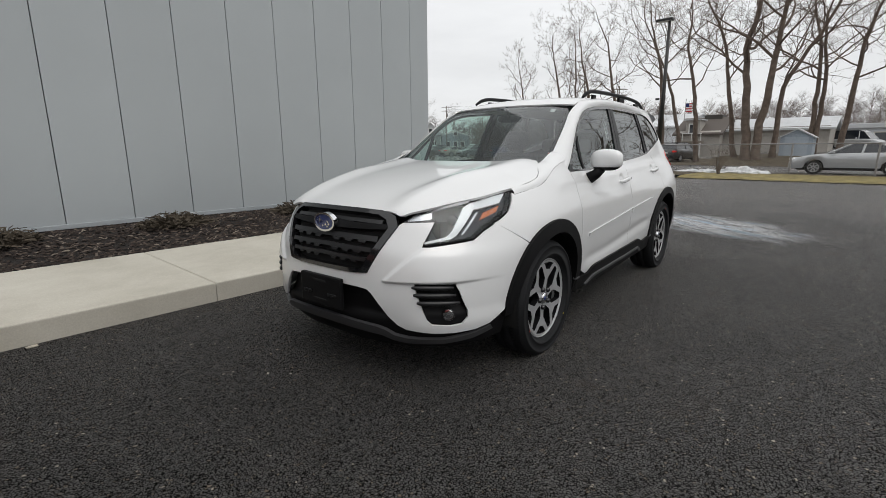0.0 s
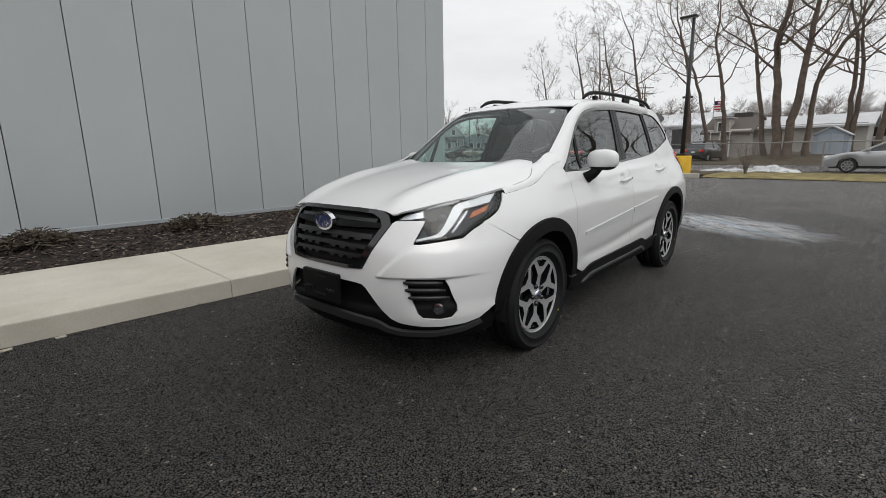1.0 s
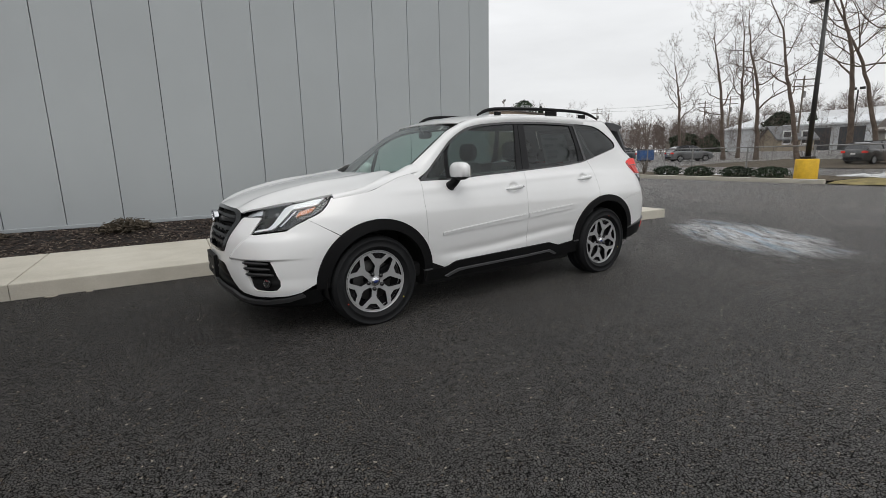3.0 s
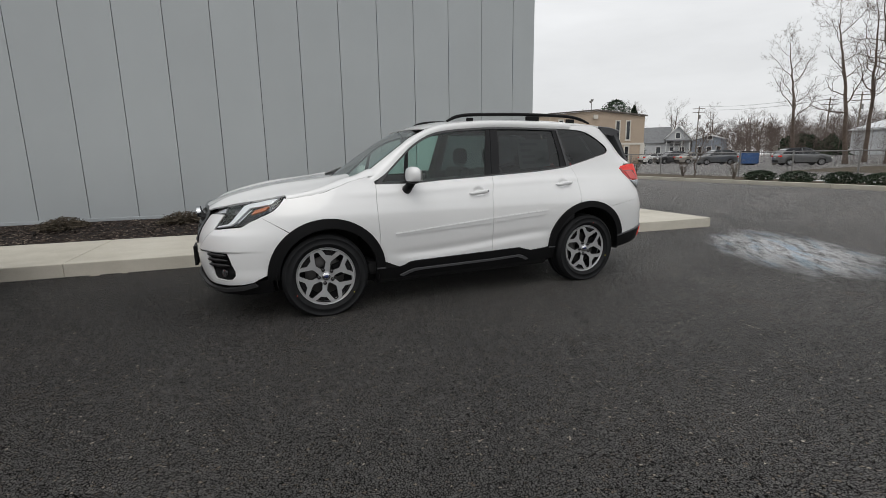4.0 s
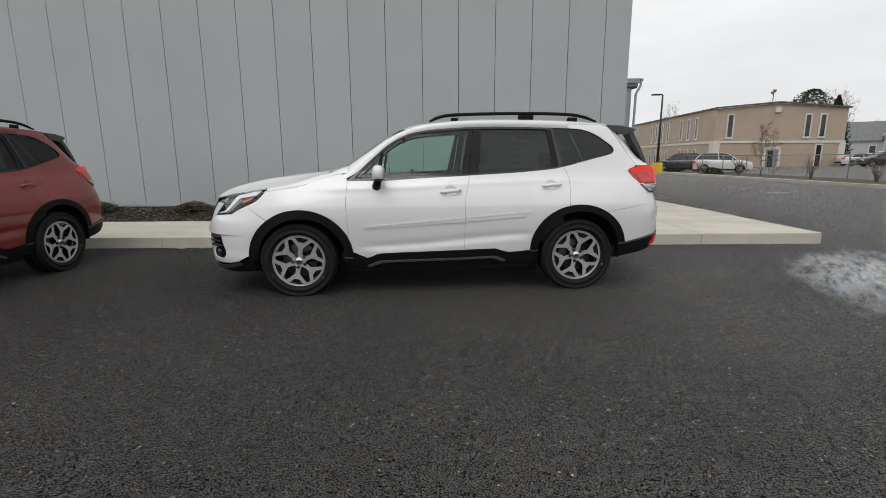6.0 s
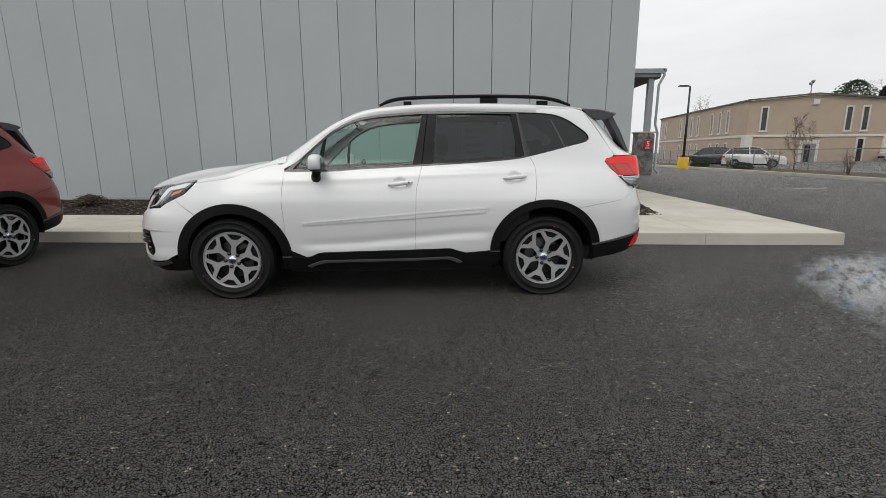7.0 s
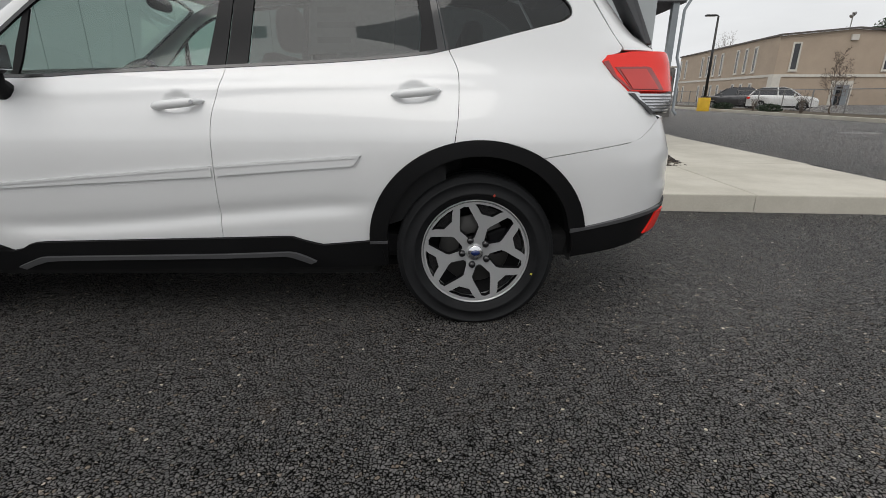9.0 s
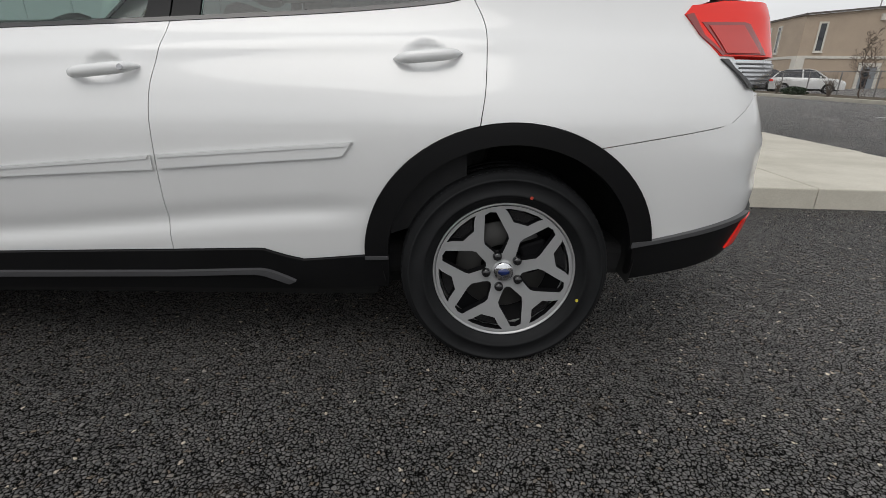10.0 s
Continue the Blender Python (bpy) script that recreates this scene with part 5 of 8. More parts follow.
    for bx, bz, s_ in ((0.033, 0.008, 0.024), (-0.012, -0.012, 0.013), (-0.030, 0.002, 0.011), (-0.040, -0.012, 0.011), (0.010, -0.020, 0.010), (-0.026, -0.022, 0.010)):
        star = [(bx + s_, bz), (bx + s_ * 0.2, bz + s_ * 0.15), (bx, bz + s_ * 0.8), (bx - s_ * 0.2, bz + s_ * 0.15), (bx - s_, bz), (bx - s_ * 0.2, bz - s_ * 0.15), (bx, bz - s_ * 0.8), (bx + s_ * 0.2, bz - s_ * 0.15)]
        skin("badge_mark", star, flat(-2.2985), CHROME, badge, 0.02, 0.0, 0.002)
    # bonnet
    hood = [(-2.203, 0.0), (-2.198, -0.2), (-2.181, -0.33), (-2.176, -0.44)] + bend([(-2.164, -0.464), (-2.10, -0.515), (-1.95, -0.603), (-1.78, -0.682), (-1.603, -0.735)], 4) + bend([(-1.55, -0.752), (-1.42, -0.763), (-1.35, -0.763), (-1.29, -0.747), (-1.24, -0.721), (-1.103, -0.651), (-1.05, -0.615)], 4) + bend([(-1.05, -0.56), (-1.09, -0.40), (-1.13, -0.2), (-1.15, 0.0)], 4)
    hood = hood + [(x, -y) for x, y in hood[-2:0:-1]]
    skin("bonnet", hood, lambda a, b: np.stack([a, b, hood_z(a, b)], -1), body, car, 0.03, 0.002, 0.014, label="painted bonnet with two raised creases")
    part("engine_bay", box(-2.05, -1.0, -0.6, 0.6, 0.45, 0.86), INNER, car)
    # windscreen, cowl, wipers
    edge = [(0.0, 1.075), (-0.3, 1.085), (-0.55, 1.105), (-0.652, 1.135), (-0.637, 1.2), (-0.609, 1.33), (-0.587, 1.41), (-0.56, 1.49), (-0.535, 1.520), (-0.40, 1.542), (-0.2, 1.553), (0.0, 1.557)]
    out_ = full(edge)
    sc = lambda d: (lambda a, b: np.stack([screen_x(a, b) - d, a, b + 0.7 * d], -1))
    inner_ = full([(y * 0.965, 1.34 + (z - 1.34) * (0.95 if z > 1.34 else 0.93)) for y, z in edge])
    skin("windscreen_frit", out_, sc(0.0), BLACK_GLOSS, car, 0.05, 0.002, 0.01, holes=[inner_], label="black windscreen border")
    skin("windscreen", inner_, sc(0.001), SCREEN_GLASS, car, 0.06, -0.002, 0.003, label="tinted windscreen glass")
    tag = [(-0.40, 1.53), (-0.44, 1.527), (-0.444, 1.500), (-0.404, 1.503)]
    skin("inspection_tag", tag, sc(-0.006), PAPER, car, 0.03, 0.0, 0.0, label="small white paper tag behind the glass")
    bm = bmesh.new()
    rows = [[(screen_x(y, 1.095) - 0.01 + dx, y, zz) for y in np.linspace(-0.64, 0.64, 24)] for dx, zz in ((0.03, 1.10), (-0.03, 1.085), (-0.10, 1.060))]
    ribbon("cowl", rows, BLACK_TRIM, car, "black plastic cowl")

    def wiper(y0, y1):
        bm = bmesh.new()
        pts = [(float(screen_x(y, 1.105)) - 0.025, y, 1.107 + 0.012 * math.sin(math.pi * k / 7)) for k, y in enumerate(np.linspace(y0, y1, 8))]
        add_tube(bm, pts, [0.007, 0.008, 0.010, 0.012, 0.010, 0.008, 0.007, 0.005], 6)
        part("wiper", bm, BLACK_TRIM, car)
    wiper(-0.42, 0.22), wiper(0.20, 0.60)

    # lamps, fog pockets, door mirrors
    def lamps(mm):
        hl = [ny(*p) for p in ((-0.452, 0.868), (-0.498, 0.905), (-0.617, 0.937), (-0.70, 0.968))] + [nx_(-1.73, 0.985), nx_(-1.618, 0.998), nx_(-1.645, 0.955), nx_(-1.70, 0.902), nx_(-1.775, 0.866), nx_(-1.81, 0.852), nx_(-1.875, 0.820)] + [ny(*p) for p in ((-0.735, 0.780), (-0.60, 0.757), (-0.571, 0.758), (-0.584, 0.872))]
        lamp = skin("headlamp", hl, lambda a, b: nose(a, b, -0.055), LAMP_GREY, car, 0.03, 0.002, 0.0, mirror=mm, label="slanted headlamp with a bright white light guide")
        ring_in = [(t_ + (-0.885 - t_) * 0.022, z_ + (0.875 - z_) * 0.04) for t_, z_ in hl]
        skin("lamp_bezel", hl, lambda a, b: nose(a, b, -0.004), BLACK_GLOSS, lamp, 0.02, 0.002, 0.05, holes=[ring_in], mirror=mm)
        guide = [(-1.092, 0.992), (-1.06, 0.944), (-0.928, 0.923), (-0.884, 0.919), (-0.809, 0.800), (-0.783, 0.784), (-0.623, 0.763), (-0.623, 0.773), (-0.745, 0.794), (-0.767, 0.814), (-0.812, 0.929), (-0.859, 0.952), (-0.982, 0.976)]
        skin("light_guide", guide, lambda a, b: nose(a, b, -0.012), LAMP_WHITE, lamp, 0.02, 0.0, 0.02, mirror=mm, label="white C-shaped light guide")
        strip = [(-0.474, 0.863), (-0.505, 0.893), (-0.62, 0.909), (-0.632, 0.880)]
        skin("turn_lens", strip, lambda a, b: nose(a, b, -0.014), LAMP_SILVER, lamp, 0.02, 0.0, 0.02, mirror=mm)
        upper = [(-0.515, 0.900), (-0.765, 0.954), (-0.86, 0.966), (-0.84, 0.952), (-0.80, 0.944), (-0.65, 0.918)]
        skin("lamp_brow", upper, lambda a, b: nose(a, b, -0.012), LAMP_BROW, lamp, 0.02, 0.0, 0.02, mirror=mm)
        amber = [(-0.931, 0.867), (-0.947, 0.901), (-1.054, 0.931), (-1.035, 0.900)]
        inner_bar = [(-0.905, 0.905), (-0.918, 0.905), (-0.85, 0.800), (-0.838, 0.803)]
        skin("reflector_bar", inner_bar, lambda a, b: nose(a, b, -0.016), LAMP_SILVER, lamp, 0.02, 0.0, 0.015, mirror=mm)
        skin("amber_marker", amber, lambda a, b: nose(a, b, -0.010), AMBER, lamp, 0.02, 0.0, 0.02, mirror=mm, label="amber side marker lens")
        for y_, z_, r_ in ((-0.645, 0.868, 0.032),):
            c = nose(np.array([ny(y_, z_)[0]]), np.array([z_]), -0.045)[0]
            bm = blob((r_, r_, r_), tuple(c), 2.0, 20, 12)
            part("projector", mirrored_bm(bm, mm), PROJECTOR, lamp, "round projector lens", True)
        skin("lamp_lens", ring_in, lambda a, b: nose(a, b, -0.004), LENS, lamp, 0.03, 0.0, 0.0, mirror=mm, label="clear outer lens")
        # fog pocket
        inner = [(t_ + (-0.96 - t_) * 0.03, z_ + (0.465 - z_) * 0.03) for t_, z_ in fog]
        pocket = skin("fog_pocket", fog, nose, BLACK_TRIM, car, 0.015, 0.001, 0.0, mirror=mm, push=lambda a, z: -0.040 + 0.030 * smooth01(0.47, 0.40, z), label="black fog lamp surround")
        for z_, y0, y1 in ((0.558, -0.553, -0.712), (0.520, -0.562, -0.722), (0.480, -0.578, -0.735)):
            bm = bmesh.new()
            ts = np.linspace(0, 1, 9)
            line = [nose(np.array([ny(y0 + (y1 - y0) * k, z_)[0]]), np.array([z_ - 0.004 * k]), 0.003)[0] for k in ts]
            add_tube(bm, line, [0.006, 0.0125, 0.0135, 0.0135, 0.0135, 0.0135, 0.013, 0.011, 0.006], 8)
            part("fog_fin", mirrored_bm(bm, mm), SLAT, pocket, smooth=True)
        c = nose(np.array([ny(-0.697, 0.417)[0]]), np.array([0.417]), 0.002)[0]
        d = Vector((-0.86, -0.5, 0)).normalized()
        turn = d.to_track_quat("-Y", "Z").to_matrix().to_4x4()
        for name_, prof_, m_ in (("fog_rim", [(0.030, 0.02), (0.033, 0.0), (0.029, -0.004), (0.027, 0.004)], BLACK_GLOSS), ("fog_lens", [(0.0268, 0.0), (0.015, -0.005), (0.0, -0.006)], LENS), ("fog_bowl", [(0.0262, -0.001), (0.018, -0.0035), (0.008, -0.0042), (0.0, -0.003)], CHROME)):
            bm = lathe(prof_, 24)
            bmesh.ops.transform(bm, matrix=Matrix.Translation(Vector(c)) @ turn, verts=bm.verts)
            part(name_, mirrored_bm(bm, mm), m_, pocket, smooth=True)
        # door mirror
        cap = part("door_mirror", mirrored_bm(blob((0.054, 0.110, 0.074), (-0.572, -0.905, 1.145), 2.8, 24, 16, (1.098, True)), mm), body, car, "door mirror with a painted cap", True)
        part("mirror_base", mirrored_bm(blob((0.052, 0.107, 0.070), (-0.572, -0.905, 1.143), 2.8, 24, 16, (1.100, False)), mm), BLACK_TRIM, cap, "black lower housing", True)
        bm = bmesh.new()
        add_tube(bm, [(-0.572, -0.87, 1.092), (-0.588, -0.845, 1.05), (-0.597, -0.80, 1.02)], [0.038, 0.035, 0.042], 10)
        part("mirror_arm", mirrored_bm(bm, mm), BLACK_TRIM, cap, "", True)
        bm = box(-0.521, -0.513, -0.978, -0.832, 1.098, 1.190, 0.002)
        part("mirror_glass", mirrored_bm(bm, mm), CHROME, cap)
    both(lamps)


build_car(pose(-0.0572, -0.0991, 0, 0, 0, 4.13), WHITE, "white pearl compact SUV with black cladding parked on asphalt")
build_car(pose(-5.30, -1.20, 0, 0, 0, 89.0), RED, "dark red compact SUV with black cladding backed up to the kerb")


# ---- planting bed by the wall ----
MULCH = varied("dark_bark_mulch", (0.016, 0.012, 0.010), 0.95, scale=6.0, spread=0.5, bump_scale=45.0, bump_strength=1.0, bump_distance=0.03)
CHIP = varied("bark_chip", (0.055, 0.040, 0.031), 0.95, scale=30.0, spread=0.6, bump_scale=200.0)
isle = node(CHIP, "NewGeometry")
wire(CHIP, mixed(CHIP, 0.75, bsdf(CHIP).inputs["Base Color"].links[0].from_socket, ramp(CHIP, isle.outputs["Random Per Island"], [(0.0, (0.008, 0.006, 0.006)), (0.6, (0.035, 0.024, 0.019)), (0.9, (0.11, 0.085, 0.068)), (1.0, (0.26, 0.22, 0.18))])), bsdf(CHIP).inputs["Base Color"])
DRY_TWIG = varied("dry_brown_twigs", (0.080, 0.064, 0.045), 0.9, scale=25.0, spread=0.5, bump_strength=0.0)
rng = random.Random(7)


def bed(name, x0, x1, y0, y1, z, seed, nx, ny, material, label):
    """A gently lumpy sheet of soil."""
    g = random.Random(seed)
    vs = [(x0 + (x1 - x0) * i / nx, y0 + (y1 - y0) * j / ny, z(x0 + (x1 - x0) * i / nx, y0 + (y1 - y0) * j / ny) + g.uniform(-0.012, 0.012)) for i in range(nx + 1) for j in range(ny + 1)]
    fs = [(i * (ny + 1) + j, (i + 1) * (ny + 1) + j, (i + 1) * (ny + 1) + j + 1, i * (ny + 1) + j + 1) for i in range(nx) for j in range(ny)]
    return tagged(link(name, mesh_of(name, vs, fs, True), material), label, "planting bed", kind="structure")


bed("planting_bed", -13.0, 4.14, 3.285, 5.06, lambda x, y: 0.138 + 0.11 * float(smooth01(3.3, 4.9, y)), 3, 170, 18, MULCH, "dark bark mulch bed along the wall")
vs, fs = [], []
for i in range(11000):
    x, y = rng.uniform(-9.0, 4.1), rng.uniform(3.30, 5.0)
    z = 0.141 + 0.11 * float(smooth01(3.3, 4.9, y)) + rng.uniform(0.0, 0.012)
    a, l, w, t = rng.uniform(0, math.pi), rng.uniform(0.015, 0.045), rng.uniform(0.006, 0.014), rng.uniform(-0.012, 0.012)
    c, s = math.cos(a), math.sin(a)
    k = len(vs)
    vs += [(x - l * c - w * s, y - l * s + w * c, z - t), (x - l * c + w * s, y - l * s - w * c, z - t + 0.004), (x + l * c + w * s, y + l * s - w * c, z + t + 0.004), (x + l * c - w * s, y + l * s + w * c, z + t), (x, y, z + 0.014)]
    fs += [(k, k + 1, k + 4), (k + 1, k + 2, k + 4), (k + 2, k + 3, k + 4), (k + 3, k, k + 4)]
tagged(link("bark_chips", mesh_of("bark_chips", vs, fs), CHIP), "loose dark bark chips on the planting bed", "mulch", kind="stuff")


def dry_shrub_mesh(seed, w=0.42, h=0.20, n=420):
    g = random.Random(seed)
    bm = bmesh.new()
    for i in range(n):
        a, r = g.uniform(0, 2 * math.pi), g.random() ** 0.6
        tip = Vector((w * r * math.cos(a), w * 0.75 * r * math.sin(a), h * (1 - 0.75 * r * r) * g.uniform(0.7, 1.1)))
        root = Vector((tip.x * 0.35, tip.y * 0.35, 0.0))
        mid = (root + tip) / 2 + Vector((g.uniform(-0.05, 0.05), g.uniform(-0.05, 0.05), 0.03))
        end = tip + Vector((g.uniform(-0.07, 0.07), g.uniform(-0.07, 0.07), g.uniform(-0.02, 0.03)))
        for p, q_, wd in ((root, mid, 0.005), (mid, tip, 0.006), (tip, end, 0.007)):
            side = (q_ - p).cross(Vector((g.uniform(-1, 1), g.uniform(-1, 1), 0.4))).normalized() * wd
            bm.faces.new([bm.verts.new(v) for v in (p - side, p + side, q_ + side * 0.8, q_ - side * 0.8)])
    me = bpy.data.meshes.new("dry_shrub")
    bm.to_mesh(me)
    bm.free()
    return me


for i, (x, w) in enumerate(((-1.55, 0.50), (-3.30, 0.46), (-5.1, 0.50), (-6.95, 0.46), (0.3, 0.45), (2.2, 0.45))):
    tagged(link("dry_shrub", dry_shrub_mesh(20 + i, w), DRY_TWIG, None, "", pose(x, 4.42, 0.215, 0, 0, 40 * i)), "low grey-brown dormant shrub in the mulch bed", "shrub", "shrubs along the wall")

# small litter by the kerb
LEAF_LITTER = varied("pale_litter", (0.42, 0.38, 0.32), 0.9, scale=60.0, spread=0.3)
for x, y, a, l in ((-2.50, 1.50, 20, 0.055), (-3.75, 1.40, 5, 0.05), (-3.45, 1.42, 10, 0.03)):
    bm = box(-l, l, -0.018, 0.018, 0.0, 0.008, 0.003)
    bmesh.ops.subdivide_edges(bm, edges=bm.edges, cuts=1)
    for v in bm.verts:
        v.co.z += 0.10 * v.co.x * v.co.x / l * 0.5 + rng.uniform(0, 0.003)
    ob = part("wood_chip", bm, LEAF_LITTER)
    ob.matrix_basis = pose(x, y, 0.002, 0, 0, a)
    tagged(ob, "pale splinter of wood on the asphalt", "litter")

# loose pale pebbles scattered over the asphalt
STONE = varied("pale_pebble", (0.30, 0.28, 0.25), 0.9, scale=80.0, spread=0.4)
vs, fs = [], []
for i in range(900):
    x, y = rng.uniform(-5.0, 6.0), rng.uniform(-5.5, 1.4)
    r = rng.uniform(0.0015, 0.0045) if rng.random() < 0.93 else rng.uniform(0.005, 0.009)
    k = len(vs)
    j = lambda: rng.uniform(0.6, 1.2)
    vs += [(x - r * j(), y, 0.001), (x, y - r * j(), 0.001), (x + r * j(), y, 0.001), (x, y + r * j(), 0.001), (x + r * 0.2, y, r * 1.1)]
    fs += [(k, k + 1, k + 4), (k + 1, k + 2, k + 4), (k + 2, k + 3, k + 4), (k + 3, k, k + 4)]
tagged(link("pebbles", mesh_of("pebbles", vs, fs), STONE), "pale pebbles scattered over the asphalt", "pebbles", kind="stuff")

# ---- canopy at the back corner of the building ----
STEEL_GREY = varied("painted_steel_grey", (0.30, 0.33, 0.35), 0.4, scale=2.0, spread=0.08, bump_strength=0.05)
STONE_BASE = varied("dark_ledge_stone", (0.19, 0.18, 0.172), 0.9, scale=12.0, spread=0.5, bump_scale=40.0, bump_strength=0.6, bump_distance=0.01, random=0.4)
PORCH = Matrix.Translation((-0.74, 4.163, -1.082)) @ Matrix.Scale(1.925, 4)
canopy = empty("canopy", PORCH, "grey steel entrance canopy on a stone-based column", "canopy")
part("canopy_roof", box(3.9, 6.16, 9.05, 14.5, 3.21, 3.36, 0.02), STEEL_GREY, canopy)
part("fascia", box(3.9, 6.22, 8.98, 9.05, 3.30, 3.43, 0.01), STEEL_GREY, canopy)
part("gutter", box(6.16, 6.28, 8.98, 14.5, 3.34, 3.43, 0.02), STEEL_GREY, canopy)
part("soffit", box(3.92, 6.14, 9.07, 14.4, 3.18, 3.21), mat("soffit_dark", (0.06, 0.06, 0.065), 0.7), canopy)
part("column", box(5.85, 6.00, 9.10, 9.26, 1.76, 3.19, 0.006), STEEL_GREY, canopy)
base = part("stone_core", box(5.64, 6.06, 9.0, 9.42, 0.56, 1.72), STONE_BASE, canopy)
stones = [bpy.data.meshes.new("ledge_stone") for _ in range(3)]
for k, me in enumerate(stones):
    bm = box(-0.5, 0.5, -0.5, 0.5, -0.5, 0.5)
    for v in bm.verts:
        v.co += Vector((rng.uniform(-0.03, 0.03), rng.uniform(-0.05, 0.05), rng.uniform(-0.08, 0.08)))
    bmesh.ops.bevel(bm, geom=bm.edges[:], offset=0.05, segments=1, affect="EDGES")
    bm.to_mesh(me)
    bm.free()
for row in range(15):
    z = 0.60 + 0.0765 * row
    x = 5.62
    while x < 6.06:
        w = min(rng.uniform(0.07, 0.16), 6.08 - x)
        if w > 0.03:
            link("ledge_stone", stones[rng.randrange(3)], STONE_BASE, base, "", pose(x + w / 2, 8.99, z) @ Matrix.Diagonal((w * 0.96, 0.045, 0.072, 1)))
            link("ledge_stone", stones[rng.randrange(3)], STONE_BASE, base, "", pose(6.07, 9.0 + (x - 5.62) + w / 2, z, 0, 0, 90) @ Matrix.Diagonal((w * 0.96, 0.045, 0.072, 1)))
        x += w
part("cap_stone", box(5.60, 6.10, 8.96, 9.46, 1.72, 1.76, 0.01), CONCRETE, canopy)
part("downspout", tube([(6.22, 9.02, 3.36), (6.22, 9.02, 3.24), (6.08, 8.98, 3.0), (6.06, 8.96, 1.95), (6.13, 8.93, 1.72), (6.13, 8.92, 0.72), (6.20, 8.86, 0.62)], 0.034, 10), STEEL_GREY, canopy, "bent grey downspout", True)
sign = empty("speed_sign", PORCH, "small red speed limit sign on the stone base", "sign")
part("plate", box(5.80, 6.00, 8.935, 8.955, 1.26, 1.52, 0.004), mat("sign_red", (0.42, 0.015, 0.015), 0.4), sign)
SIGN_WHITE = mat("sign_white", (0.8, 0.8, 0.8), 0.4)


def writing(text, size, m, material, parent, name="lettering"):
    cu = bpy.data.curves.new(name, "FONT")
    cu.body, cu.size, cu.extrude, cu.align_x = text, size, 0.002, "CENTER"
    ob = new(name, cu)
    dg = bpy.context.evaluated_depsgraph_get()
    me = bpy.data.meshes.new_from_object(ob.evaluated_get(dg))
    bpy.data.objects.remove(ob)
    me.materials.clear()
    return link(name, me, material, parent, "", m)


writing("5", 0.20, pose(5.90, 8.932, 1.36, 90, 0, 0), SIGN_WHITE, sign)
writing("MPH", 0.065, pose(5.90, 8.932, 1.29, 90, 0, 0), SIGN_WHITE, sign)

# ---- the far side of the drive: kerb, verge, fence ----
GRASS = varied("worn_winter_grass", (0.23, 0.19, 0.08), 0.95, scale=2.5, spread=0.45, bump_scale=40.0, bump_strength=0.8, bump_distance=0.03)
SOIL = varied("red_brown_leaf_litter", (0.075, 0.058, 0.036), 0.95, scale=3.0, spread=0.5, bump_scale=40.0, bump_strength=0.8, bump_distance=0.03)
SNOW = varied("old_snow", (0.60, 0.61, 0.62), 0.8, scale=8.0, spread=0.2, bump_scale=30.0, bump_strength=0.4, bump_distance=0.02)
far_kerb = empty("kerb", None, "pale concrete kerb along the far side of the drive", "kerb", kind="structure")
for k in range(36):
    y0 = -45 + 3.5 * k
    z0 = ground_z(18.8, y0 + 1.7)
    if y0 > 3.4:
        part("kerb_stone", box(18.62, 18.80, y0 + 0.006, y0 + 3.494, z0 - 0.1, z0 + 0.17, 0.02), CONCRETE, far_kerb)
bed("verge", 18.55, 22.45, -60.0, 3.9, lambda x, y: ground_z(x, y) + 0.03 + 0.07 * float(smooth01(18.6, 19.3, x)), 5, 24, 240, GRASS, "worn winter grass verge beside the drive")
bed("verge_bed", 18.80, 22.45, 3.9, 80.0, lambda x, y: ground_z(x, y) + 0.12, 6, 14, 260, SOIL, "leaf-strewn planting bed behind the kerb")
bed("fence_strip", 22.45, 23.4, -60.0, 80.0, lambda x, y: ground_z(x, y) + 0.10, 8, 6, 300, SOIL, "leaf litter along the fence foot")
bed("tree_strip", 34.5, 52.0, -40.0, 21.0, lambda x, y: ground_z(x, y) + 0.03, 9, 40, 90, SOIL, "leaf-covered ground under the bare trees")
vs, fs = [], []
for i in range(9000):
    x, y = rng.uniform(18.7, 22.4), rng.uniform(-14, 3.9)
    z = ground_z(x, y) + 0.03 + 0.07 * float(smooth01(18.6, 19.3, x))
    a, h = rng.uniform(0, 6.28), rng.uniform(0.03, 0.09)
    k = len(vs)
    vs += [(x - 0.008, y, z), (x + 0.008, y + 0.004, z), (x + 0.03 * math.cos(a), y + 0.03 * math.sin(a), z + h)]
    fs.append((k, k + 1, k + 2))
tagged(link("grass_blades", mesh_of("grass_blades", vs, fs), GRASS), "short worn winter grass", "grass", kind="stuff")


def lump(name, x, y, w, d, h, seed, material, label, category):
    g = random.Random(seed)
    bm = bmesh.new()
    bmesh.ops.create_icosphere(bm, subdivisions=4, radius=1.0)
    off = Vector((g.uniform(0, 50), g.uniform(0, 50), 0))
    for v in bm.verts:
        n = noise.fractal(v.co * 1.7 + off, 0.8, 2.0, 4)
        v.co = Vector((v.co.x * w * (1 + 0.4 * n), v.co.y * d * (1 + 0.4 * n), v.co.z * h * (1 + 0.7 * n)))
    ob = part(name, bm, material, None, "", True)
    ob.matrix_basis = pose(x, y, ground_z(x, y) + 0.08, 0, 0, g.uniform(0, 40))
    return tagged(ob, label, category)


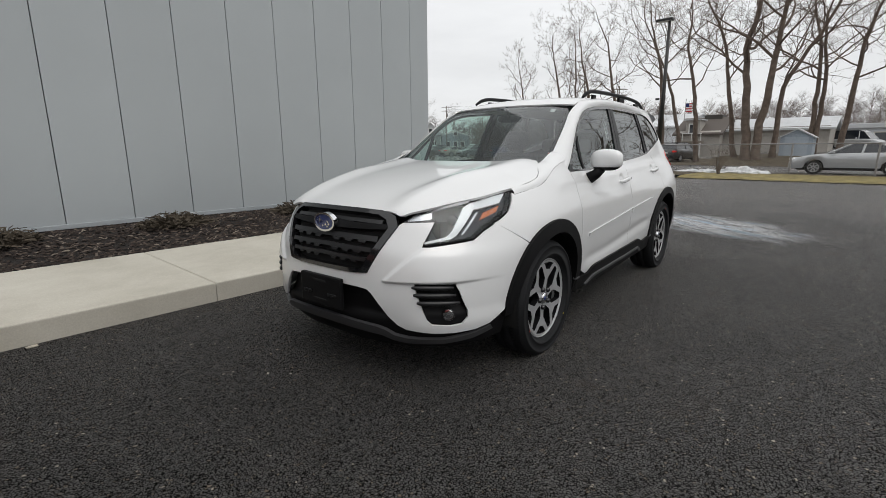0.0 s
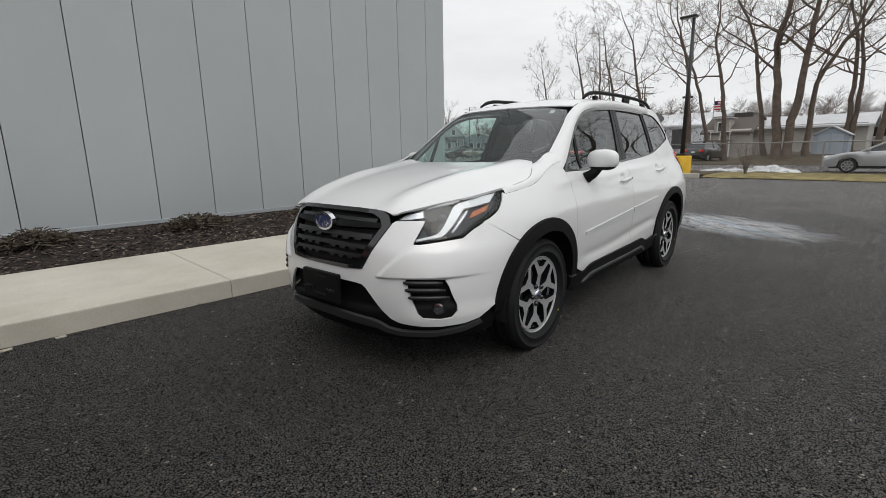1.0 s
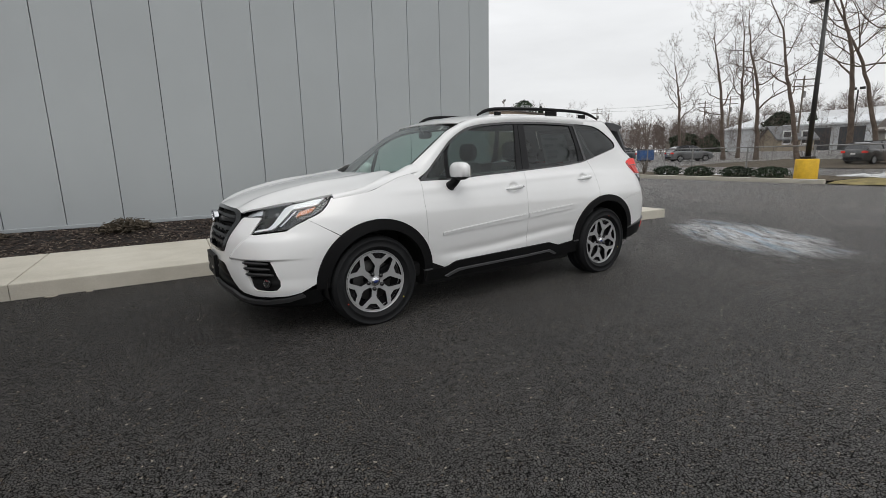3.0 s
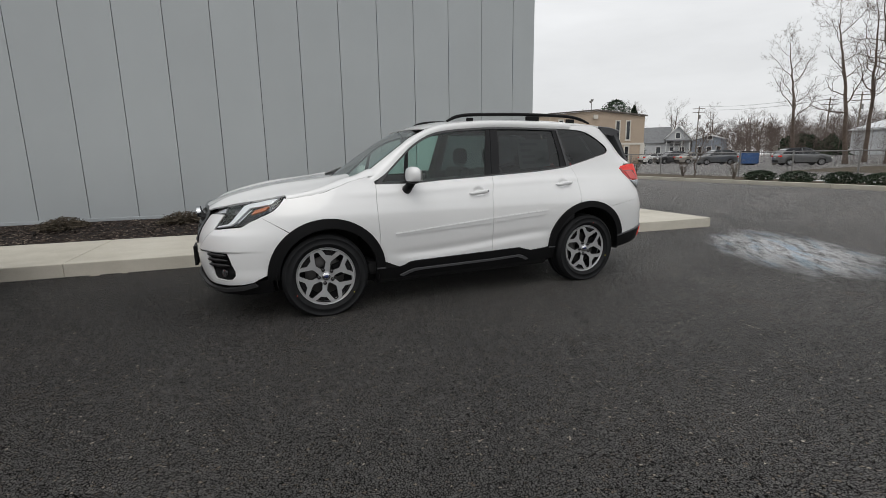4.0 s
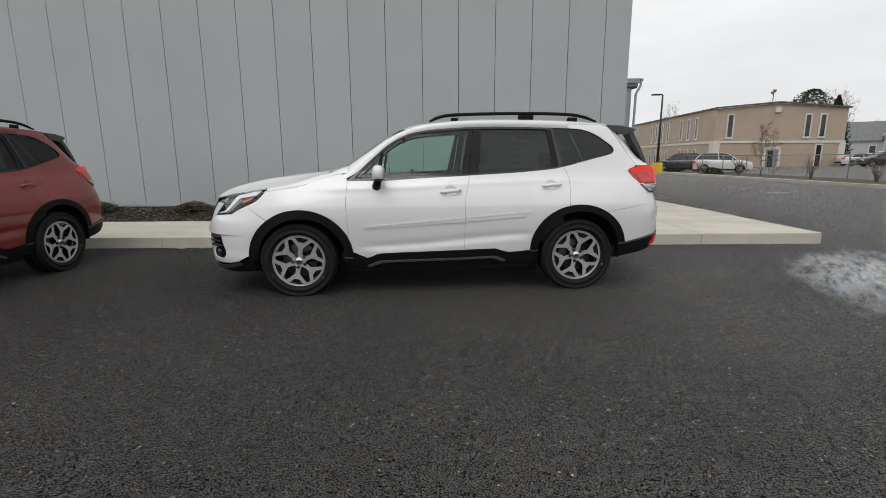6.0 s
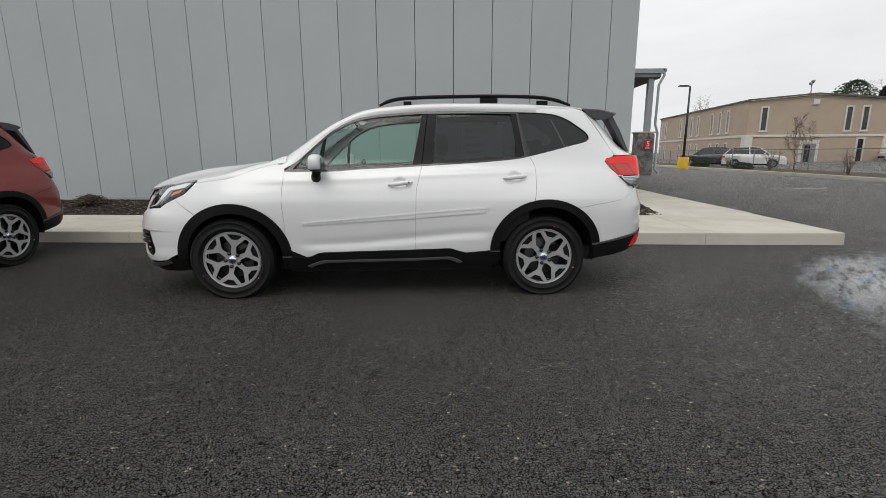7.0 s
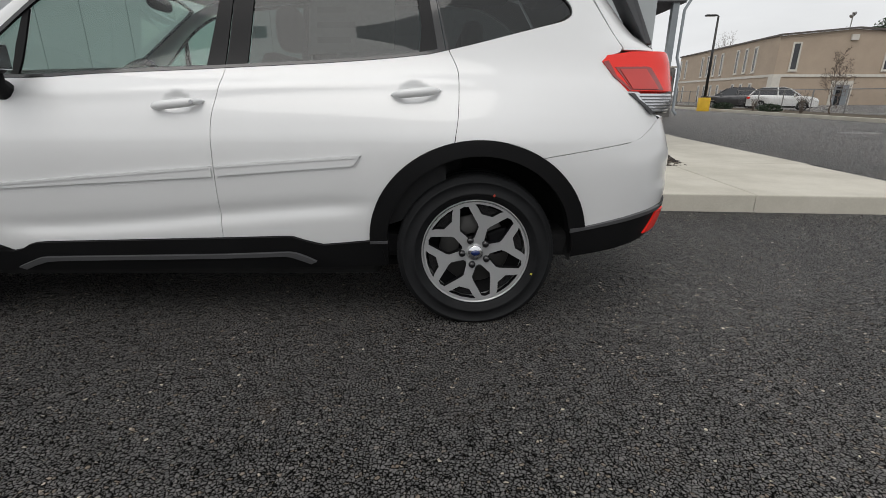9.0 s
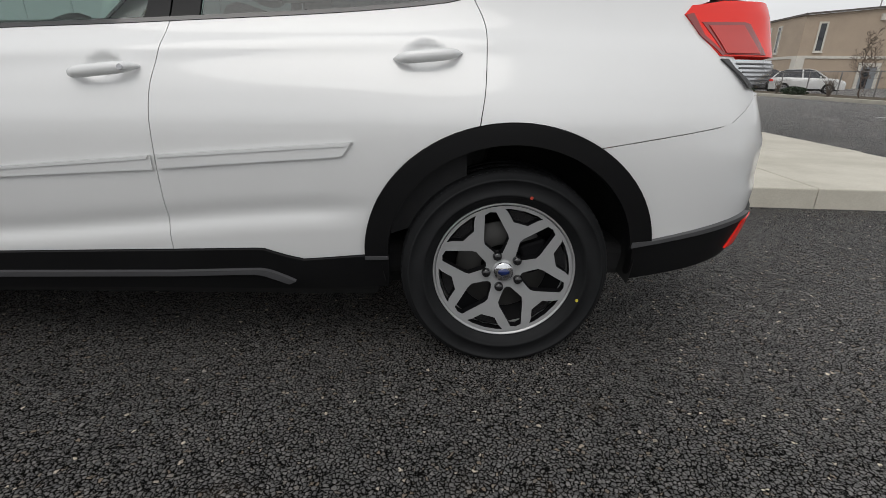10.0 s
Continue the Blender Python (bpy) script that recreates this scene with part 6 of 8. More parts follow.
for i, (x, y, w, d, h) in enumerate(((22.6, 4.3, 0.35, 0.75, 0.22), (22.7, 3.6, 0.3, 0.5, 0.28), (22.8, 2.35, 0.45, 0.85, 0.42), (22.6, 1.7, 0.35, 0.6, 0.25), (21.6, 7.9, 0.3, 0.5, 0.14), (21.5, 9.6, 0.3, 0.4, 0.12), (21.6, 12.3, 0.3, 0.6, 0.12))):
    lump("snow_patch", x, y, w, d, h * 0.6, 40 + i, SNOW, "melting heap of old white snow", "snow")

GALV = varied("weathered_galvanised", (0.24, 0.235, 0.23), 0.55, 0.4, scale=6.0, spread=0.25, bump_strength=0.05)
RUST = varied("rusty_brown_pipe", (0.12, 0.075, 0.055), 0.8, 0.2, scale=6.0, spread=0.4)
fence = empty("fence", None, "weathered chain-link fence with round posts", "fence")
FENCE_X = 22.72
fy = [-34.5 + 2.9 * i for i in range(38)]
post_me, rail_me = bpy.data.meshes.new("post"), bpy.data.meshes.new("rail")
for me, bm in ((post_me, tube([(0, 0, 0), (0, 0, 1.42), (0, 0, 1.45)], [0.038, 0.038, 0.02], 10)), (rail_me, tube([(0, -1.45, 0), (0, 1.45, 0)], 0.026, 8))):
    bm.to_mesh(me)
    bm.free()
for y in fy:
    z = ground_z(FENCE_X, y) + 0.05
    link("post", post_me, GALV if y < 8 else RUST, fence, "", pose(FENCE_X, y, z))
    link("rail", rail_me, GALV if y < 8 else RUST, fence, "", pose(FENCE_X, y + 1.45, ground_z(FENCE_X, y + 1.45) + 1.45))
vs, fs = [], []
for s in (-1, 1):
    y = -34.0
    while y < 74:
        z0, z1 = ground_z(FENCE_X, y) + 0.1, ground_z(FENCE_X, y) + 1.46
        h = z1 - z0
        k = len(vs)
        w = 0.0022
        vs += [(FENCE_X, y - w, z0), (FENCE_X, y + w, z0), (FENCE_X, y + s * h + w, z1), (FENCE_X, y + s * h - w, z1)]
        fs.append((k, k + 1, k + 2, k + 3))
        y += 0.085
tagged(link("mesh_wire", mesh_of("mesh_wire", vs, fs), GALV, fence), "chain-link wire", kind="stuff")


def bare_shrub(x, y, h, seed, n=26):
    g = random.Random(seed)
    bm = bmesh.new()
    for i in range(n):
        a = g.uniform(0, 6.28)
        lean = g.uniform(0.05, 0.55)
        pts = [Vector((0.05 * math.cos(a), 0.05 * math.sin(a), 0))]
        for k in range(1, 5):
            pts.append(Vector((lean * h * (k / 4) ** 1.3 * math.cos(a) + g.uniform(-0.03, 0.03), lean * h * (k / 4) ** 1.3 * math.sin(a) + g.uniform(-0.03, 0.03), h * k / 4 * g.uniform(0.85, 1.05))))
        add_tube(bm, pts, [0.010, 0.008, 0.006, 0.004, 0.002], 4, False)
        for k in (2, 3):
            for s in (-1, 1):
                d = Vector((g.uniform(-0.25, 0.25), g.uniform(-0.25, 0.25), g.uniform(0.1, 0.3))) * h * 0.6
                add_tube(bm, [pts[k], pts[k] + d * 0.6, pts[k] + d], [0.004, 0.003, 0.002], 3, False)
    ob = part("bare_shrub", bm, BARK_GREY)
    ob.matrix_basis = pose(x, y, ground_z(x, y) + 0.08)
    return tagged(ob, "leafless grey-brown shrub beside the fence", "shrub", "bare shrubs at the fence")


BARK_GREY = varied("grey_brown_twigs", (0.13, 0.105, 0.085), 0.95, scale=10.0, spread=0.3, bump_strength=0.0)
BARK = varied("furrowed_bark", (0.125, 0.095, 0.075), 0.95, scale=3.0, spread=0.35, bump_scale=22.0, bump_strength=0.9, bump_distance=0.04)
EVERGREEN = varied("dark_evergreen_leaves", (0.022, 0.040, 0.018), 0.8, scale=6.0, spread=0.5, bump_strength=0.0, random=0.2)
for i, (x, y, h) in enumerate(((20.9, 2.75, 1.35), (20.6, 20.5, 1.2), (21.0, 17.0, 1.0), (20.4, 26.5, 1.4), (20.2, 31.0, 0.9), (20.8, 13.5, 1.0))):
    bare_shrub(x, y, h, 60 + i)


def leafy(name, x, y, w, h, n, seed, leaf=0.05, label="", category="shrub", group="", z=None, cone=False):
    """A dense crown of small leaf blades round a few stems."""
    g = random.Random(seed)
    vs, fs = [], []
    for i in range(n):
        a, u = g.uniform(0, 6.28), g.random()
        r = (1 - u) ** 0.8 * g.uniform(0.55, 1.0) if cone else math.sqrt(max(0.0, 1 - (2 * u - 1) ** 2)) * g.uniform(0.7, 1.05)
        r *= 1 + 0.25 * math.sin(5 * a + 9 * u + seed)
        p = Vector((w * r * math.cos(a), w * r * math.sin(a), h * u))
        d1 = Vector((g.uniform(-1, 1), g.uniform(-1, 1), g.uniform(-0.4, 1))).normalized() * leaf * g.uniform(0.6, 1.4)
        d2 = d1.cross(Vector((g.uniform(-1, 1), g.uniform(-1, 1), g.uniform(-1, 1)))).normalized() * leaf * 0.45
        k = len(vs)
        vs += [p - d2, p + d1, p + d2, p - d1 * 0.6]
        fs.append((k, k + 1, k + 2, k + 3))
    zz = ground_z(x, y) + 0.05 if z is None else z
    top = empty(name, pose(x, y, zz), label, category, group)
    link("crown", mesh_of("crown", vs, fs), EVERGREEN, top)
    part("trunk", tube([(0, 0, -0.05), (0, 0, h * 0.8)], [0.04 * w + 0.02, 0.01], 6), BARK, top)
    return top


for i, (x, y) in enumerate(((20.2, 6.6), (20.3, 8.1), (20.2, 9.9), (20.3, 11.7), (20.3, 29.4), (20.2, 35.0))):
    leafy("evergreen_shrub", x, y, 0.62, 0.52, 1500, 80 + i, 0.06, "low dark green evergreen shrub behind the kerb", "shrub", "evergreen shrubs")

# ---- lamp posts on yellow bases ----
YELLOW = varied("yellow_painted_concrete", (0.62, 0.38, 0.02), 0.7, scale=4.0, spread=0.15, bump_scale=60.0)
POLE = varied("dark_bronze_pole", (0.022, 0.021, 0.020), 0.45, scale=4.0, spread=0.2, bump_strength=0.03)


def lamp_post(x, y, height, arm):
    post = empty("lamp_post", pose(x, y, ground_z(x, y)), "dark lamp post on a yellow concrete base", "lamp post", "lamp posts")
    part("base", lathe([(0.0, 0.92), (0.37, 0.92), (0.40, 0.89), (0.40, -0.1)], 28, "z"), YELLOW, post, "yellow concrete base", True)
    part("base_plate", box(-0.2, 0.2, -0.2, 0.2, 0.92, 1.02, 0.01), POLE, post)
    part("pole", tube([(0, 0, 0.95), (0, 0, height)], [0.10, 0.065], 12), POLE, post, "", True)
    head = part("head", box(-0.16, 0.16, -0.35, 0.35, height, height + 0.10, 0.02), POLE, post)
    head.matrix_basis = pose(arm[0], arm[1], 0, 0, 0, arm[2])
    part("arm", tube([(0, 0, height + 0.03), (arm[0], arm[1], height + 0.05)], 0.04, 8), POLE, post)
    part("lens", box(-0.12, 0.12, -0.28, 0.28, height - 0.012, height - 0.002), LAMP_WHITE, head)


lamp_post(19.75, 5.10, 6.85, (0.0, 0.20, 0))
lamp_post(17.85, 33.0, 6.15, (-0.45, 0.1, 90))

# painted dashes on the drive
LINE = varied("worn_white_line", (0.55, 0.55, 0.53), 0.85, scale=7.0, spread=0.3, bump_scale=80.0)
for x, y in ((12.6, 12.0), (15.5, 11.0)):
    bm = box(x - 0.65, x + 0.65, y - 0.08, y + 0.08, ground_z(x, y), ground_z(x, y) + 0.012)
    tagged(part("line_marking", bm, LINE), "worn white paint dash on the asphalt", "road marking", kind="structure")
for k in range(14):
    x0, y0 = 26.0, -9.0 + 3.0 * k
    vs = [(x0 + i * 0.5, y0 + d, ground_z(x0 + i * 0.5, y0) + 0.012) for i in range(12) for d in (-0.05, 0.05)]
    tagged(link("line_marking", mesh_of("line_marking", vs, [(2 * i, 2 * i + 2, 2 * i + 3, 2 * i + 1) for i in range(11)]), LINE), "worn white parking bay line", "road marking", kind="structure")


# ---- bare trees ----
def grow(bm, g, p, d, length, radius, level, depth):
    """One crooked limb of a bare tree with its branches, tapering to twigs."""
    n = (0, 6, 4, 3, 2)[level]
    pts, radii, dirs = [p.copy()], [radius], [d.copy()]
    for k in range(1, n + 1):
        d = (d + Vector((g.uniform(-1, 1), g.uniform(-1, 1), g.uniform(-0.7, 0.9))) * (0.36 + 0.06 * level) + Vector((0, 0, 0.09 if level < 3 else 0.03))).normalized()
        p = p + d * length / n
        pts.append(p.copy())
        dirs.append(d.copy())
        radii.append(max(0.0065, radius * (1 - 0.72 * k / n)))
    add_tube(bm, pts, radii, (0, 6, 4, 3, 3)[level], False)
    if level >= depth:
        return
    kids = (0, g.randint(5, 7), g.randint(4, 5), g.randint(2, 4))[level]
    turn = g.uniform(0, 6.28)
    for i in range(kids):
        t = 0.22 + 0.78 * (i + g.random()) / kids
        k = min(n - 1, int(t * n))
        start = pts[k].lerp(pts[k + 1], t * n - k)
        turn += 2.4 + g.uniform(-0.6, 0.6)
        side = dirs[k].orthogonal()
        side.rotate(Matrix.Rotation(turn, 3, dirs[k]))
        away = g.uniform(0.55, 1.0)
        nd = (dirs[k] * 0.75 + side * away + Vector((0, 0, 0.12))).normalized()
        grow(bm, g, start, nd, length * g.uniform(0.34, 0.56) * (1.15 - 0.45 * t), max(0.0065, radii[k] * g.uniform(0.42, 0.6)), level + 1, depth)


def bare_tree(x, y, height, girth, seed, lean=(0.0, 0.0), stems=1, bole=0.35, depth=4, label="tall leafless tree with grey-brown furrowed bark", group="bare trees", spine=None, reach=1.0):
    """A leafless tree; spine gives the sideways bend of its trunk at heights over its foot."""
    g = random.Random(seed)
    tree = empty("bare_tree", pose(x, y, ground_z(x, y) - 0.05), label, "tree", group)
    trunk, crown = bmesh.new(), bmesh.new()
    side = curve(*[(h, d) for d, h in spine]) if spine else None
    for s in range(stems):
        a = 2.1 * s + g.uniform(0, 1)
        off = Vector((math.cos(a), math.sin(a), 0)) * girth * 0.6 * (stems > 1)
        n = 18
        r0 = girth * (1.0 if s == 0 else g.uniform(0.65, 0.85))
        ph, sw = g.uniform(0, 6.28), g.uniform(0.10, 0.22)
        pts, radii = [], []
        for k in range(n + 1):
            f = k / n
            sway = math.sin(ph + f * 5.2) * sw - math.sin(ph) * sw
            p = off + Vector((lean[0] * f + off.x * 0.3 * f, lean[1] * f + off.y * 0.3 * f, f)) * height * 0.86 + Vector((sway * 0.6, sway * 1.8, 0)) * (0.35 if spine else 1.0)
            if spine:
                p.y += float(side(p.z))
            pts.append(p + Vector((g.uniform(-1, 1), g.uniform(-1, 1), 0)) * 0.07 * (k > 0))
            radii.append(max(0.02, r0 * (1.5 if k == 0 else 1.12 - 0.98 * f ** 1.1)))
        add_tube(trunk, pts, radii, 10, False)
        turn = g.uniform(0, 6.28)
        for k in range(n + 1):
            f = k / n
            if f < bole:
                continue
            for j in range(1 if k < n else 2):
                turn += 2.4 + g.uniform(-0.5, 0.5)
                rise = g.uniform(0.15, 0.85)
                d = Vector((math.cos(turn), math.sin(turn), rise)).normalized()
                grow(crown, g, pts[k], d, reach * height * g.uniform(0.20, 0.38) * (1.2 - 0.65 * f), max(0.016, radii[k] * g.uniform(0.38, 0.58)), 1, depth)
    part("trunk", trunk, BARK, tree, "", True)
    part("crown", crown, BARK, tree)
    return tree


# foot x, y, height, girth, where the branches begin, sideways bends
LOCUSTS = [
    (44.0, 12.5, 17.5, 0.21, 0.42, [(0, 0), (0.5, 5.2), (1.0, 8.9), (1.9, 12.2), (2.3, 15)]),
    (45.0, 11.1, 18.0, 0.17, 0.42, [(0, 0), (0.8, 4.7), (1.6, 7.6), (3.0, 10.7), (4.2, 13.1), (4.6, 16)]),
    (42.0, 9.0, 16.5, 0.20, 0.40, [(0, 0), (0.5, 4.4), (0.8, 6.9), (1.4, 9.9), (1.3, 12), (1.8, 15)]),
    (48.0, 17.8, 18.0, 0.20, 0.34, [(0, 0), (1.0, 5.5), (1.7, 8.2), (2.5, 12.0), (4.0, 15.2)]),
    (52.0, 23.5, 18.0, 0.21, 0.32, [(0, 0), (0.8, 8.0), (1.7, 11.8), (2.2, 16.0)]),
    (54.0, 26.5, 18.0, 0.18, 0.32, [(0, 0), (0.2, 8.4), (0.3, 12.2), (1.0, 16.3)]),
    (52.0, 27.0, 17.5, 0.20, 0.30, [(0, 0), (0.9, 7.5), (1.8, 12.0), (2.4, 15.9)]),
    (56.0, 35.0, 15.5, 0.19, 0.28, [(0, 0), (1.0, 8.0), (1.8, 12.8)]),
    (38.0, 5.40, 17.0, 0.17, 0.36, [(0, 0), (0.6, 4.0), (1.2, 7.7), (2.0, 9.8), (2.9, 11.5), (3.6, 15)]),
    (37.0, 4.45, 18.0, 0.29, 0.34, [(0, 0), (0.3, 3.9), (0.7, 7.9), (0.3, 10.6), (0.6, 15)]),
    (37.0, 3.90, 18.0, 0.27, 0.34, [(0, 0), (0.0, 2.2), (-0.2, 3.9), (-0.4, 7.2), (-0.5, 10.2), (-0.9, 15)]),
    (38.0, 3.00, 17.0, 0.18, 0.30, [(0, 0), (0.0, 3.0), (-0.1, 4.9), (-0.9, 6.8), (-2.2, 9.3), (-3.4, 13)]),
    (45.0, 1.50, 17.5, 0.19, 0.38, [(0, 0), (0.0, 5.4), (0.1, 8.0), (0.8, 11.6), (1.2, 15)]),
    (45.0, 1.20, 17.5, 0.18, 0.38, [(0, 0), (-0.2, 5.0), (-0.1, 6.8), (0.4, 10.2), (0.1, 12.0), (0.4, 15)]),
    (44.0, -0.45, 17.0, 0.21, 0.36, [(0, 0), (-0.2, 4.0), (-0.3, 5.8), (-0.4, 8.3), (-1.0, 10.8), (-1.8, 14)]),
]
for i, (x, y, h, r, bole, spine) in enumerate(LOCUSTS):
    bare_tree(x, y, h, r, 300 + i, bole=bole, spine=spine, reach=0.95 if y > 15 else 1.15)
TREES = [
    (47.0, -5.5, 16, 0.27, 0, 0, 1), (33.0, -9.5, 18, 0.26, 0, 0.05, 1), (31.0, -14.0, 17, 0.26, 0, 0, 1), (28.0, -18.5, 18, 0.28, 0, 0.04, 1), (23.5, -22.0, 17, 0.26, 0, 0, 1), (48.0, -11.0, 17, 0.26, 0, 0.05, 1), (46.0, -17.0, 18, 0.28, 0, -0.04, 1), (44.0, -24.0, 17, 0.28, 0.05, 0.02, 1), (41.0, -32.0, 18, 0.30, 0, -0.05, 1), (38.0, -40.0, 17, 0.28, 0, 0.06, 1), (33.0, -47.0, 18, 0.30, 0, 0.0, 1), (26.0, -52.0, 17, 0.28, 0, 0.0, 1),
]
for i, (x, y, h, r, lx, ly, st) in enumerate(TREES):
    bare_tree(x, y, h, r, 100 + i, (lx, ly), st)
for i, (x, y, h) in enumerate(((33.0, 41.5, 4.0), (21.3, 16.3, 3.2), (21.1, 25.3, 3.4))):
    bare_tree(x, y, h, 0.034, 140 + i, (0, 0), 1, 0.3, 3, "young leafless tree beside the fence", "young trees")
for i, (x, y, h, r) in enumerate(((86, 118, 15, 0.25), (98, 112, 17, 0.3), (108, 106, 17, 0.3), (116, 100, 15, 0.3), (62, 122, 15, 0.3), (122, 90, 13, 0.3), (36, 124, 14, 0.3), (104, 118, 18, 0.3), (126, 96, 14, 0.3), (92, 114, 16, 0.3))):
    bare_tree(x, y, h, r, 160 + i, (0, 0), 2, 0.25, 3, "distant leafless tree behind the houses", "distant trees")

# far woods and undergrowth as one mass each
WOODS = varied("far_twig_mass", (0.13, 0.102, 0.088), 0.95, scale=1.0, spread=0.3, bump_strength=0.0)


def thicket(name, spots, h0, h1, twigs, seed, label, width=0.02):
    g = random.Random(seed)
    vs, fs = [], []

    def blade(p, q_, w):
        side = (q_ - p).cross(Vector((0.7, 0.7, 0.05))).normalized() * w
        if side.length < 1e-6:
            return
        k = len(vs)
        vs.extend([p - side, p + side, q_ + side * 0.5, q_ - side * 0.5])
        fs.append((k, k + 1, k + 2, k + 3))
    for x, y in spots:
        h = g.uniform(h0, h1)
        z = ground_z(x, y)
        root = Vector((x, y, z))
        tip = root + Vector((g.uniform(-0.08, 0.08), g.uniform(-0.08, 0.08), 1)) * h
        blade(root, tip, width * h * 0.22)
        for i in range(twigs):
            t = g.uniform(0.15, 1.0)
            p = root.lerp(tip, t)
            d = Vector((g.uniform(-1, 1), g.uniform(-1, 1), g.uniform(0.2, 1.1))).normalized()
            e_ = p + d * h * 0.30 * (1.15 - t) ** 0.6
            blade(p, e_, width * h * 0.11)
            for j in range(5):
                m_ = p.lerp(e_, g.uniform(0.4, 1.0))
                blade(m_, m_ + (d + Vector((g.uniform(-1, 1), g.uniform(-1, 1), g.uniform(-0.2, 0.8)))).normalized() * h * 0.13, width * h * 0.06)
    tagged(link(name, mesh_of(name, vs, fs), WOODS), label, "woods", kind="stuff")


g_ = random.Random(11)
thicket("far_woods", [(g_.uniform(92, 125), y + g_.uniform(-1, 1)) for y in np.arange(-45, 95, 0.62)] + [(g_.uniform(100, 130), y) for y in np.arange(-45, 95, 0.9)], 5.5, 9.0, 60, 12, "brown leafless woods in the distance")
thicket("undergrowth", [(g_.uniform(50, 57), y + g_.uniform(-0.5, 0.5)) for y in np.arange(14.5, 40, 0.32)] + [(g_.uniform(60, 80), y + g_.uniform(-0.6, 0.6)) for y in np.arange(26, 60, 0.35)], 2.6, 5.2, 20, 13, "brown leafless undergrowth behind the car park", 0.012)
for i, (x, y, w, h) in enumerate(((66.0, 79.5, 3.4, 12.6), (69.5, 78.0, 3.0, 11.4), (60.5, 70.2, 2.2, 8.6), (62, 38.5, 1.8, 2.6), (64, 36.0, 2.0, 2.4), (68, 41.0, 2.0, 2.6), (72, 31.0, 1.8, 5.2), (74.0, 28.0, 1.6, 5.0))):
    leafy("evergreen_tree", x, y, w, h, 5200, 200 + i, 0.26, "dark green conifer beyond the car park", "tree", "conifers", cone=i % 3 != 0)


# ---- buildings beyond ----
WIN_DARK = mat("dark_window_pane", (0.018, 0.021, 0.026), 0.06, coat=0.5)
TRIM_WHITE = varied("cream_trim", (0.62, 0.59, 0.53), 0.7, scale=3.0, spread=0.06, bump_strength=0.05)


def wall_window(house, m, w, h, frame=0.10, depth=0.06, sill=True, material=None):
    """A window in its frame at pose m: x along the wall, z up, facing -y."""
    win = new("window")
    win.parent = house
    win.matrix_basis = m
    bm = bmesh.new()
    for x0, x1, z0, z1 in ((-w / 2 - frame, -w / 2, -frame, h + frame), (w / 2, w / 2 + frame, -frame, h + frame), (-w / 2, w / 2, h, h + frame), (-w / 2, w / 2, -frame, 0)):
        add_box(bm, x0, x1, -depth, 0.02, z0, z1)
    part("frame", bm, material or TRIM_WHITE, win)
    part("pane", box(-w / 2, w / 2, -0.015, 0.01, 0, h), WIN_DARK, win)
    if sill:
        part("sill", box(-w / 2 - frame * 1.3, w / 2 + frame * 1.3, -depth - 0.05, 0.0, -frame - 0.05, -frame), material or TRIM_WHITE, win)
    return win


STUCCO = varied("tan_stucco", (0.43, 0.345, 0.265), 0.9, scale=0.8, spread=0.06, bump_scale=30.0, bump_strength=0.2, bump_distance=0.01)
PARAPET = mat("dark_brown_coping", (0.10, 0.085, 0.075), 0.6)
tan = empty("office_building", pose(0, 0, -0.85), "tan two-storey stucco office building with narrow windows", "building")
OUT = [(33.2, 51.8), (48.6, 51.3), (51.4, 82.2), (36.0, 82.8)]
part("wall", prism(OUT, -0.2, 7.7), STUCCO, tan)
bm = bmesh.new()
ends = [[bm.verts.new(q) for q in ((33.2, y0, 7.7), (48.6, y0 - 0.45, 7.7), (40.4, y0 - 0.22, 8.32))] for y0 in (51.78, 82.0)]
for v in ends[1]:
    v.co.x += 2.7
bm.faces.new(ends[0]), bm.faces.new(ends[1][::-1])
for i in range(3):
    bm.faces.new((ends[0][i], ends[1][i], ends[1][(i + 1) % 3], ends[0][(i + 1) % 3]))
bmesh.ops.recalc_face_normals(bm, faces=bm.faces)
part("gable", bm, STUCCO, tan)
for xa, za, xb, zb in ((33.0, 7.70, 40.4, 8.33), (40.4, 8.33, 48.8, 7.70)):
    bm = box(0, 1, -0.15, 0.15, 0.0, 0.17)
    for v in bm.verts:
        f = v.co.x
        v.co = Vector((xa + (xb - xa) * f, 51.62 - 0.0305 * (xa + (xb - xa) * f - 33.2) + v.co.y, za + (zb - za) * f + v.co.z))
    part("coping", bm, PARAPET, tan)
part("parapet", prism([(33.05, 51.85), (33.35, 51.85), (36.15, 82.9), (35.85, 83.0)], 7.7, 7.87), PARAPET, tan)
part("parapet", prism([(48.45, 51.4), (48.75, 51.4), (51.55, 82.3), (51.25, 82.3)], 7.7, 7.87), PARAPET, tan)
part("belt_course", prism([(33.12, 51.7), (48.68, 51.2), (51.5, 82.3), (35.93, 82.9)], 3.72, 3.98), TRIM_WHITE, tan)
part("corner_quoin", prism([(33.08, 51.66), (33.9, 51.64), (33.9, 52.6), (33.16, 52.6)], 0.2, 3.72), TRIM_WHITE, tan)
part("corner_quoin", prism([(48.0, 51.18), (48.72, 51.16), (48.8, 52.1), (48.0, 52.1)], 0.2, 3.72), TRIM_WHITE, tan)


def front_at(x, z):
    return pose(x, 51.8 - (x - 33.2) * 0.0325 - 0.02, z, 0, 0, -1.86)


def side_at(y, z):
    return pose(33.2 + (y - 51.8) * 0.0903 - 0.02, y, z, 0, 0, -95.16 + 0.0)


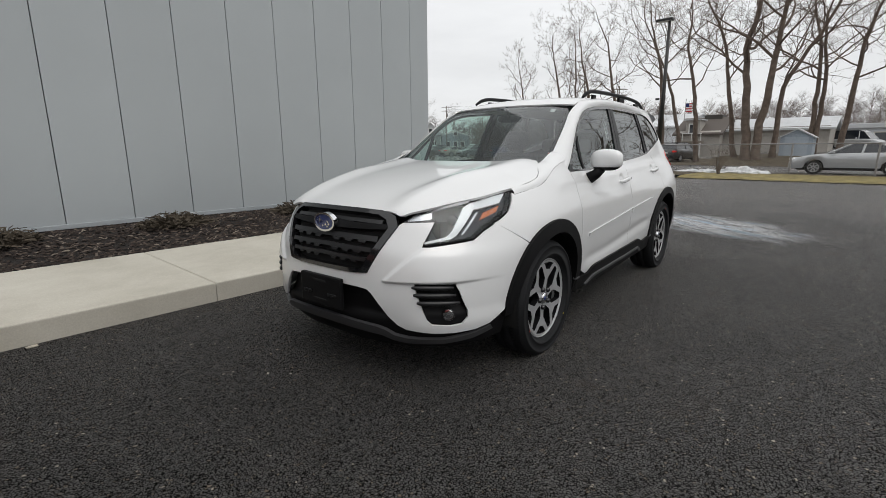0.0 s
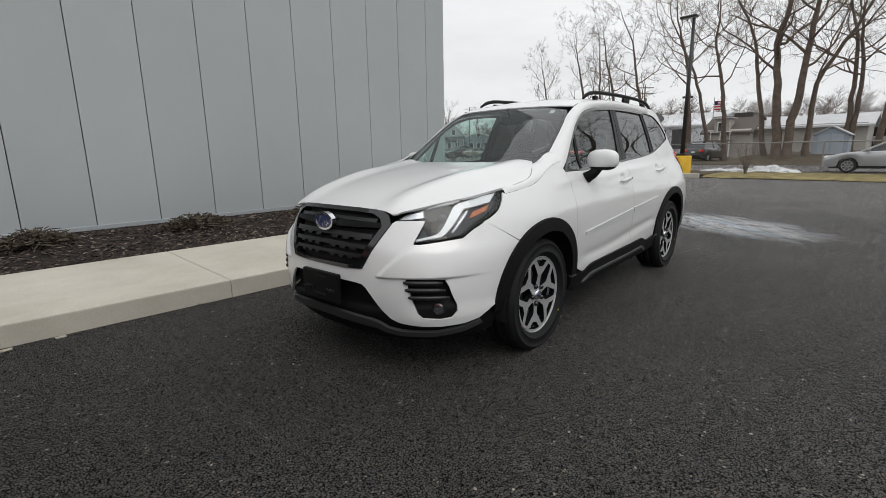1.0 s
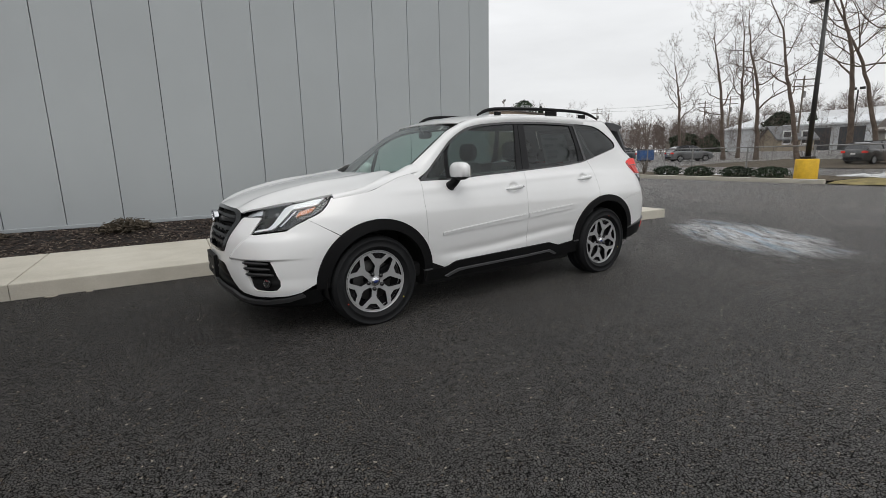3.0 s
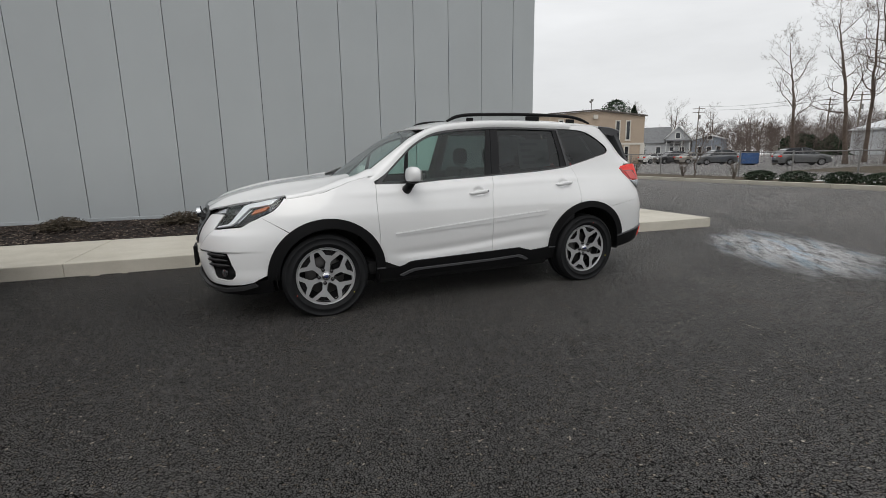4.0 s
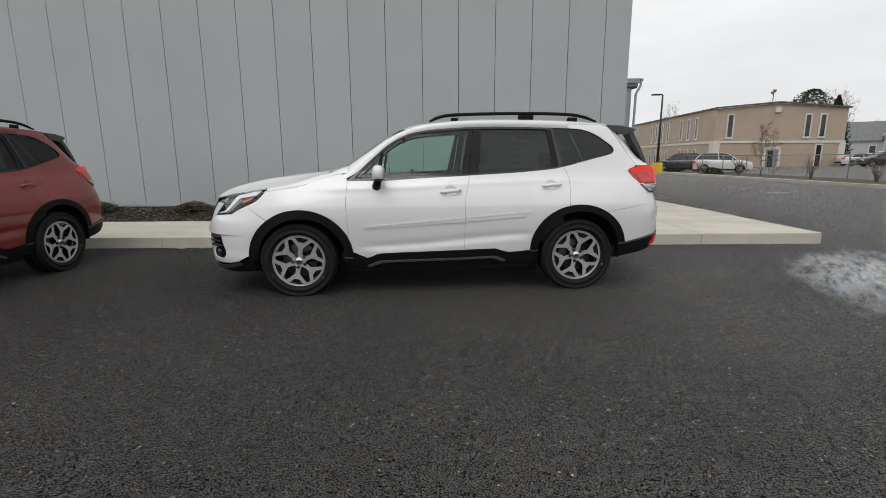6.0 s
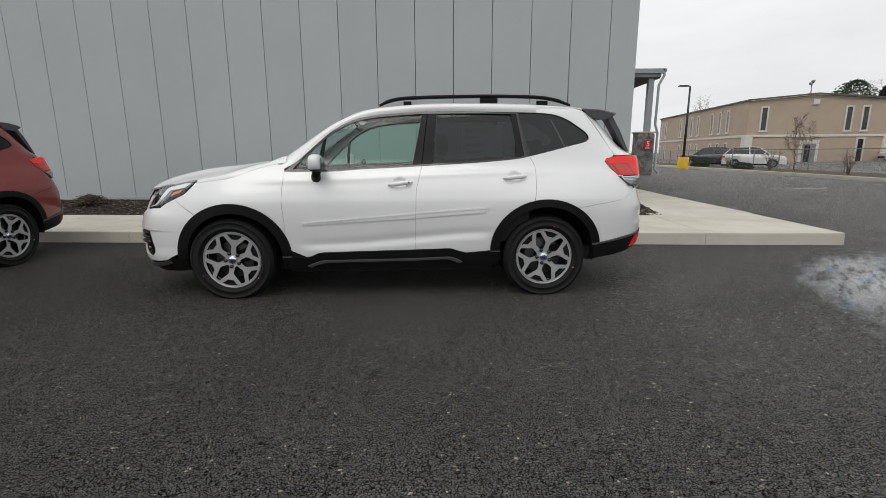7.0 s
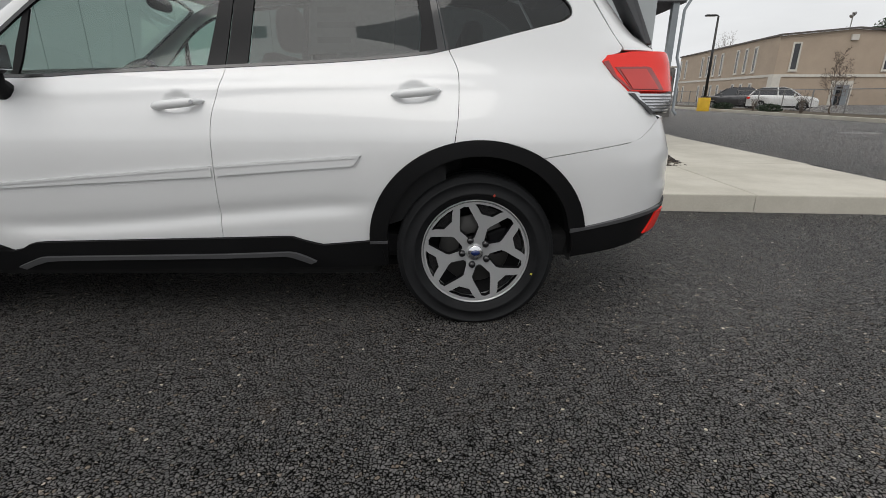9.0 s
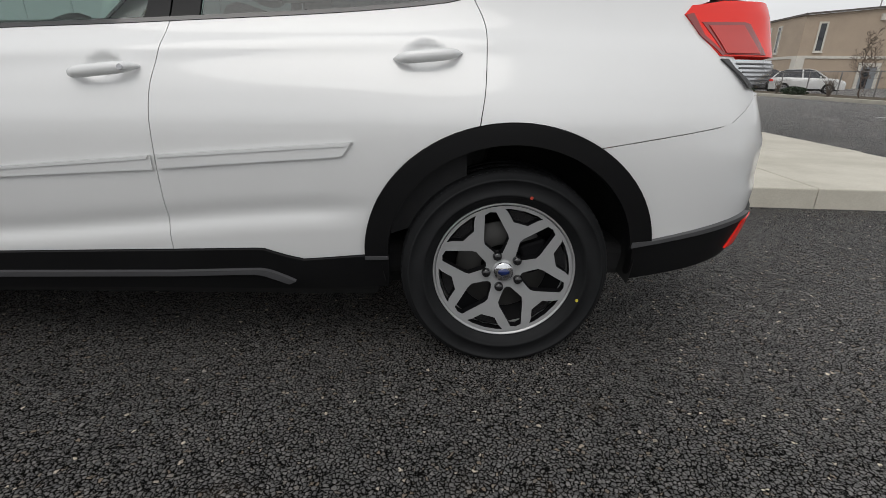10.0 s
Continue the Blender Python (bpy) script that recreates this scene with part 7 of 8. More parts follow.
for x in (34.95, 44.05, 45.8):
    wall_window(tan, front_at(x, 4.45), 0.55, 2.5, 0.16)
wall_window(tan, front_at(45.7, 0.75), 0.6, 2.7, 0.16)
door = new("door")
door.parent = tan
door.matrix_basis = front_at(40.2, 0.35)
part("door_frame", box(-1.05, 1.05, -0.10, 0.0, 0.0, 3.0), TRIM_WHITE, door)
part("door_leaf", box(-0.72, 0.72, -0.13, -0.08, 0.05, 2.6), mat("grey_door", (0.22, 0.24, 0.26), 0.5), door)
part("pane", box(-0.5, 0.1, -0.15, -0.10, 0.3, 2.4), WIN_DARK, door)
part("wall_vent", box(39.95, 40.65, 51.40, 51.62, 7.25, 7.8), TRIM_WHITE, tan)
for y in (82.1, 79.6, 72.7, 70.5, 68.2, 65.8, 61.2, 58.9, 56.6):
    wall_window(tan, side_at(y, 4.45), 0.55, 2.5, 0.16)
    wall_window(tan, side_at(y, 0.75), 0.55, 2.3, 0.14)
light = empty("roof_floodlight", pose(39.9, 52.0, 7.43), "white floodlight pair on the roof edge", "lamp")
part("mast", tube([(0, 0, 0), (0, 0, 1.25)], 0.05, 8), GALV, light)
for dx, dz in ((0.0, 0.35), (-0.22, 0.12)):
    bm = lathe([(0.0, 0.18), (0.10, 0.16), (0.20, -0.10), (0.17, -0.12), (0.0, -0.10)], 14, "x")
    bmesh.ops.transform(bm, matrix=pose(dx + 0.12, 0, 1.15 + dz, 0, -35, 0), verts=bm.verts)
    part("lamp_head", bm, GALV, light, smooth=True)

SIDING = varied("grey_lap_siding", (0.44, 0.45, 0.46), 0.8, scale=1.5, spread=0.08, bump_scale=12.0, bump_strength=0.2, bump_distance=0.01)
SHINGLE = varied("grey_roof_shingle", (0.17, 0.175, 0.18), 0.9, scale=2.0, spread=0.2, bump_scale=14.0, bump_strength=0.4, bump_distance=0.02)
HOUSE_WHITE = varied("white_house_trim", (0.66, 0.66, 0.65), 0.7, scale=3.0, spread=0.05, bump_strength=0.03)


def gable(x0, x1, y0, y1, z0, z1, over=0.3, thick=0.18):
    """A ridge roof along y."""
    xm = (x0 + x1) / 2
    bm = bmesh.new()
    out = [(x0 - over, z0 - over * 0.5), (xm, z1), (x1 + over, z0 - over * 0.5), (x1 + over, z0 - over * 0.5 - thick), (xm, z1 - thick * 1.3), (x0 - over, z0 - over * 0.5 - thick)]
    a = [bm.verts.new((x, y0 - over, z)) for x, z in out]
    b = [bm.verts.new((x, y1 + over, z)) for x, z in out]
    for i in range(6):
        bm.faces.new((a[i], a[(i + 1) % 6], b[(i + 1) % 6], b[i]))
    for r in (a, b):
        bm.faces.new((r[0], r[1], r[4], r[5])), bm.faces.new((r[1], r[2], r[3], r[4]))
    bmesh.ops.recalc_face_normals(bm, faces=bm.faces)
    return bm


def gable_body(x0, x1, y0, y1, zb, z0, z1):
    xm = (x0 + x1) / 2
    bm = bmesh.new()
    a = [bm.verts.new((x, y0, z)) for x, z in ((x0, zb), (x1, zb), (x1, z0), (xm, z1), (x0, z0))]
    b = [bm.verts.new((x, y1, z)) for x, z in ((x0, zb), (x1, zb), (x1, z0), (xm, z1), (x0, z0))]
    bm.faces.new(a), bm.faces.new(b[::-1])
    for i in range(5):
        bm.faces.new((a[i], b[i], b[(i + 1) % 5], a[(i + 1) % 5]))
    bmesh.ops.recalc_face_normals(bm, faces=bm.faces)
    return bm


def house(x, y, turn, w, d, eave, ridge, siding, label, porch=True, windows=2, name="house"):
    h = empty(name, pose(x, y, 0.9, 0, 0, turn), label, "house", "houses beyond the car park")
    part("wall", gable_body(-w / 2, w / 2, -d / 2, d / 2, -1.0, eave, ridge - 0.2), siding, h)
    part("roof", gable(-w / 2, w / 2, -d / 2, d / 2, eave, ridge), SHINGLE, h)
    bm = bmesh.new()
    for s in (-1, 1):
        v = [(s * (w / 2 + 0.3), -d / 2 - 0.32, eave - 0.15), (0, -d / 2 - 0.32, ridge), (0, -d / 2 - 0.32, ridge - 0.3), (s * (w / 2 + 0.3), -d / 2 - 0.32, eave - 0.42)]
        bm.faces.new([bm.verts.new(p) for p in v])
        bm.faces.new([bm.verts.new((p[0], p[1] - 0.05, p[2])) for p in v[::-1]])
    part("bargeboard", bm, HOUSE_WHITE, h)
    for k in range(windows):
        x_ = (k - (windows - 1) / 2) * w / max(1, windows) * 0.8
        wall_window(h, pose(x_, -d / 2, 0.9), 0.9, 1.4, 0.14, material=HOUSE_WHITE)
    wall_window(h, pose(0, -d / 2, eave - 0.2), 0.9, 1.3, 0.14, material=HOUSE_WHITE)
    for s in (-d / 4, d / 4):
        wall_window(h, pose(-w / 2, s, 1.0, 0, 0, -90), 0.9, 1.4, 0.14, material=HOUSE_WHITE)
    if porch:
        p = part("porch_roof", box(-w / 2 - 0.2, w / 2 + 0.2, -d / 2 - 2.3, -d / 2, eave - 0.9, eave - 0.6, 0.02), SHINGLE, h)
        part("porch_floor", box(-w / 2, w / 2, -d / 2 - 2.1, -d / 2, -1.0, 0.35), HOUSE_WHITE, h)
        for k in range(4):
            x_ = -w / 2 + 0.15 + (w - 0.3) * k / 3
            part("porch_post", box(x_ - 0.09, x_ + 0.09, -d / 2 - 2.1, -d / 2 - 1.92, 0.35, eave - 0.9), HOUSE_WHITE, h)
    return h


house(88.5, 94.5, 48, 8.6, 10.0, 3.6, 7.4, SIDING, "grey gabled house with white trim and a porch")
house(93.0, 89.5, -42, 5.4, 7.0, 4.6, 7.5, SIDING, "pale grey house with a white-trimmed gable end", True, 2)
house(99.5, 86.5, -38, 7.6, 7.0, 4.2, 5.2, varied("blue_grey_siding", (0.25, 0.28, 0.32), 0.8, scale=1.5, spread=0.08), "blue-grey two-storey house with a low roof", False, 3)
house(66.0, 27.2, 60, 3.4, 4.6, 1.7, 3.2, varied("tan_siding", (0.33, 0.28, 0.21), 0.85, scale=1.5, spread=0.1), "small tan cottage with a grey roof", False, 1)

# long grey barn with a dormer, pale metal roof
METAL_ROOF = varied("pale_ribbed_metal_roof", (0.52, 0.53, 0.54), 0.45, 0.3, scale=1.0, spread=0.08, bump_strength=0.05)
BARN_GREY = varied("putty_metal_siding", (0.36, 0.34, 0.31), 0.75, scale=1.0, spread=0.07, bump_scale=8.0, bump_strength=0.1)
barn = empty("barn", pose(55.5, 0, 0.0), "long putty-grey barn with a pale ribbed metal roof", "building")
part("wall", box(0, 10, 0.9, 10.0, -0.2, 3.25), BARN_GREY, barn)
roofm = gable(0, 10, 0.9, 10.0, 3.30, 4.35, 0.45)
part("roof", roofm, METAL_ROOF, barn)
for y in np.arange(0.6, 10.4, 0.45):
    bm = bmesh.new()
    add_tube(bm, [(-0.45, y, 3.09), (5.0, y, 4.37)], 0.03, 4)
    part("roof_rib", bm, METAL_ROOF, barn)
wing = part("end_wing", gable_body(-1.5, 6.5, 9.9, 14.3, -0.2, 2.85, 4.45), BARN_GREY, barn)
part("wing_roof", gable(-1.5, 6.5, 9.9, 14.3, 2.85, 4.6, 0.3), mat("brown_roof", (0.10, 0.085, 0.075), 0.85), barn)
part("dormer", box(-1.62, 0.5, 11.9, 13.3, 1.9, 4.15), BARN_GREY, barn)
part("dormer_roof", box(-1.8, 0.6, 11.7, 13.5, 4.15, 4.27), METAL_ROOF, barn)
wall_window(barn, pose(-1.63, 12.6, 2.8, 0, 0, -90), 0.6, 0.9, 0.1, material=HOUSE_WHITE)
part("landing", box(-2.6, -1.6, 11.4, 13.4, 1.75, 1.9), mat("grey_timber", (0.20, 0.17, 0.14), 0.9), barn)
for y in (11.5, 12.4, 13.3):
    part("baluster", box(-2.6, -2.54, y - 0.03, y + 0.03, 1.9, 2.7), HOUSE_WHITE, barn)
for y in (11.5, 13.3):
    part("landing_post", box(-2.58, -2.48, y - 0.05, y + 0.05, 0.0, 1.75), HOUSE_WHITE, barn)
part("handrail", box(-2.62, -2.52, 11.4, 13.4, 2.7, 2.78), HOUSE_WHITE, barn)
part("roof_unit", box(2.0, 4.0, 10.6, 12.4, 4.2, 4.85, 0.05), mat("vent_dark", (0.06, 0.055, 0.05), 0.8), barn)

ware = empty("warehouse", pose(71, 0, 1.2), "long white warehouse with a shallow pale roof", "building")
part("wall", gable_body(0, 24, 19.0, 38.0, -1.0, 3.2, 5.4), varied("white_metal_siding", (0.62, 0.64, 0.66), 0.6, scale=0.6, spread=0.05), ware)
part("roof", gable(0, 24, 19.0, 38.0, 3.2, 5.5, 0.3), METAL_ROOF, ware)
for y in (21.0, 24.5):
    part("loading_door", box(-0.06, 0.05, y, y + 2.6, -0.3, 2.6), mat("dark_door", (0.05, 0.055, 0.06), 0.6), ware)
ware2 = empty("warehouse", pose(70, 0, 1.0), "low white building with a snowy-pale roof", "building")
part("wall", box(0, 14, -26.0, 2.2, -0.3, 2.3), varied("white_block_wall", (0.58, 0.60, 0.62), 0.7, scale=0.6, spread=0.06), ware2)
part("roof", box(-0.4, 14.4, -26.4, 2.6, 2.3, 2.85, 0.05), METAL_ROOF, ware2)
for y in (-3.0, -7.0, -11.0):
    wall_window(ware2, pose(-0.02, y, 0.8, 0, 0, -90), 1.4, 1.0, 0.1)

shed = empty("garden_shed", pose(39.6, 1.85, ground_z(39.6, 1.8) - 0.12), "small pale grey-blue garden shed with white trim", "shed")
SHED_BLUE = varied("pale_blue_grey_board", (0.30, 0.35, 0.40), 0.8, scale=2.0, spread=0.06, bump_scale=10.0, bump_strength=0.15)
sb = gable_body(-0.98, 0.98, 0.0, 2.4, -0.1, 1.55, 2.05)
bmesh.ops.rotate(sb, verts=sb.verts, cent=(0, 0, 0), matrix=Matrix.Rotation(radians(-90), 3, "Z"))
part("wall", sb, SHED_BLUE, shed)
sr = gable(-0.98, 0.98, 0.0, 2.4, 1.55, 2.12, 0.12, 0.07)
bmesh.ops.rotate(sr, verts=sr.verts, cent=(0, 0, 0), matrix=Matrix.Rotation(radians(-90), 3, "Z"))
part("roof", sr, METAL_ROOF, shed)
for y0, y1 in ((-0.70, -0.02), (0.02, 0.70)):
    part("door_leaf", box(-0.03, 0.01, y0, y1, 0.05, 1.5, 0.005), varied("shed_door_pale", (0.36, 0.41, 0.46), 0.8, scale=2.0, spread=0.05), shed)

# blue skip with a timber gate beside it
skip = empty("skip_bin", pose(47.2, 33.6, ground_z(47, 33) + 0.02, 0, 0, 45), "blue steel refuse skip with a black lid", "skip")
part("body", box(-1.2, 1.2, -0.8, 0.8, 0.12, 1.35, 0.05), varied("blue_skip_paint", (0.03, 0.09, 0.24), 0.6, scale=3.0, spread=0.25), skip)
part("lid", box(-1.22, 1.22, -0.82, 0.82, 1.35, 1.46, 0.03), BLACK_TRIM, skip)
for s in (-0.8, 0.8):
    part("side_rib", box(s - 0.05, s + 0.05, -0.86, -0.8, 0.15, 1.3), BLACK_TRIM, skip)
    part("foot", box(s - 0.1, s + 0.1, -0.5, 0.5, 0.0, 0.12), BLACK_TRIM, skip)
screen = empty("timber_screen", pose(48.2, 31.4, ground_z(48, 31), 0, 0, 45), "weathered grey timber screen fence", "fence")
TIMBER = varied("weathered_grey_timber", (0.16, 0.135, 0.11), 0.9, scale=3.0, spread=0.3, random=0.2)
for k in range(14):
    part("board", box(-1.1 + 0.165 * k, -0.945 + 0.165 * k, -0.02, 0.02, 0.0, 2.0), TIMBER, screen)

# utility poles, flag, floodlights
def utility_pole(x, y, h):
    p = empty("utility_pole", pose(x, y, ground_z(x, y)), "brown timber utility pole with crossarms", "pole", "utility poles")
    part("pole", tube([(0, 0, 0), (0, 0, h)], [0.13, 0.09], 8), TIMBER, p)
    for z in (h - 0.5, h - 1.3):
        arm = part("crossarm", box(-1.2, 1.2, -0.06, 0.06, z, z + 0.12), TIMBER, p)
        arm.matrix_basis = pose(0, 0, 0, 0, 0, -45)
    part("transformer", lathe([(0, 0.0), (0.22, 0.02), (0.22, 0.8), (0, 0.85)], 12, "z"), GALV, p).matrix_basis = pose(0.3, 0, h - 2.6)


for x, y, h in ((86, 77, 11.5), (88, 52, 10.5), (84, 45, 9.5), (66, 26, 9.0)):
    utility_pole(x, y, h)
bm = bmesh.new()
for (x0, y0, z0), (x1, y1, z1) in (((86, 77, 11.6), (88, 52, 11.0)), ((86, 77, 10.9), (88, 52, 10.3)), ((88, 52, 11.0), (84, 45, 9.9)), ((88, 52, 10.3), (84, 45, 9.2))):
    add_tube(bm, [(x0 + (x1 - x0) * t, y0 + (y1 - y0) * t, z0 + (z1 - z0) * t - 1.2 * t * (1 - t) * 2) for t in np.linspace(0, 1, 7)], 0.025, 4, False)
tagged(part("power_line", bm, POLE), "dark sagging power lines between poles", "cable", kind="structure")
flag = empty("flag_pole", pose(62.0, 15.8, 1.0), "flag hanging from a slim white pole", "flag")
part("pole", tube([(0, 0, -0.7), (0, 0, 6.2)], 0.04, 8), GALV, flag)
for k in range(7):
    part("stripe", box(-0.01, 0.01, -0.75, -0.05, 4.6 + 0.15 * k, 4.75 + 0.15 * k), mat("flag_stripe", (0.45, 0.03, 0.04) if k % 2 == 0 else (0.7, 0.7, 0.7), 0.9), flag)
part("canton", box(-0.02, 0.02, -0.42, -0.05, 5.2, 5.65), mat("flag_blue", (0.02, 0.03, 0.12), 0.9), flag)
flood = empty("flood_light", pose(58.0, 17.6, 1.0), "twin floodlight on a dark pole", "lamp post")
part("pole", tube([(0, 0, -0.7), (0, 0, 5.9)], 0.07, 8), POLE, flood)
for s in (-1, 1):
    part("lamp_head", box(-0.1, 0.1, s * 0.35 - 0.22, s * 0.35 + 0.22, 5.9, 6.15, 0.03), POLE, flood)


# ---- parked cars beyond the fence ----
def parked_car(x, y, turn, kind, paint_m, label):
    """A smaller stand-alone car: lofted body and cabin, glass, lamps and wheels; nose towards local -x."""
    L, W = (4.85, 0.90) if kind == "sedan" else (5.3, 0.98) if kind == "van" else (4.6, 0.90)
    car = empty("car", pose(x, y, ground_z(x, y) + 0.004, 0, 0, turn), label, "car", "parked cars")
    h = L / 2
    if kind == "sedan":
        top = curve((-h, 0.62), (-h + 0.15, 0.74), (-h + 1.35, 0.98), (h - 1.0, 1.05), (h - 0.1, 0.98), (h, 0.9))
        cab = [(-0.95, 0.98), (-0.15, 1.40), (0.35, 1.46), (0.95, 1.42), (1.75, 1.05)]
    elif kind == "van":
        top = curve((-h, 0.75), (-h + 0.12, 0.95), (-h + 0.8, 1.15), (h - 0.2, 1.2), (h, 1.15))
        cab = [(-1.9, 1.15), (-1.25, 1.9), (-0.8, 2.05), (2.45, 2.1), (2.58, 1.2)]
    else:
        top = curve((-h, 0.72), (-h + 0.12, 0.88), (-h + 1.1, 1.06), (h - 0.3, 1.12), (h - 0.05, 1.08), (h, 0.95))
        cab = [(-1.15, 1.06), (-0.45, 1.55), (0.0, 1.66), (1.35, 1.64), (1.75, 1.52), (2.12, 1.12)]
    wx = (-0.29 * L, 0.29 * L)

    def low_edge(u):
        z = 0.28
        for w in wx:
            if abs(u - w) < 0.40:
                z = max(z, 0.33 + math.sqrt(max(0, 0.40 ** 2 - (u - w) ** 2)) * 0.97)
        return z
    us = np.unique(np.concatenate([np.linspace(-h, h, 36)] + [np.linspace(w - 0.4, w + 0.4, 15) for w in wx]))
    prof = [(0.0, 1.0, 1.0), (0.7, 1.0, 1.0), (0.92, 0.985, 0.94), (0.985, 0.90, 0.80), (1.0, 0.62, 0.5), (0.985, 0.30, 0.2), (0.95, 0.0, 0.0)]
    vs, fs = [], []
    n = len(prof) * 2 - 1
    for u in us:
        e = 1 - max(0.0, abs(u) / h) ** 9 * 0.28
        lo, hi = low_edge(u), float(top(u))
        row = [(u, -W * e * k, lo + (hi - lo) * t) for k, t, _ in prof]
        vs += [(a, -b, c) for a, b, c in row[::-1]][:-1] + row if False else row[::-1] + [(a, -b, c) for a, b, c in row[1:]]
    for i in range(len(us) - 1):
        for j in range(n - 1):
            fs.append((i * n + j, i * n + j + 1, (i + 1) * n + j + 1, (i + 1) * n + j))
    fs.append(tuple(range(n))[::-1])
    fs.append(tuple(range((len(us) - 1) * n, len(us) * n)))
    me = mesh_of("body", vs, fs, True)
    body = link("body", me, paint_m, car)
    part("underside", box(-h + 0.3, h - 0.3, -0.72, 0.72, 0.2, 0.5, 0.05), INNER, car)
    # cabin: glass band with pillars and roof
    cw, rw = W - 0.08, W - 0.27
    z0, zt = min(c[1] for c in cab), max(c[1] for c in cab)
    wid = lambda z: cw + (rw - cw) * max(0, (z - z0)) / (zt - z0)
    bm = bmesh.new()
    left = [bm.verts.new((u, -wid(z), z)) for u, z in cab]
    right = [bm.verts.new((u, wid(z), z)) for u, z in cab]
    bm.faces.new(left), bm.faces.new(right[::-1])
    for i in range(len(cab) - 1):
        bm.faces.new((left[i], right[i], right[i + 1], left[i + 1]))
    bmesh.ops.recalc_face_normals(bm, faces=bm.faces)
    part("glasshouse", bm, WIN_DARK, car, "dark glazed cabin")
    roof = [c for c in cab if c[1] > zt - 0.13]
    bm = bmesh.new()
    a, b = [bm.verts.new((u, -wid(z) + 0.02, z + 0.012)) for u, z in roof], [bm.verts.new((u, wid(z) - 0.02, z + 0.012)) for u, z in roof]
    for i in range(len(roof) - 1):
        bm.faces.new((a[i], a[i + 1], b[i + 1], b[i]))
    ext = bmesh.ops.extrude_face_region(bm, geom=bm.faces[:])
    for v in ext["geom"]:
        if isinstance(v, bmesh.types.BMVert):
            v.co.z += 0.04
    bmesh.ops.recalc_face_normals(bm, faces=bm.faces)
    part("roof", bm, paint_m, car)
    posts = [(cab[0], cab[1]), (cab[-2], cab[-1])] + ([((0.30, z0), (0.38, zt - 0.02))] if kind != "van" else [((-0.9, z0), (-0.8, zt - 0.1)), ((0.6, z0), (0.6, zt - 0.05)), ((1.6, z0), (1.6, zt - 0.05))])
    for (u0, za), (u1, zb) in posts:
        for s in (-1, 1):
            part("pillar", tube([(u0, s * (wid(za) + 0.002), za), (u1, s * (wid(zb) + 0.002), zb)], 0.045, 6), paint_m, car)
    for s in (-1, 1):
        part("headlamp", box(-h + 0.02, -h + 0.4, s * (W - 0.30) - 0.16, s * (W - 0.30) + 0.16, 0.66, 0.78, 0.03), LAMP_WHITE, car)
        part("tail_lamp", box(h - 0.22, h + 0.012, s * (W - 0.22) - 0.16, s * (W - 0.22) + 0.16, 0.82, 0.98, 0.03), RED_LENS, car)
        part("door_mirror", box(-0.80, -0.66, s * (W + 0.08) - 0.09, s * (W + 0.08) + 0.09, z0 + 0.02, z0 + 0.16, 0.03), paint_m, car)
        part("sill", box(wx[0] + 0.42, wx[1] - 0.42, s * (W - 0.04) - 0.03, s * (W - 0.04) + 0.03, 0.24, 0.33, 0.01), BLACK_TRIM, car)
        for u in (0.0 - 0.15, 0.95):
            part("door_handle", box(u, u + 0.18, s * (W + 0.005) - 0.015, s * (W + 0.005) + 0.015, z0 - 0.16, z0 - 0.13), paint_m, car)
    part("rear_bumper", box(h - 0.10, h + 0.03, -W * 0.70, W * 0.70, 0.32, 0.55, 0.03), BLACK_TRIM, car)
    part("plate_blank", box(h + 0.012, h + 0.02, -0.16, 0.16, 0.72, 0.84), mat("plate_pale", (0.6, 0.6, 0.58), 0.6), car)
    part("grille", box(-h - 0.012, -h + 0.1, -0.42, 0.42, 0.48, 0.64, 0.02), BLACK_GLOSS, car)
    for u in wx:
        for s in (-1, 1):
            w = new("wheel")
            w.parent = car
            w.matrix_basis = pose(u, s * (W - 0.03), 0.33, 0, 0, 0 if s < 0 else 180)
            part("tyre", lathe([(0.215, 0.18), (0.30, 0.19), (0.33, 0.16), (0.33, 0.02), (0.30, -0.005), (0.225, 0.0), (0.215, 0.02)], 28), TYRE, w, "", True)
            part("hub", lathe([(0.215, 0.06), (0.05, 0.05), (0.0, 0.05)], 20), ALLOY_DARK, w, "", True)
            part("rim", lathe([(0.225, 0.0), (0.215, -0.004), (0.200, 0.006), (0.205, 0.03)], 28), ALLOY, w, "", True)
            for k in range(7):
                bm = box(-0.022, 0.022, 0.004, 0.03, 0.03, 0.21)
                bmesh.ops.rotate(bm, verts=bm.verts, cent=(0, 0, 0), matrix=Matrix.Rotation(2 * math.pi * k / 7, 3, "Y"))
                part("spoke", bm, ALLOY, w)
    return car


SILVER = paint("silver_paint", (0.42, 0.43, 0.44), metal=0.5)
GREY_P = paint("grey_paint", (0.14, 0.145, 0.15), metal=0.5)
BLACK_P = paint("black_paint", (0.012, 0.012, 0.013))
WHITE_P = paint("plain_white_paint", (0.72, 0.72, 0.71))
DARK_P = paint("dark_grey_paint", (0.045, 0.045, 0.05), metal=0.3)
BEIGE_P = paint("pale_gold_paint", (0.36, 0.34, 0.30), metal=0.5)
parked_car(26.4, -1.75, -90, "sedan", SILVER, "silver saloon car parked behind the chain-link fence")
parked_car(43.5, 10.9, 170, "suv", BLACK_P, "black crossover parked tail towards the drive")
parked_car(64.0, -0.6, 70, "van", SILVER, "silver van parked by the white building")
parked_car(49.6, 49.6, 168, "sedan", WHITE_P, "white saloon parked beside the tan building")
parked_car(49.2, 46.6, -15, "suv", DARK_P, "dark grey crossover parked in the car park")
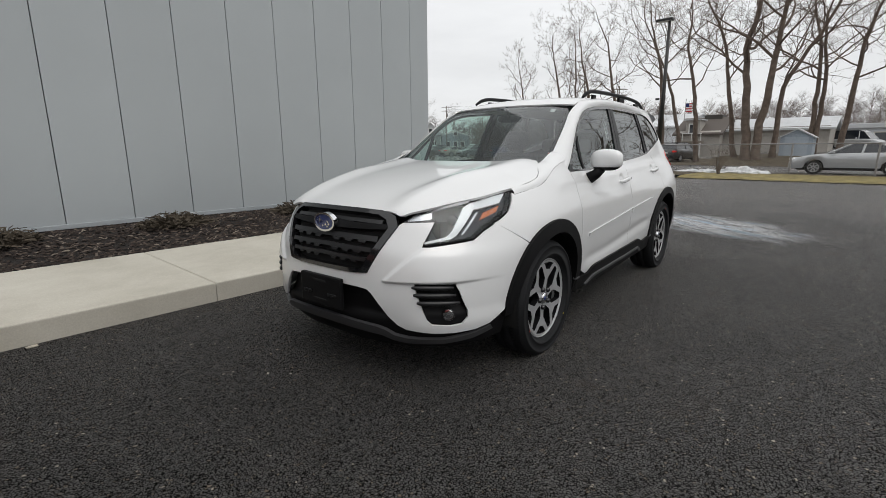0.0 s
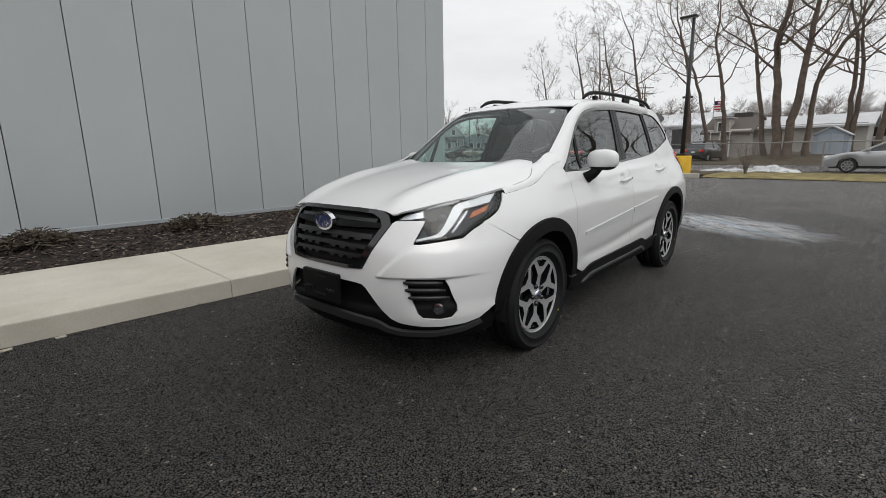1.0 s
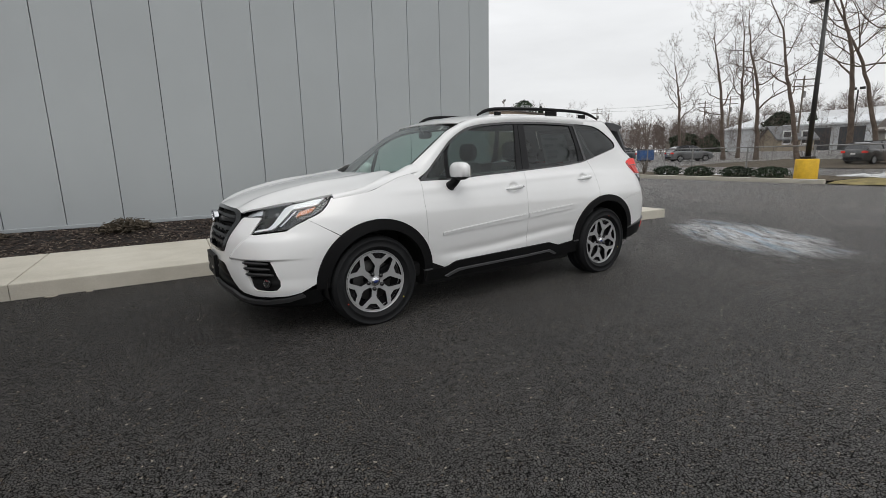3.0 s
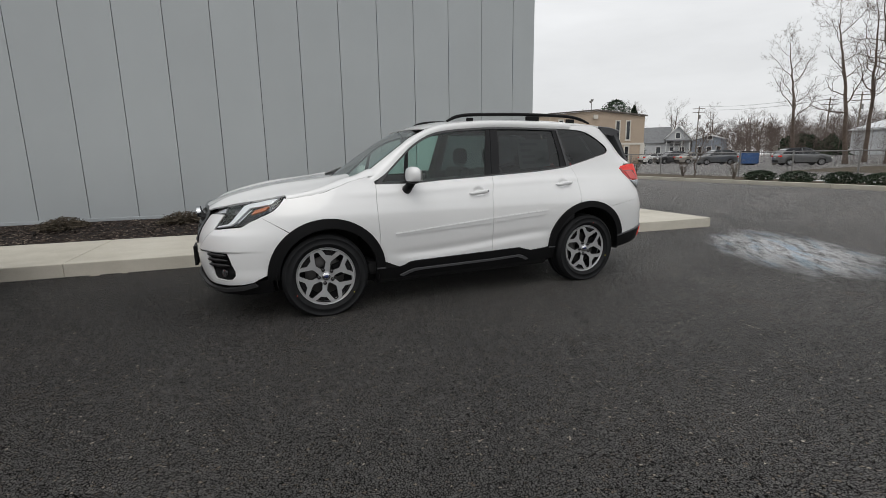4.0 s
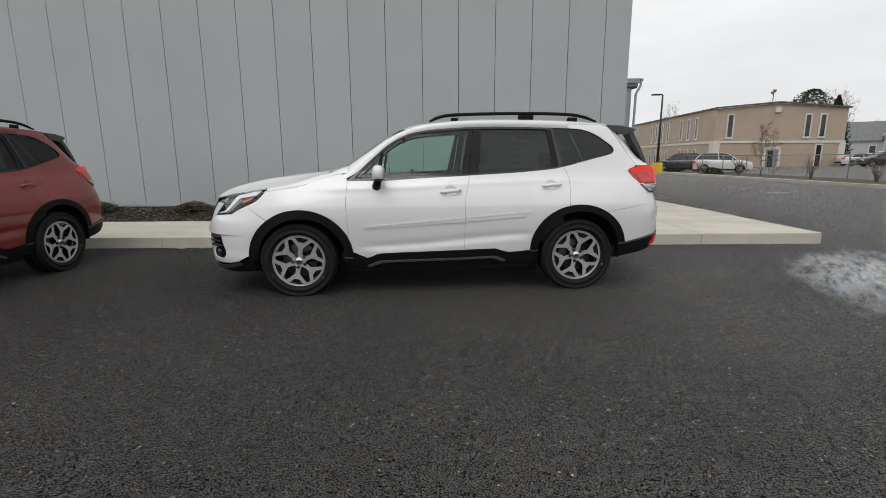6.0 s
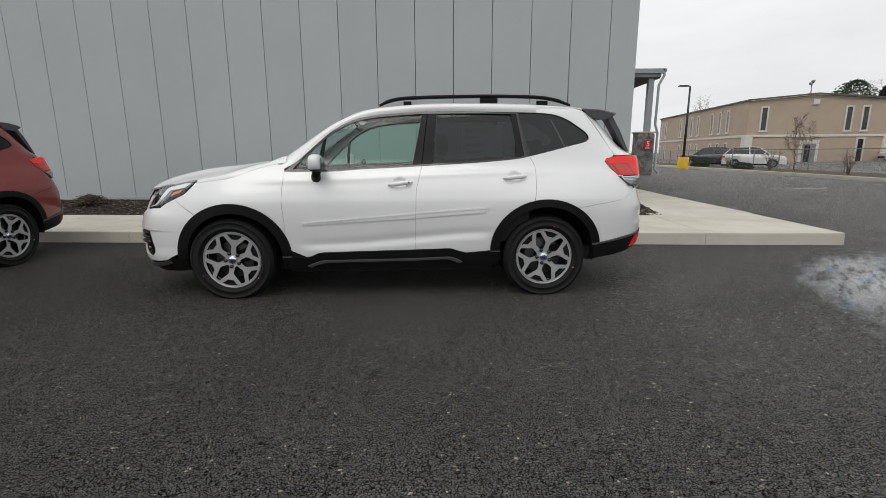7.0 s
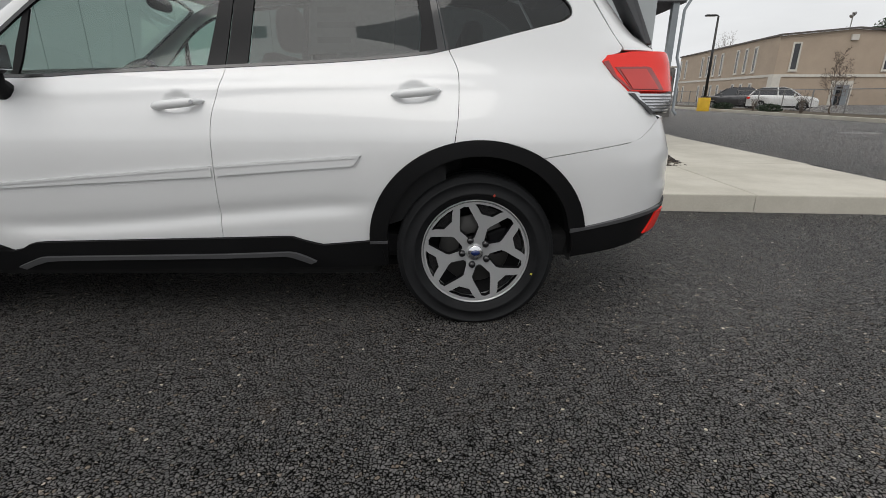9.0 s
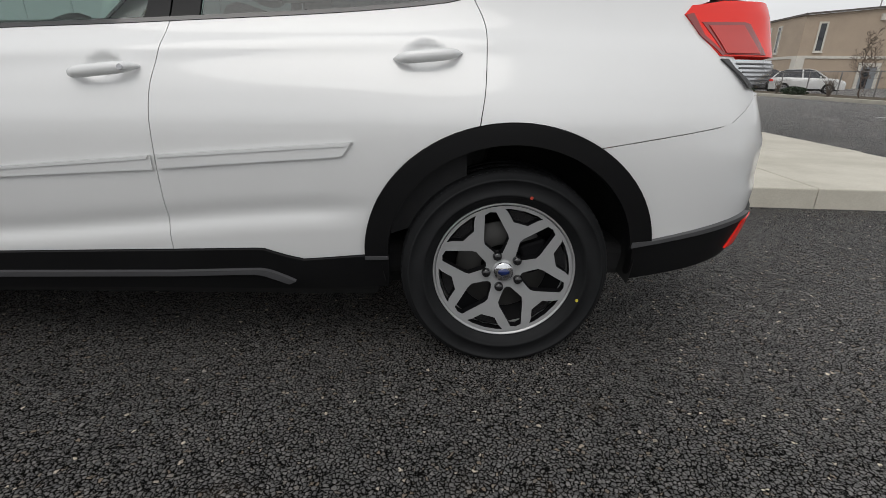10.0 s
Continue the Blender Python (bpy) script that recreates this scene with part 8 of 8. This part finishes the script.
parked_car(49.2, 42.6, 165, "sedan", BEIGE_P, "pale gold saloon parked in the car park")
parked_car(46.4, 37.2, -20, "suv", GREY_P, "grey crossover parked in the car park")
parked_car(46.6, 27.6, 150, "suv", GREY_P, "grey crossover parked close to the bare tree")
parked_car(25.3, 36.6, 152, "suv", WHITE_P, "white crossover parked behind the fence")
parked_car(22.7, 38.9, -28, "suv", DARK_P, "dark grey crossover parked behind the fence")
